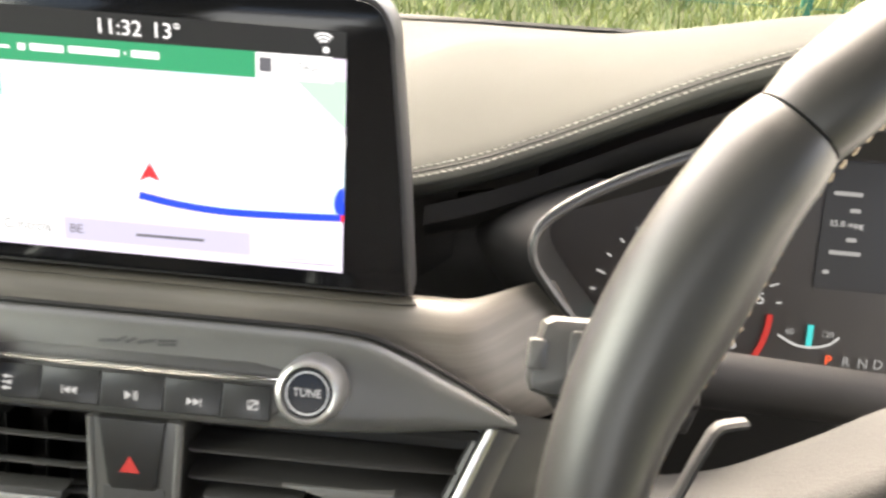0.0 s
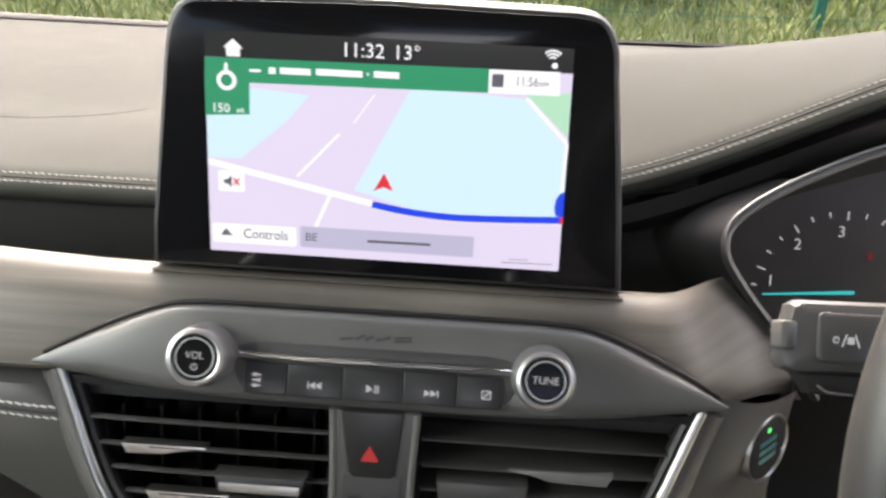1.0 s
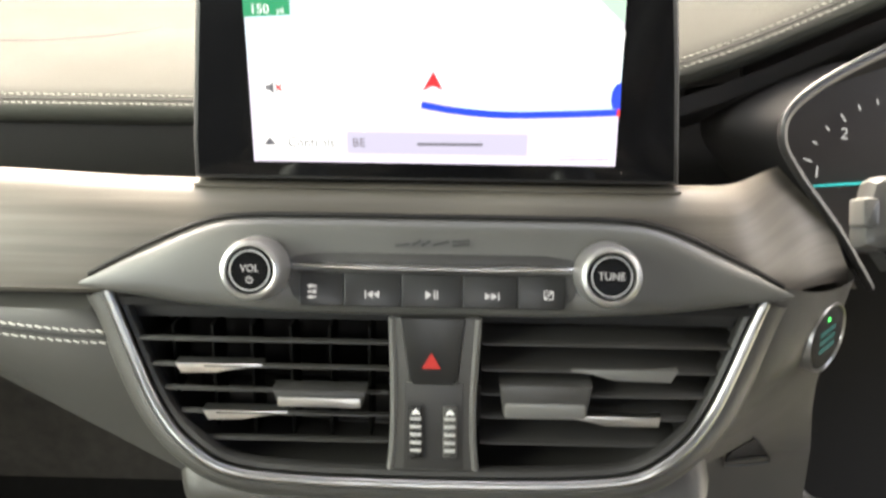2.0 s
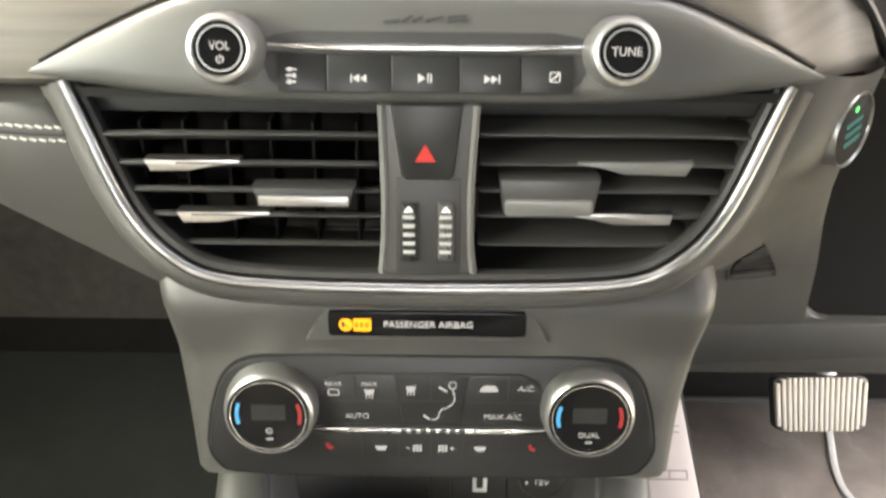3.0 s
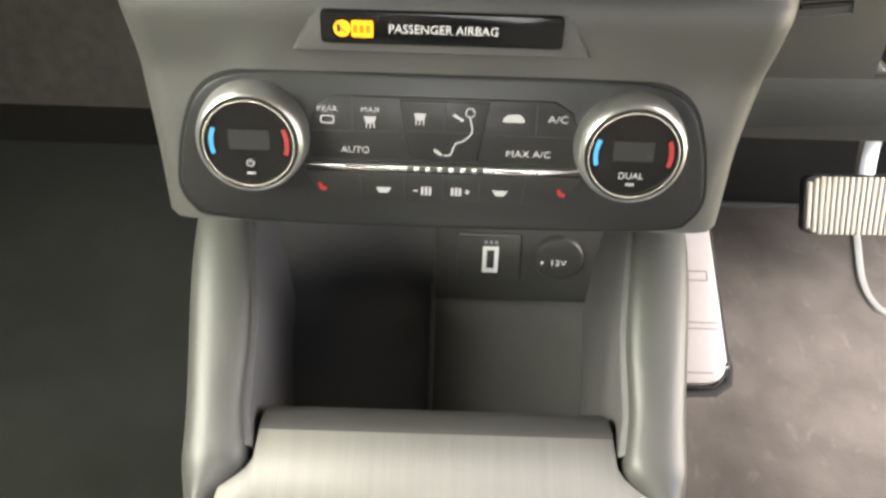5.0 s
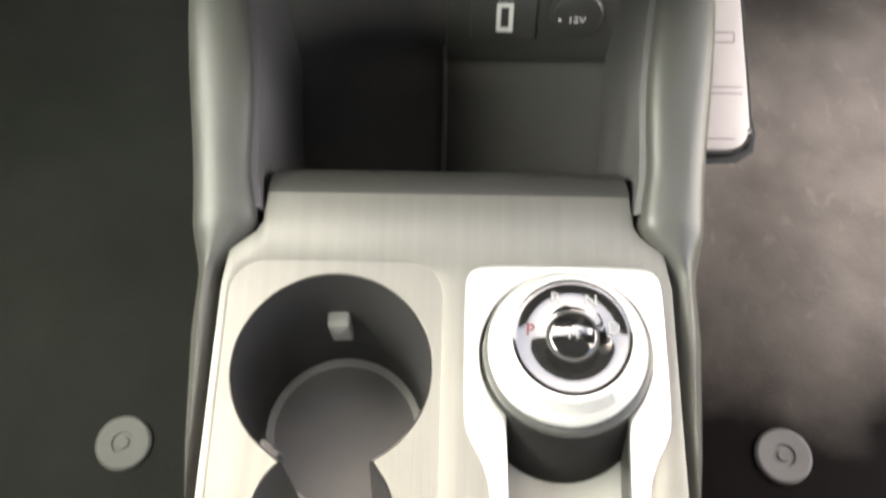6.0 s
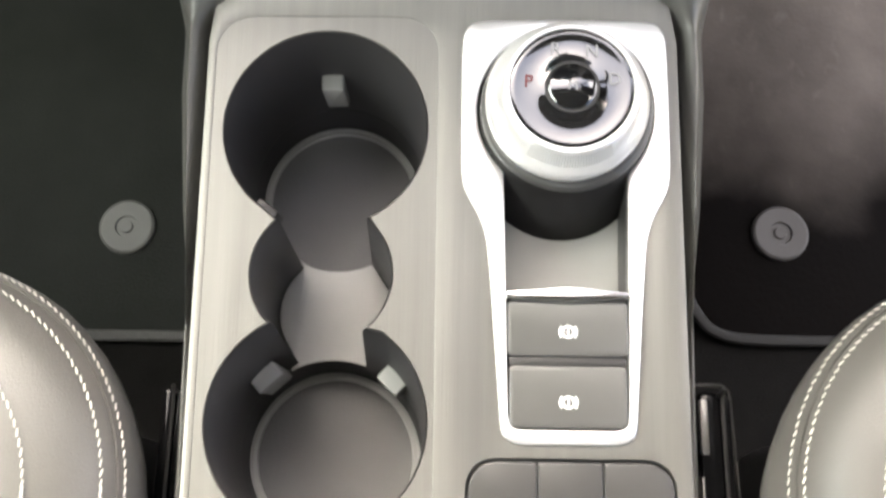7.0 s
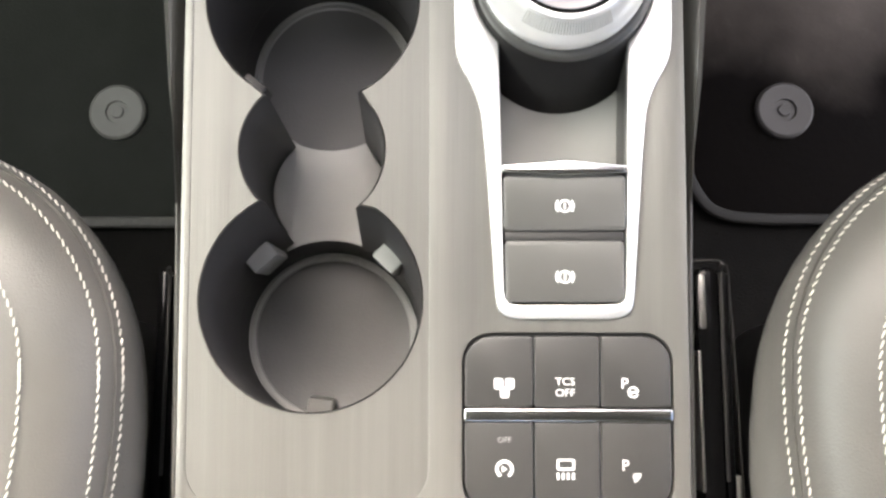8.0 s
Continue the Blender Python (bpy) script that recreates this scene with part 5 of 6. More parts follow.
top_plate = part("top_plate", slab(outline, -0.006, 0.0, 0.0018, [insert_hole, inset(ccw(gate_outline), 0.003), pad_outline], hole_bevel=0.0004), M_PLATE, console, "brushed silver-grey top plate")
lip = [(0.0150, -0.0006), (0.0195, -0.0012), (0.0250, -0.0036), (0.0305, -0.0085), (0.0355, -0.0165), (0.0385, -0.0280), (0.0395, -0.0450), (0.0385, -0.0700), (0.0350, -0.130)]
# lip coloured dark for the shade below the dash
part("tray_lip", loft([[(x + (0.0018 if x < 0 else -0.0018) * smooth01(0.01, 0.04, v), v, w) for v, w in spline(lip, 4)] for x in (-0.0824, -0.04, 0.0, 0.045, 0.0878)], closed=False), M_LIP, console, "rounded lip before the tray")

# cup holder insert
C1, C2, C3 = (-0.0468, -0.0695, 0.0442), (-0.0465, -0.1325, 0.0302), (-0.0465, -0.1935, 0.0455)


def arc(c, a0, a1, n):
    return circle(c[0], c[1], c[2], n, a0, a1)[:-1]


cup_line = arc(C1, -62.5, 242.5, 44) + arc(C2, 132, 228, 14) + arc(C3, 118, 422, 44) + arc(C2, -48, 48, 14)
part("cup_insert", slab(rrect(-0.0955, 0.0012, -0.276, -0.0190, 0.016, 6), -0.006, -0.0003, 0.0, [cup_line]), M_PLATE, console, "brushed insert round the cup holders")


def sunk(pts, w):
    """Points of the well at that depth; its axis stands upright while the plate slopes."""
    return [(x + 0.03 * w, y + (0.13 + 0.07 * smooth01(-0.130, -0.170, y)) * w, w) for x, y in pts]


line0 = ccw(cup_line)
part("cup_well", loft([sunk(line0, -0.0016), sunk(inset(line0, 0.0006), -0.0005), sunk(inset(line0, 0.0012), -0.0030), sunk(inset(line0, 0.0022), -0.071)], caps=False), M_WELL, console, "dark cup holder wall")
DEEP = -0.071
# thin strip added for the highlight on the plate's cut edge
part("cup_lit_edge", sweep([(x, y, -0.0012) for x, y in inset(line0, -0.0004)], 0.0005, 0.0005, 6, closed=True), M_PLATE, console, "thin strip for the lit cut edge of the cups")


def sink(c, w):
    return c[0] + 0.03 * w, c[1] + (0.20 if c is C3 else 0.13) * w


D1, D2, D3 = [(*sink(c, DEEP), c[2] - 0.0024) for c in (C1, (C2[0], C2[1], C2[2]), C3)]
ridge = arc(D2, -50, 50, 12) + arc(D1, -60, -120, 14) + arc(D2, 130, 230, 12) + arc(D3, 119, 61, 14)
part("middle_floor", slab(ridge, DEEP - 0.020, DEEP, 0.0008), M_RIDGE, console, "grey ridge between the cups")
for c, r in ((C1, 0.0419), (C3, 0.0432)):
    rings = []
    for rr, w in ((r, DEEP), (r - 0.0004, -0.080), (r - 0.0010, -0.098)):
        rings.append([(x, y, w) for x, y in circle(*sink(c, w), rr, 56)])
    part("cup_wall", loft(rings, caps=False), M_WELL, console)
    part("cup_floor", lathe([(r + 0.001, -0.098), (r - 0.0006, -0.0915), (r - 0.0026, -0.0908), (r - 0.0036, -0.0922), (r - 0.0052, -0.0932), (r * 0.4, -0.0936)], 56, *sink(c, -0.092)), M_RUBBER, console, "grey rubber cup floor")
    part("floor_ring", lathe([(r - 0.0004, -0.0915), (r - 0.0008, -0.0902), (r - 0.0016, -0.0900), (r - 0.0020, -0.0908), (r - 0.0030, -0.0906), (r - 0.0042, -0.0904), (r - 0.0048, -0.0914)], 56, *sink(c, -0.092), cap1=False), M_RIDGE, console, "pale raised ring on the cup floor")


def cup_tab(c, ang, w=0.0108, z0=-0.060, z1=-0.036, deep=0.0090, mtl=M_TAB):
    cx, cy = sink(c, (z0 + z1) / 2)
    bm = slab(rrect(-w / 2, w / 2, z0, z1, 0.0012, 3), 0.0, deep, 0.0014)
    a = radians(ang)
    d = Vector((math.cos(a), math.sin(a), 0))
    bm.transform(Matrix(((-d.y, 0, -d.x, cx + d.x * (c[2] + 0.001)), (d.x, 0, -d.y, cy + d.y * (c[2] + 0.001)), (0, 1, 0, 0), (0, 0, 0, 1))))
    part("grip_tab", bm, mtl, console, "grey rubber grip tab")


cup_tab(C1, 92)
cup_tab(C1, 231, 0.0110, -0.024, -0.0100, 0.0072, M_DARK)
cup_tab(C3, 132, 0.0138, -0.072, -0.044, 0.0088)
cup_tab(C3, 46, 0.0126, -0.072, -0.044, 0.0082)
cup_tab(C3, 262, 0.0125, -0.091, -0.078, 0.016, M_STUD)

# rotary gear selector
gate_hole = [(GX + x, y) for x, y in circle(0, -0.0620, 0.0375, 40, -46, 226)] + [(GX - 0.0258, -0.105), (GX - 0.0243, -0.1890), (GX - 0.0236, -0.1927), (GX - 0.0220, -0.1946), (GX - 0.0190, -0.1953), (GX + 0.0190, -0.1953), (GX + 0.0220, -0.1946), (GX + 0.0236, -0.1927), (GX + 0.0243, -0.1890), (GX + 0.0258, -0.105)]
gate = thing("gear_selector", "silver rotary gear selector in a polished surround", "gear selector", CON)
part("surround", slab(gate_outline, -0.004, 0.0024, 0.0016, [gate_hole], hole_bevel=0.0010), M_SURROUND, gate, "polished satin surround")
part("channel", slab(inset(ccw(gate_outline), 0.002), -0.027, -0.0230), M_CHANNEL, gate)
part("channel_wall", loft([[(x, y, 0.0) for x, y in ccw(gate_hole)], [(x, y, -0.024) for x, y in ccw(gate_hole)]], caps=False), M_SLAT, gate)
part("skirt", loft([[(x, y, z) for x, y in circle(GX, cy, r, 56)] for r, z, cy in ((0.0368, -0.024, -0.0770), (0.0366, -0.010, -0.0705), (0.0364, 0.002, -0.0640), (0.0362, 0.0085, -0.0630), (0.0345, 0.0090, -0.0630))]), M_VOID, gate, "black skirt")
part("collar", lathe([(0.0362, 0.0084), (0.0361, 0.0108), (0.0354, 0.0128), (0.0340, 0.0138), (0.0322, 0.0138)], 56, GX, -0.0630), M_POST, gate, "grey collar under the dial")
dial = part("dial", lathe([(0.0318, 0.0130), (0.0332, 0.0145), (0.0334, 0.0180), (0.0326, 0.0205), (0.0300, 0.0232), (0.0276, 0.0262), (0.0266, 0.0296), (0.0268, 0.0312), (0.0266, 0.0324), (0.0258, 0.0330), (0.0248, 0.0329), (0.0244, 0.0316)], 72, GX - 0.001, -0.0630), M_DIAL, gate, "satin silver dial")
bm = bm_new()
for k in range(34):
    a = radians(-125 + 70 * k / 33)
    d = Vector((math.cos(a), math.sin(a), 0))
    s = Vector((-d.y, d.x, 0)) * 0.0004
    o = Vector((GX - 0.001, -0.0630, 0))
    v = [bm.verts.new(o + d * r + Vector((0, 0, z)) + q) for r, z in ((0.0300, 0.0234), (0.0267, 0.0288)) for q, r2 in ((-s, 0), (d * 0.0003 + Vector((0, 0, 0.0005)), 0), (s, 0))]
    for f in ((0, 1, 4, 3), (1, 2, 5, 4), (0, 2, 1), (3, 4, 5)):
        bm.faces.new([v[i] for i in f])
part("knurling", bm, M_DIAL, dial, smooth=False, kind="stuff")
part("dial_face", lathe([(0.0245, 0.0300), (0.0245, 0.0322), (0.0240, 0.0325), (0.0222, 0.0323), (0.0200, 0.0320), (0.0172, 0.0319), (0.0145, 0.0320), (0.0122, 0.03225), (0.0106, 0.0326)], 56, GX - 0.001, -0.0630), M_DIALFACE, dial, "gloss black dial face, greyed for veiling glare")
part("inner_ring", lathe([(0.0108, 0.0326), (0.0106, 0.0338), (0.0096, 0.0338), (0.0094, 0.0326)], 40, GX - 0.001, -0.0630, cap1=False), M_BLACK, dial)
part("centre_button", lathe([(0.0094, 0.0326), (0.0094, 0.0340), (0.0086, 0.0346)], 40, GX - 0.001, -0.0630), M_DIALFACE, dial, "gloss black centre button")
for ch, a, mt in (("P", 172, M_REDPRINT), ("R", 112, M_LIT), ("N", 62, M_LIT), ("D", 12, M_LIT)):
    words("lettering", ch, 0.0072, GX - 0.001 + 0.0172 * math.cos(radians(a)), -0.0630 + 0.0172 * math.sin(radians(a)), 0.0324, dial, mt)
words("lettering", "M", 0.0056, GX - 0.001, -0.0630, 0.0348, dial, M_LIT)

# parking brake and hold buttons
part("bridge_bar", slab([(GX - 0.0252, -0.1428), (GX, -0.1440), (GX + 0.0252, -0.1428), (GX + 0.0252, -0.1400), (GX, -0.1375), (GX - 0.0252, -0.1400)], -0.024, 0.0060, 0.0014), M_CHROME, gate, "polished cross bar")
b1 = part("parking_brake_button", box(GX - 0.0246, GX + 0.0246, -0.1660, -0.1432, -0.024, 0.0030, 0.0022), M_BRAKE, gate, "dark grey parking brake button")
part("finger_groove", slab([(GX - 0.0240, -0.1700), (GX, -0.1708), (GX + 0.0240, -0.1700), (GX + 0.0240, -0.1660), (GX, -0.1652), (GX - 0.0240, -0.1660)], -0.024, 0.0012, 0.0010), M_DARK, gate)
b2 = part("hold_button", box(GX - 0.0240, GX + 0.0240, -0.1945, -0.1696, -0.024, 0.0022, 0.0022), M_BRAKE, gate, "dark grey hold button")
for par, y, z in ((b1, -0.1560, 0.0031), (b2, -0.1842, 0.0023)):
    part("symbol", lathe([(0.0018, z), (0.0027, z), (0.0027, z + 0.0001), (0.0018, z + 0.0001)], 24, GX, y, cap1=False), M_WHITE, par, smooth=False)
    for s in (-1, 1):
        part("symbol", ribbon(circle(GX, y, 0.0035, 8, 90 - s * 90 - 40, 90 - s * 90 + 40), 0.0008, z, 0.0001), M_WHITE, par, smooth=False)
    mark(bar(GX - 0.0004, GX + 0.0004, y - 0.0012, y + 0.0012), z, par, M_WHITE)

# switch pad
sw = thing("switch_pad", "grey six-button switch pad with a silver bar", "switch pad", CON)
part("base", slab(inset(ccw(pad_outline), 0.0005), -0.010, -0.0022, 0.0), M_BLACK, sw)
part("silver_bar", box(0.0152, 0.0974, -0.2412, -0.2362, -0.006, 0.0026, 0.0012), M_CHROME, sw, "silver bar")
xs3 = ((0.0156, 0.0426), (0.0430, 0.0688), (0.0692, 0.0968))
for row, (y0, y1) in enumerate(((-0.2358, -0.2078), (-0.2752, -0.2416))):
    for k, (x0, x1) in enumerate(xs3):
        pts = []
        for cx, cy, a0, corner in ((x1, y1, 0, k == 2 and row == 0), (x0, y1, 90, k == 0 and row == 0), (x0, y0, 180, k == 0 and row == 1), (x1, y0, 270, k == 2 and row == 1)):
            rr = 0.0105 if corner else 0.0015
            sx, sy = (1 if a0 in (90, 180) else -1), (1 if a0 in (180, 270) else -1)
            for i in range(6):
                a = radians(a0 + 18 * i)
                pts.append((cx + sx * rr + rr * math.cos(a), cy + sy * rr + rr * math.sin(a)))
        bt = part("switch", slab(pts, -0.006, 0.0012, 0.0007), M_SWITCH, sw)
        ix = (0.0311, 0.0552, 0.0800)[k]
        iy = (-0.2279, -0.2598)[row]
        z = 0.0013
        if row == 0 and k == 0:
            for q in ((-0.0022, 0.0014), (0.0022, 0.0014), (0.0002, -0.0020)):
                part("symbol", flat(rrect(ix + q[0] - 0.0018, ix + q[0] + 0.0018, iy + q[1] - 0.0022, iy + q[1] + 0.0022, 0.0009, 3), z, 0.0001), M_WHITE, bt, smooth=False)
        elif row == 0 and k == 1:
            words("lettering", "TCS", 0.0042, ix, iy + 0.0022, z + 0.0001, bt, M_WHITE, 0.0076)
            words("lettering", "OFF", 0.0042, ix, iy - 0.0022, z + 0.0001, bt, M_WHITE, 0.0076)
        elif k == 2:
            words("lettering", "P", 0.0060, ix - 0.0014, iy + 0.0014, z + 0.0001, bt, M_WHITE)
            if row:
                for q in range(3):
                    part("symbol", ribbon(circle(ix + 0.0008, iy - 0.0014, 0.0016 + 0.0010 * q, 6, -70, 0), 0.0006, z, 0.0001), M_WHITE, bt, smooth=False)
            else:
                part("symbol", ribbon(circle(ix + 0.0020, iy - 0.0018, 0.0019, 14), 0.0007, z, 0.0001), M_WHITE, bt, smooth=False)
                mark(bar(ix + 0.0002, ix + 0.0038, iy - 0.0022, iy - 0.0015), z, bt, M_WHITE)
        elif k == 0:
            part("symbol", ribbon(circle(ix, iy, 0.0030, 16, -60, 240), 0.0012, z, 0.0001), M_WHITE, bt, smooth=False)
            mark(tri(ix, iy, 0.0013), z, bt, M_WHITE)
            words("lettering", "OFF", 0.0030, ix, iy + 0.0112, z + 0.0001, bt, M_GREYPRINT, 0.0054)
        else:
            part("symbol", slab(rrect(ix - 0.0036, ix + 0.0036, iy - 0.0004, iy + 0.0040, 0.0008, 3), z, z + 0.0001, 0, [rrect(ix - 0.0026, ix + 0.0026, iy + 0.0006, iy + 0.0032, 0.0004, 2)]), M_WHITE, bt, smooth=False)
            for q in range(4):
                mark(bar(ix - 0.0036 + 0.0020 * q, ix - 0.0026 + 0.0020 * q, iy - 0.0040, iy - 0.0014), z, bt, M_WHITE)

# tray ahead of the console, with its sockets
tray = thing("storage_tray", "deep black storage tray with charging sockets", "tray")
tray_line = spline([(-0.125, 0.160), (-0.05, 0.1625), (-0.005, 0.166), (0.024, 0.178), (0.040, 0.204), (0.0465, 0.25), (0.0475, 0.36)], 5)
part("tray_floor", loft([[(x, y, z) for y, z in tray_line] for x in (-0.112, 0.0, 0.112)], closed=False), M_TRAY, tray, "dark rubber tray floor that curves up behind")
for rx in (-0.0018, 0.1040):
    part("tray_mat_ridge", sweep([(rx, y, z + 0.0022) for y, z in tray_line if y < 0.036], 0.0016, 0.0036, 8, up=(0, -0.3, 1)), M_RUBBER, tray, "grey rubber ridge")
bm = slab([(-0.118, 0.15), (0.118, 0.15), (0.118, 0.36), (-0.118, 0.36)], 0, 0.01)
bm.transform(Matrix(((1, 0, 0, 0), (0, 0, 1, 0.048), (0, 1, 0, 0), (0, 0, 0, 1))))
part("tray_back", bm, M_SLAT, tray)
SOC = pose(0.0535, 0.040, 0.2130, 72)
block = thing("socket_block", "black socket panel at the back of the tray", "socket", SOC)
part("block", slab(rrect(-0.055, 0.054, -0.0275, 0.040, 0.003, 3), -0.02, 0.006, 0.002), M_SOCKET, block)
part("usb_port", slab(rrect(-0.0400, 0.0010, -0.0105, 0.0250, 0.002, 3), 0.004, 0.0075, 0.0010), M_SOCKET, block, "black charging port panel")
part("symbol", slab(rrect(-0.0240, -0.0136, -0.0040, 0.0160, 0.001, 3), 0.0076, 0.0078, 0, [rrect(-0.0212, -0.0164, -0.0006, 0.0130, 0.0006, 2)]), M_WHITE, block, smooth=False)
for q in range(3):
    mark(bar(-0.0232 + 0.0034 * q, -0.0212 + 0.0034 * q, 0.0178, 0.0202), 0.0076, block, M_GREYPRINT)
cap = part("socket_cap", lathe([(0.0165, 0.004), (0.0165, 0.0085), (0.0150, 0.0105), (0.0120, 0.0112)], 40, 0.0250, 0.0090), M_SLAT, block, "round socket cap")
words("lettering", "12V", 0.0060, 0.0250, 0.0070, 0.0114, cap, M_LITDIM, 0.0098)
mark(tri(0.0150, 0.0070, 0.0014), 0.0113, cap, M_LITDIM)

# ---- start button ----
STA = pose(0.1903, -0.0150, 0.5484, 82.5, 0, 44) @ Matrix.Scale(0.88, 4)
start = thing("start_button", "round engine start button with a chrome ring", "button", STA)
part("ring", lathe([(0.0206, -0.008), (0.0205, -0.0016), (0.0202, -0.0002), (0.0197, 0.0003), (0.0191, 0.0001), (0.0186, -0.0010)], 48, cap1=False), M_RIM, start, "chrome ring")
part("cap", lathe([(0.0186, -0.006), (0.0186, -0.0012), (0.0172, -0.0004)], 48), M_VOID, start)
for k in range(3):
    part("lit_bar", flat(rrect(-0.0085, 0.0085, -0.0075 + 0.0052 * k, -0.0045 + 0.0052 * k, 0.0008, 2), -0.0003, 0.0002), glowing("teal_print", (0.15, 0.55, 0.50), 0.022), start, smooth=False)
part("lamp", flat(circle(0.0, 0.0115, 0.0016, 14), -0.0003, 0.0003), M_GREENLED, start, "green lamp", smooth=False)

# ---- instrument cluster ----
CLU = pose(0.35, 0.105, 0.640, 70)
clu = thing("instrument_cluster", "instrument cluster with lit white dials behind a hood", "instrument cluster", CLU)
part("face", slab([(-0.185, -0.100), (0.185, -0.100), (0.185, 0.030), (0.12, 0.060), (-0.12, 0.060), (-0.185, 0.020)], -0.006, -0.001), M_CLUSTER, clu, "black dial face, greyed for veiling glare")
bez = spline([(-0.1280, -0.1080, 0.050), (-0.1350, -0.0990, 0.054), (-0.1530, -0.0760, 0.063), (-0.1780, -0.0480, 0.073), (-0.1885, -0.0310, 0.079), (-0.1830, -0.0160, 0.078), (-0.1550, 0.0020, 0.073), (-0.107, 0.0225, 0.067), (-0.050, 0.036, 0.062), (0.0, 0.041, 0.060), (0.06, 0.036, 0.062), (0.12, 0.016, 0.068), (0.180, -0.02, 0.075)], 8)
part("bezel", sweep(bez, 0.0022, 0.0034, 8), M_DARK, clu, "dark gloss bezel")
part("bezel_edge", sweep([(x - 0.0006, y + 0.0026, z + 0.0020) for x, y, z in bez], 0.0009, 0.0009, 6), M_POSTEDGE, clu)
part("bezel_wall", loft([[(x, y, z), (x * 0.965 + 0.001, y * 0.97, 0.035), (x * 0.93, y * 0.95, 0.0)] for x, y, z in bez], closed=False), M_DARK, clu)
flank = [p for p in bez if p[0] < -0.130 and -0.10 < p[1] < 0.012]
# added filler, near-black for the shade between dials and screen
part("shade_filler", loft([[(x, y, z), (x - 0.010, min(y, 0.004), z - 0.012), (x - 0.026, min(y, -0.004), 0.032), (-0.262, min(y, -0.016), 0.022)] for x, y, z in flank], closed=False), M_VOID, clu, "added near-black panel for the shade beside the dials")
RC = (-0.1000, -0.0640)
for k in range(15):
    a = 172 - 11.6 * k
    L = 0.0050 if k % 3 == 1 else 0.0030
    r = 0.0515
    d = (math.cos(radians(a)), math.sin(radians(a)))
    part("tick", ribbon([(RC[0] + r * d[0], RC[1] + r * d[1]), (RC[0] + (r - L) * d[0], RC[1] + (r - L) * d[1])], 0.0009, 0.0, 0.0002), M_LIT, clu, smooth=False)
for ch, x, y in (("1", -0.1405, -0.0545), ("2", -0.1272, -0.0330), ("3", -0.1035, -0.0245), ("5", -0.0604, -0.0545), ("6", -0.0721, -0.0800)):
    words("lettering", ch, 0.0090, x, y, 0.0002, clu, M_LIT)
words("lettering", "4", 0.0075, -0.0868, -0.0374, 0.0002, clu, M_REDPRINT)
part("red_band", ribbon(circle(RC[0], RC[1], 0.0455, 12, 2, -34), 0.0030, 0.0, 0.0003), M_RED, clu, "red band", smooth=False)
part("needle", slab([(-0.1455, -0.0622), (-0.0950, -0.0588), (-0.0950, -0.0568), (-0.1455, -0.0614)], 0.004, 0.0052, 0.0003), M_TEAL, clu, "teal needle")
part("info_screen", flat(rrect(-0.0340, 0.040, -0.046, 0.022, 0.002, 3), -0.0006, 0.0004), glowing("dim_info_screen", (0.05, 0.05, 0.055), 0.06), clu, "dim central display", smooth=False)
for x0, x1, y in ((-0.0300, -0.0150, 0.0050), (-0.0205, -0.0150, -0.0036), (-0.0205, -0.0150, -0.0190), (-0.0285, -0.0120, -0.0262), (-0.0305, -0.0270, -0.0368)):
    part("readout_bar", flat(rrect(x0, x1, y - 0.0011, y + 0.0011, 0.0005, 2), 0.0, 0.0002), M_LITDIM, clu, smooth=False)
words("lettering", "35.8 mpg", 0.0044, -0.0215, -0.0110, 0.0002, clu, M_LIT, 0.0175)
part("temperature_arc", ribbon([p[:2] for p in spline([(-0.0490, -0.0728, 0), (-0.0400, -0.0772, 0), (-0.0310, -0.0782, 0), (-0.0220, -0.0760, 0), (-0.0165, -0.0715, 0)], 5)], 0.0013, 0.0, 0.0002), M_LIT, clu, smooth=False)
part("temperature_mark", flat(bar(-0.0338, -0.0308, -0.0775, -0.0660), 0.0003, 0.0003), M_TEAL, clu, smooth=False)
words("lettering", "60", 0.0046, -0.0430, -0.0705, 0.0002, clu, M_LITDIM)
words("lettering", "120", 0.0046, -0.0230, -0.0705, 0.0002, clu, M_LITDIM)
for ch, x, mt in (("P", -0.0208, glowing("orange_print", (1.0, 0.12, 0.03), 0.15)), ("R", -0.0114, M_LITDIM), ("N", -0.0025, M_LITDIM), ("D", 0.0056, M_LITDIM)):
    words("lettering", ch, 0.0074, x, -0.0845, 0.0002, clu, mt)

# ---- steering wheel ----
WHE = pose(0.350, -0.159, 0.6434, 69.2)
R0 = 0.1775
wheel = thing("steering_wheel", "black leather steering wheel with tan stitching", "steering wheel", WHE)


def rim_arc(a0, a1, n, ra, rb, name, mtl, label):
    pts = circle(0, 0, R0, n, a0, a1)
    if a1 - a0 >= 360:
        pts = pts + pts[:1]
    rings = []
    for k, (x, y) in enumerate(pts):
        d = Vector((x, y, 0)).normalized()
        e = 1.0
        if a1 - a0 < 360 and k in (0, len(pts) - 1):
            e = 0.90
        ring = []
        for q in range(20):
            t = 2 * math.pi * q / 20
            c, s = math.cos(t), math.sin(t)
            rr = ra
            if c < 0:
                a = math.degrees(math.atan2(y, abs(x)))
                rr = ra * (0.74 + 0.46 * math.exp(-((a - 23) / 13.0) ** 2))
            ring.append(tuple(Vector((x, y, 0)) + d * (rr * c * e) + Vector((0, 0, rb * s * e))))
        rings.append(ring)
    return part(name, loft(rings), mtl, wheel, label)


rim_arc(140.3, 232, 40, 0.0158, 0.0162, "rim_grip", M_WHEEL, "thick smooth leather grip")
rim_arc(-52, 39.7, 40, 0.0158, 0.0162, "rim_grip", M_WHEEL, "thick smooth leather grip")
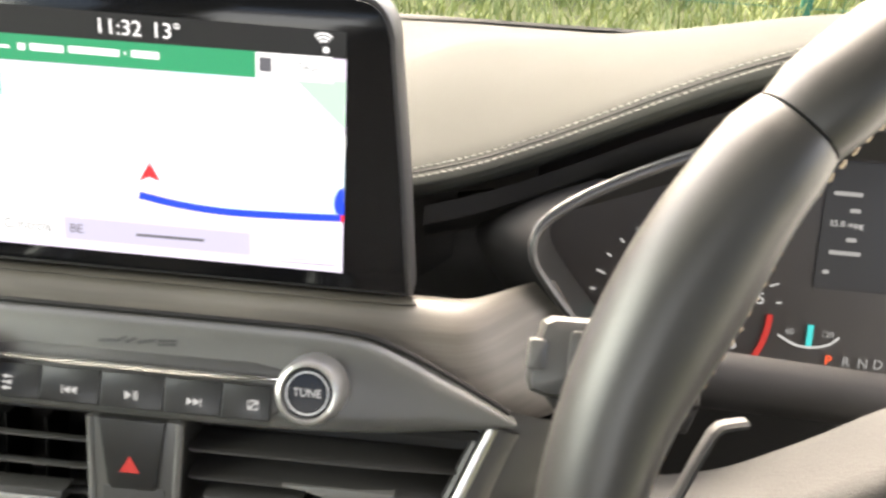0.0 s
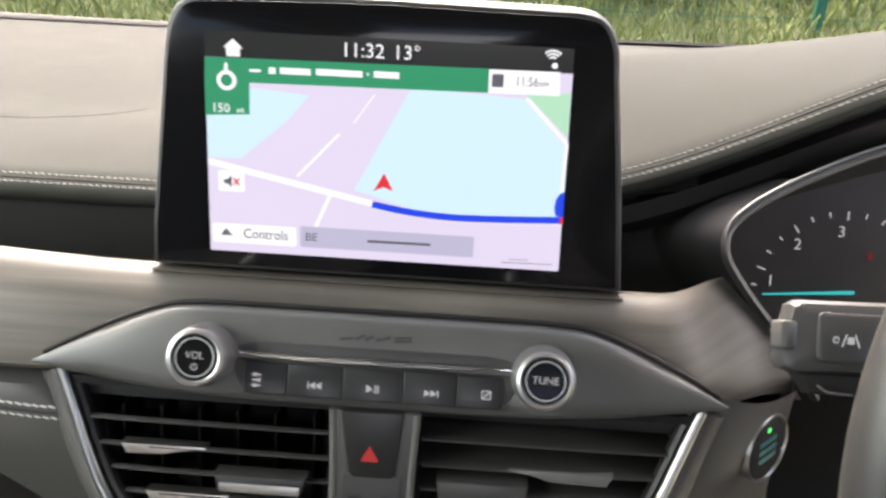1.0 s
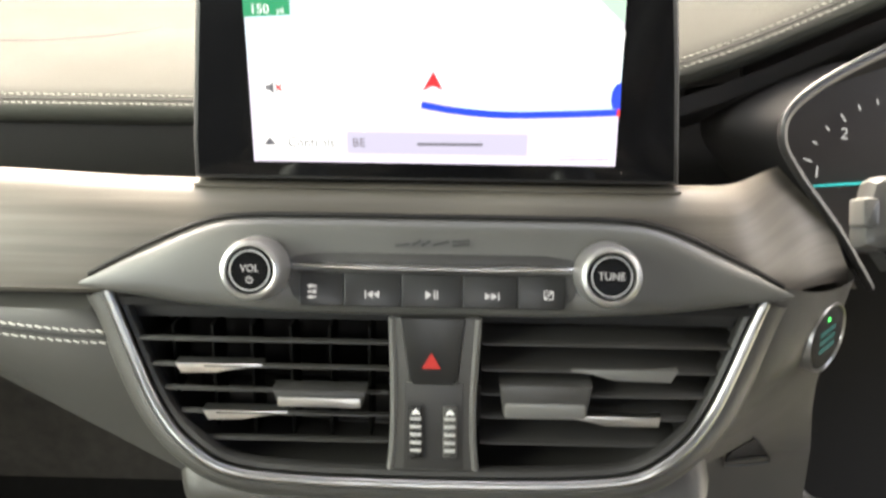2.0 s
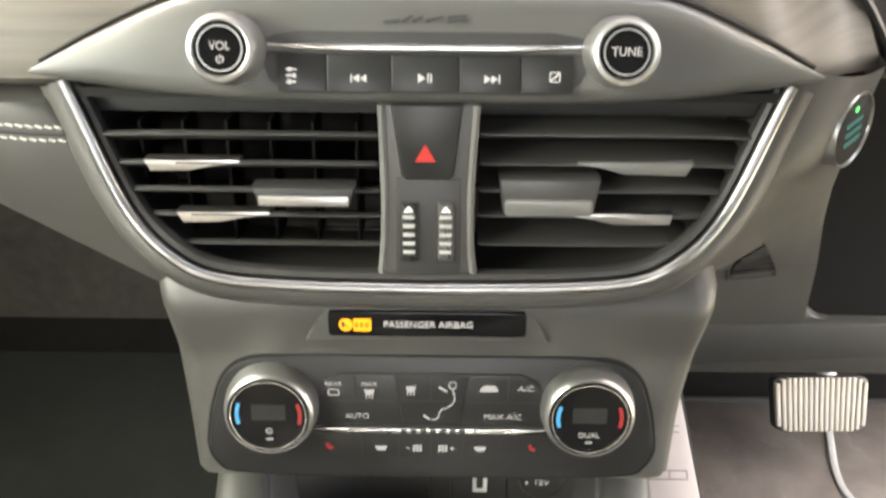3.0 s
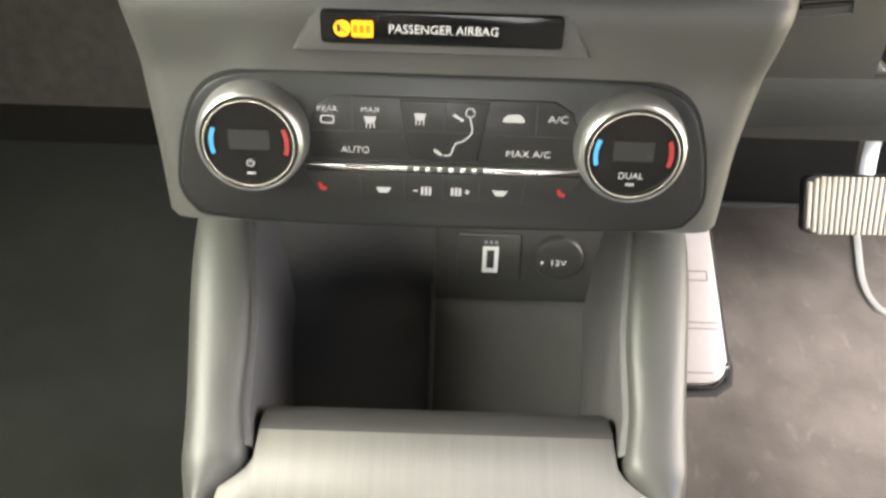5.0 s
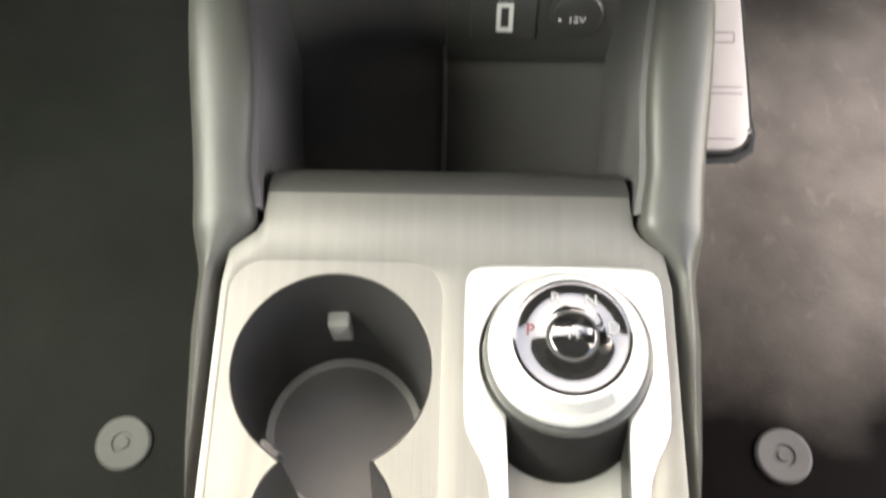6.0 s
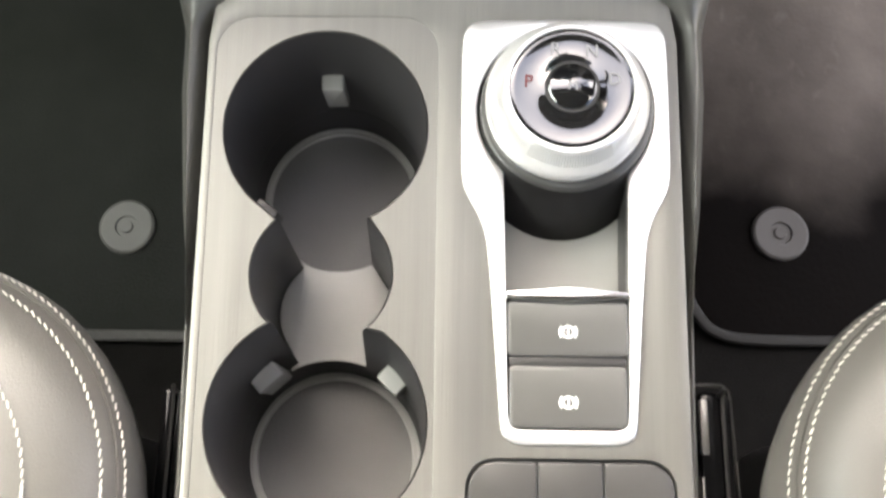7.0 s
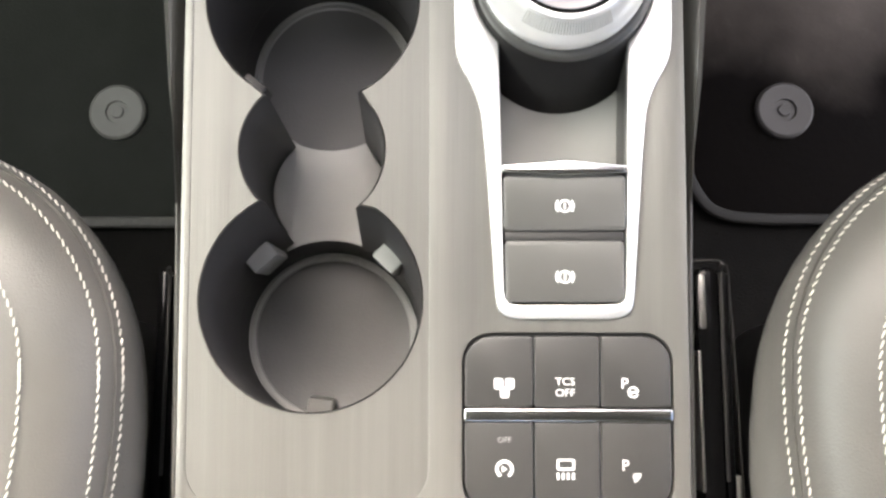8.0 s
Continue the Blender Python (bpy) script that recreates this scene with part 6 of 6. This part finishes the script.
rim_arc(40.0, 140.0, 36, 0.0153, 0.0158, "rim_top", M_WHEEL, "leather rim")
rim_arc(232.3, 307.7, 30, 0.0153, 0.0158, "rim_bottom", M_WHEEL, "leather rim")
def inner_edge(a):
    return R0 - 0.0160 * (0.74 + 0.46 * math.exp(-((180 - a - 23) / 13.0) ** 2)) - 0.0004


inner = [(inner_edge(a) * math.cos(radians(a)), inner_edge(a) * math.sin(radians(a)), -0.001) for a in [float(v) for v in np.linspace(95, 265, 120)]]
part("stitching", stitches(inner, lambda p: (-p[0], -p[1], 0), 0.0034, 0.0010, 0.00045, 0.6), M_TAN, wheel, "tan thread seam", kind="stuff")
hub = [(-0.166, -0.002), (-0.145, 0.001), (-0.1270, 0.007), (-0.1060, 0.0205), (-0.0854, 0.0352), (-0.058, 0.049), (0.0, 0.057)]
low = [(-0.166, -0.028), (-0.128, -0.030), (-0.095, -0.046), (-0.060, -0.072), (-0.030, -0.100), (0.0, -0.108)]
left_half = [p[:2] for p in spline([(x, y, 0) for x, y in low[::-1]], 4)][:-1] + [p[:2] for p in spline([(x, y, 0) for x, y in low[:1] + hub], 4)]
h2 = ccw(left_half + [(-x, y) for x, y in left_half[::-1] if abs(x) > 1e-4])


def dome(q, z):
    return [(x, y, z - 0.020 * smooth01(0.07, 0.15, abs(x))) for x, y in inset(h2, q)]


part("spokes", loft([dome(0.0, -0.040), dome(0.0, -0.008), dome(0.0015, -0.002), dome(0.004, 0.0005), dome(0.008, 0.001)]), M_HUB, wheel, "grey spokes and hub frame")
airb = [(x * 0.80, y * 0.86) for x, y in h2]
part("hub_cover", loft([[(x * k, y * k, z - 0.014 * smooth01(0.06, 0.13, abs(x * k))) for x, y in airb] for k, z in ((1.0, -0.01), (1.0, 0.003), (0.98, 0.0060), (0.90, 0.0095), (0.6, 0.013), (0.3, 0.014))]), M_HUB, wheel, "grey padded hub cover")
part("spoke_switches", slab(rrect(-0.128, -0.100, -0.022, 0.010, 0.006, 4), -0.022, -0.006, 0.003), M_BUTTON, wheel, "black switch cluster on the spoke")
part("spoke_switches", slab(rrect(0.100, 0.128, -0.022, 0.010, 0.006, 4), -0.022, -0.006, 0.003), M_BUTTON, wheel, "black switch cluster on the spoke")
pd = [(-0.1500, 0.004, -0.026), (-0.1455, 0.017, -0.025), (-0.1415, 0.0275, -0.024), (-0.1395, 0.0295, -0.024), (-0.1370, 0.0303, -0.024), (-0.1325, 0.0310, -0.025)]
part("shift_paddle", sweep(pd, 0.0017, 0.0032, 8), M_BLACK, wheel, "grey shift paddle")
part("column_shroud", loft([[(0.055 * c, -0.065 + 0.038 * s2, z) for c, s2 in [(math.cos(2 * math.pi * k / 16), math.sin(2 * math.pi * k / 16)) for k in range(16)]] for z in (-0.05, -0.22)]), M_BLACK, wheel, "black steering column shroud")

STK = pose(0.1672, -0.0880, 0.6455, 60) @ Matrix.Scale(0.94, 4)
stalk = thing("column_stalk", "grey column stalk with driver aid buttons", "stalk", STK)
part("head", slab([(-0.0030, 0.0235), (-0.0065, 0.0215), (-0.0095, 0.010), (-0.0108, 0.0000), (-0.0095, -0.0040), (-0.0040, -0.0058), (0.052, -0.0040), (0.052, 0.0245)], -0.013, 0.0, 0.0050), M_SWITCH, stalk, "grey rounded stalk head")
part("slider_switch", slab(rrect(-0.0112, -0.0045, 0.0035, 0.0150, 0.0015, 3), -0.012, 0.0006, 0.0015), M_POST, stalk, "pale grey slider switch")
part("button", slab(rrect(0.0030, 0.0350, -0.0005, 0.0190, 0.0022, 3), -0.004, 0.0016, 0.0010), M_SWITCH, stalk)
part("symbol", ribbon(circle(0.0098, 0.0085, 0.0011, 12), 0.0006, 0.0017, 0.0001), M_LIT, stalk, smooth=False)
for q in (-1, 1):
    part("symbol", ribbon([(0.0155 + q * 0.0034, 0.0058), (0.0155 + q * 0.0016, 0.0108)], 0.0007, 0.0017, 0.0001), M_LIT, stalk, smooth=False)
mark(bar(0.0142, 0.0168, 0.0070, 0.0098), 0.0017, stalk)
part("underside", slab([(-0.0040, -0.0050), (0.002, -0.0135), (0.048, -0.0145), (0.052, -0.0045)], -0.013, -0.0025, 0.0030), M_VOID, stalk)
part("chrome_line", sweep(spline([(0.0035, -0.0095, 0.0), (0.0080, -0.0120, 0.0), (0.0170, -0.0125, 0.0)], 5), 0.0006, 0.0010, 6), M_CHROME, stalk)
part("arm", sweep([(0.046, 0.006, -0.010), (0.150, 0.000, -0.050)], 0.011, 0.008, 12), M_VOID, stalk)

# ---- seats ----
SEAT_PROFILE = ((0.052, 0.226), (0.040, 0.231), (0.020, 0.244), (0.006, 0.260), (0.0024, 0.266), (0.0012, 0.272), (0.0012, 0.277), (0.0012, 0.281), (0.0034, 0.2880), (0.0042, 0.2874), (0.0052, 0.2900), (0.0105, 0.2985), (0.018, 0.3035), (0.026, 0.3070), (0.0420, 0.3115), (0.0480, 0.3105), (0.060, 0.3100), (0.085, 0.300), (0.12, 0.288), (0.16, 0.284))


def dense(ring, step=0.02):
    """The same outline with its long straight sides divided."""
    pts = []
    for p, q in zip(ring, ring[1:] + ring[:1]):
        n = max(1, round(math.dist(p, q) / step))
        pts += [(p[0] + (q[0] - p[0]) * k / n, p[1] + (q[1] - p[1]) * k / n) for k in range(n)]
    return pts


def bolster(x, y, z, swell):
    """How far the side of the cushion swells out below its seam, more towards the back."""
    w = float(np.interp(z, (0.226, 0.240, 0.252, 0.264, 0.272, 0.278, 0.2815), (0.6, 0.95, 1.0, 0.86, 0.55, 0.16, 0.0)))
    return math.copysign(swell * w * (1 - smooth01(0.105, 0.245, y)) * smooth01(0.10, 0.20, abs(x)), x)


def seat(cx, s, label):
    top = thing("seat", label, "car seat", pose(cx, -0.542, 0.0), "front seats")
    base = [(x * (1 - min(0.10, 0.03 * (max(0.0, 0.15 - y) / 0.06) ** 1.3)), y) for x, y in dense(ccw(rrect(-0.252, 0.252, -0.26, 0.272, 0.100, 12)))]
    part("cushion", loft([[(x + bolster(x, y, z, 0.0160 if s > 0 else 0.0085), y, z - 0.013) for x, y in inset(base, d)] for d, z in SEAT_PROFILE]), M_LEATHER, top, "grey leather cushion")
    for d, z in ((0.0020, 0.2840), (0.0075, 0.2945), (0.0310, 0.3089)) if s < 0 else ((0.0018, 0.2833), (0.0053, 0.2902), (0.0280, 0.3077)):
        ring = inset(base, d)
        k = 3
        line = []
        m2 = len(ring)
        for i in range(m2 + 1):
            a, b = Vector(ring[i % m2]), Vector(ring[(i + 1) % m2])
            for f in range(k):
                line.append((*(a.lerp(b, f / k)), z - 0.013 + 0.0004))
        part("stitching", stitches([p for p in line if p[1] > -0.20], lambda p: (0, 0, 1), 0.0034, 0.0004, 0.00038, 0.30), M_THREAD, top, "white thread seam", kind="stuff")
    back = [[(x, y - 0.30 - 0.22 * (z - 0.25), z) for x, y in rrect(-0.24 + q, 0.24 - q, -0.06 + q * 0.3, 0.06 - q * 0.3, 0.05, 5)] for z, q in ((0.20, 0.03), (0.25, 0.0), (0.60, 0.0), (0.80, 0.02), (0.88, 0.06))]
    part("backrest", loft(back), M_LEATHER, top, "grey leather backrest")
    head = [[(x, y - 0.47, z) for x, y in rrect(-0.13 + q, 0.13 - q, -0.05 + q * 0.4, 0.05 - q * 0.4, 0.03, 5)] for z, q in ((0.905, 0.02), (0.93, 0.0), (1.05, 0.0), (1.08, 0.03))]
    part("headrest", loft(head), M_LEATHER, top, "grey leather headrest")
    for q in (-0.05, 0.05):
        part("headrest_post", sweep([(q, -0.46, 0.86), (q, -0.47, 0.92)], 0.006, n=8, up=(0, 1, 0)), M_CHROME, top)
    part("seat_base", loft([[(x, y, z) for x, y in inset(base, d)] for d, z in ((0.060, -0.02), (0.056, 0.10), (0.050, 0.16), (0.048, 0.2135))]), M_BLACK, top, "black plastic seat base")


seat(-0.3690, -1, "grey leather passenger seat with white stitching")
seat(0.3900, 1, "grey leather driver seat with white stitching")

for x, g in ((0.1345, 1), (-0.1318, -1)):
    br = thing("seat_belt_buckle", "black seat belt buckle on a stalk by the seat", "buckle", pose(x, -0.3155, 0.0), "seat belt buckles")
    half = 0.0082 if g > 0 else 0.0045
    zt = 0.2 if g > 0 else 0.185
    part("body", box(-half, half * 0.35, -0.15, 0.0, -0.02, zt, 0.0045), M_GLOSS, br, "gloss black buckle body")
    part("cover", box(half * 0.42, half, -0.15, -0.002, -0.02, zt - 0.003, 0.0022), M_GLOSS, br)
    part("rim", sweep(spline([(half * 0.38, -0.001, 0.10), (half * 0.38, -0.002, zt - 0.004), (half * 0.38, -0.008, zt), (half * 0.38, -0.10, zt + 0.0005)], 5), 0.0009, n=6, up=(1, 0, 0)), M_SLAT, br, "dark grey edge")
    if g > 0:
        part("bracket", slab(rrect(-0.0150, -0.0060, -0.044, -0.001, 0.002, 3), zt - 0.022, zt - 0.015, 0.0006, [circle(-0.0122, -0.026, 0.0050, 16)]), M_SLAT, br, "grey steel bracket")
        part("strap_edge", sweep(spline([(-0.0120, 0.0040, zt - 0.012), (0.004, 0.0040, zt - 0.012), (0.0092, 0.0020, zt - 0.013), (0.0110, -0.006, zt - 0.014), (0.0135, -0.06, zt - 0.016), (0.0152, -0.115, zt - 0.018)], 5), 0.0009, 0.0016, 6), M_SLAT, br)
        part("latch_slot", box(-0.0078, -0.0042, -0.030, -0.004, zt - 0.012, zt + 0.0012, 0.0012), M_KNOB, br, "silver latch edge")
        # metal strip added for the highlight line on the gloss edge
        part("glint_strip", box(-0.0086, -0.0074, -0.105, -0.040, zt - 0.02, zt + 0.0008, 0.0004), M_KNOB, br)
    part("label_tag", box(half + 0.0004, half + 0.0030, -0.135, -0.098, zt - 0.03, zt - 0.006, 0.0008), M_KNOB, br, "pale stitched tag")

# ---- floor mats, pedals, footrest ----


def mat(name, outline, mtl, label, stud):
    top = thing(name, label, "floor mat", pose(0, 0, -0.0185))
    part("mat_body", slab(outline, 0.0, 0.0055, 0.001), mtl, top)
    edge = [(x, y, 0.0055) for x, y in inset(ccw(outline), 0.003)]
    # driver side gets darker copies, its dimmer footwell put into the colour
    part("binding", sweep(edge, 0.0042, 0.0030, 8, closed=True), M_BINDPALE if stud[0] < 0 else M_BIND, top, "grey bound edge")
    st = part("fastener", lathe([(0.0212, 0.004), (0.0208, 0.0085), (0.0190, 0.0098), (0.0085, 0.0094), (0.0080, 0.0080), (0.0048, 0.0080), (0.0042, 0.0092)], 36, *stud), M_STUD if stud[0] < 0 else M_DIMSTUD, top, "round grey plastic fastener")


mat("floor_mat", rrect(-0.64, -0.150, -0.2600, 0.40, 0.02, 5), M_MAT, "black floor mat in the passenger footwell", (-0.2376, -0.1750))
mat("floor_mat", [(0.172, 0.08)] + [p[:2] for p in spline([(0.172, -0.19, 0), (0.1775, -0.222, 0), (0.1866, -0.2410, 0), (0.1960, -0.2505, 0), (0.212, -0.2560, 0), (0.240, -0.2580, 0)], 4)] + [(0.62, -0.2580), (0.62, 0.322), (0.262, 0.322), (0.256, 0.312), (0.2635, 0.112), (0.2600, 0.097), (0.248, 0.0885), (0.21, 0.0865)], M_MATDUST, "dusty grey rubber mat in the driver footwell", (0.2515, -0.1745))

FOO = pose(0.235, 0.088, -0.004, 24)
foot = thing("footrest", "pale grey ribbed footrest beside the pedals", "footrest", FOO)
part("plate", slab([(-0.05, 0.0)] + [p[:2] for p in spline([(0.004, 0.0, 0), (0.015, 0.0035, 0), (0.0218, 0.014, 0), (0.0228, 0.032, 0), (0.010, 0.20, 0)], 5)] + [(-0.05, 0.20)], -0.008, 0.006, 0.003), M_FOOTREST, foot)
for y, x0, x1 in ((0.0095, -0.048, 0.010), (0.0490, -0.048, 0.0165), (0.0545, -0.048, 0.0165), (0.0935, -0.048, 0.0090), (0.1020, -0.048, 0.0090), (0.1400, -0.048, 0.0060), (0.1460, -0.048, 0.0060)):
    part("groove", box(x0, x1, y - 0.0006, y + 0.0006, 0.0054, 0.0063, 0.0004), M_FOOTLINE, foot)
for x in (0.0090, -0.0080):
    part("groove", box(x - 0.0006, x + 0.0006, 0.0935, 0.1020, 0.0054, 0.0063, 0.0004), M_FOOTLINE, foot)
part("rubber_edge", sweep(spline([(-0.05, -0.002, 0.0), (0.004, -0.002, 0.0), (0.016, 0.002, 0.0), (0.0235, 0.014, 0.0), (0.0245, 0.032, 0.0), (0.012, 0.20, 0.0)], 5), 0.0014, 0.003, 8), M_SLAT, foot)

def barrel(y):
    """How much wider the pad is at that height."""
    return 1.02 - 46.0 * (y - 0.010) ** 2


PED = pose(0.386, 0.2415, 0.070, 54) @ pose(0, 0, 0, 0, 0, 1) @ Matrix.Diagonal((1.04, 0.83, 0.93, 1))
pedal = thing("brake_pedal", "brake pedal with a ribbed metal pad", "pedal", PED)
part("pad", slab([(x * barrel(y), y) for x, y in rrect(-0.0462, 0.0462, -0.034, 0.034, 0.009, 5)], -0.012, 0.0, 0.003), M_SLAT, pedal)
for k in range(17):
    x = -0.0420 + 0.00525 * k
    e = 0.0065 * (abs(k - 8) > 7) + 0.0022 * (abs(k - 8) == 7)
    bm = box(x - 0.0021, x + 0.0021, -0.033 + e, 0.033 - e, -0.001, 0.0030, 0.0012)
    for v in bm.verts:
        v.co.x *= barrel(v.co.y)
    part("rib", bm, M_PEDAL, pedal)
part("arm", sweep(spline([(0.010, 0.030, -0.012), (0.012, 0.07, -0.010), (0.010, 0.16, 0.02), (0.010, 0.24, 0.02)], 5), 0.006, 0.010, 8, up=(1, 0, 0)), M_KNOB, pedal, "bare metal pedal arm")
acc = thing("floor_bead", "pale raised bead moulded in the driver mat", "mat bead", pose(0, 0, -0.0125))
part("bead", sweep(spline([(0.4310, 0.292, 0.0), (0.4250, 0.262, 0.0), (0.4180, 0.225, 0.0), (0.4195, 0.195, 0.0), (0.4350, 0.178, 0.0), (0.50, 0.165, 0.0)], 6), 0.0046, 0.0030, 8), M_RIDGE, acc)
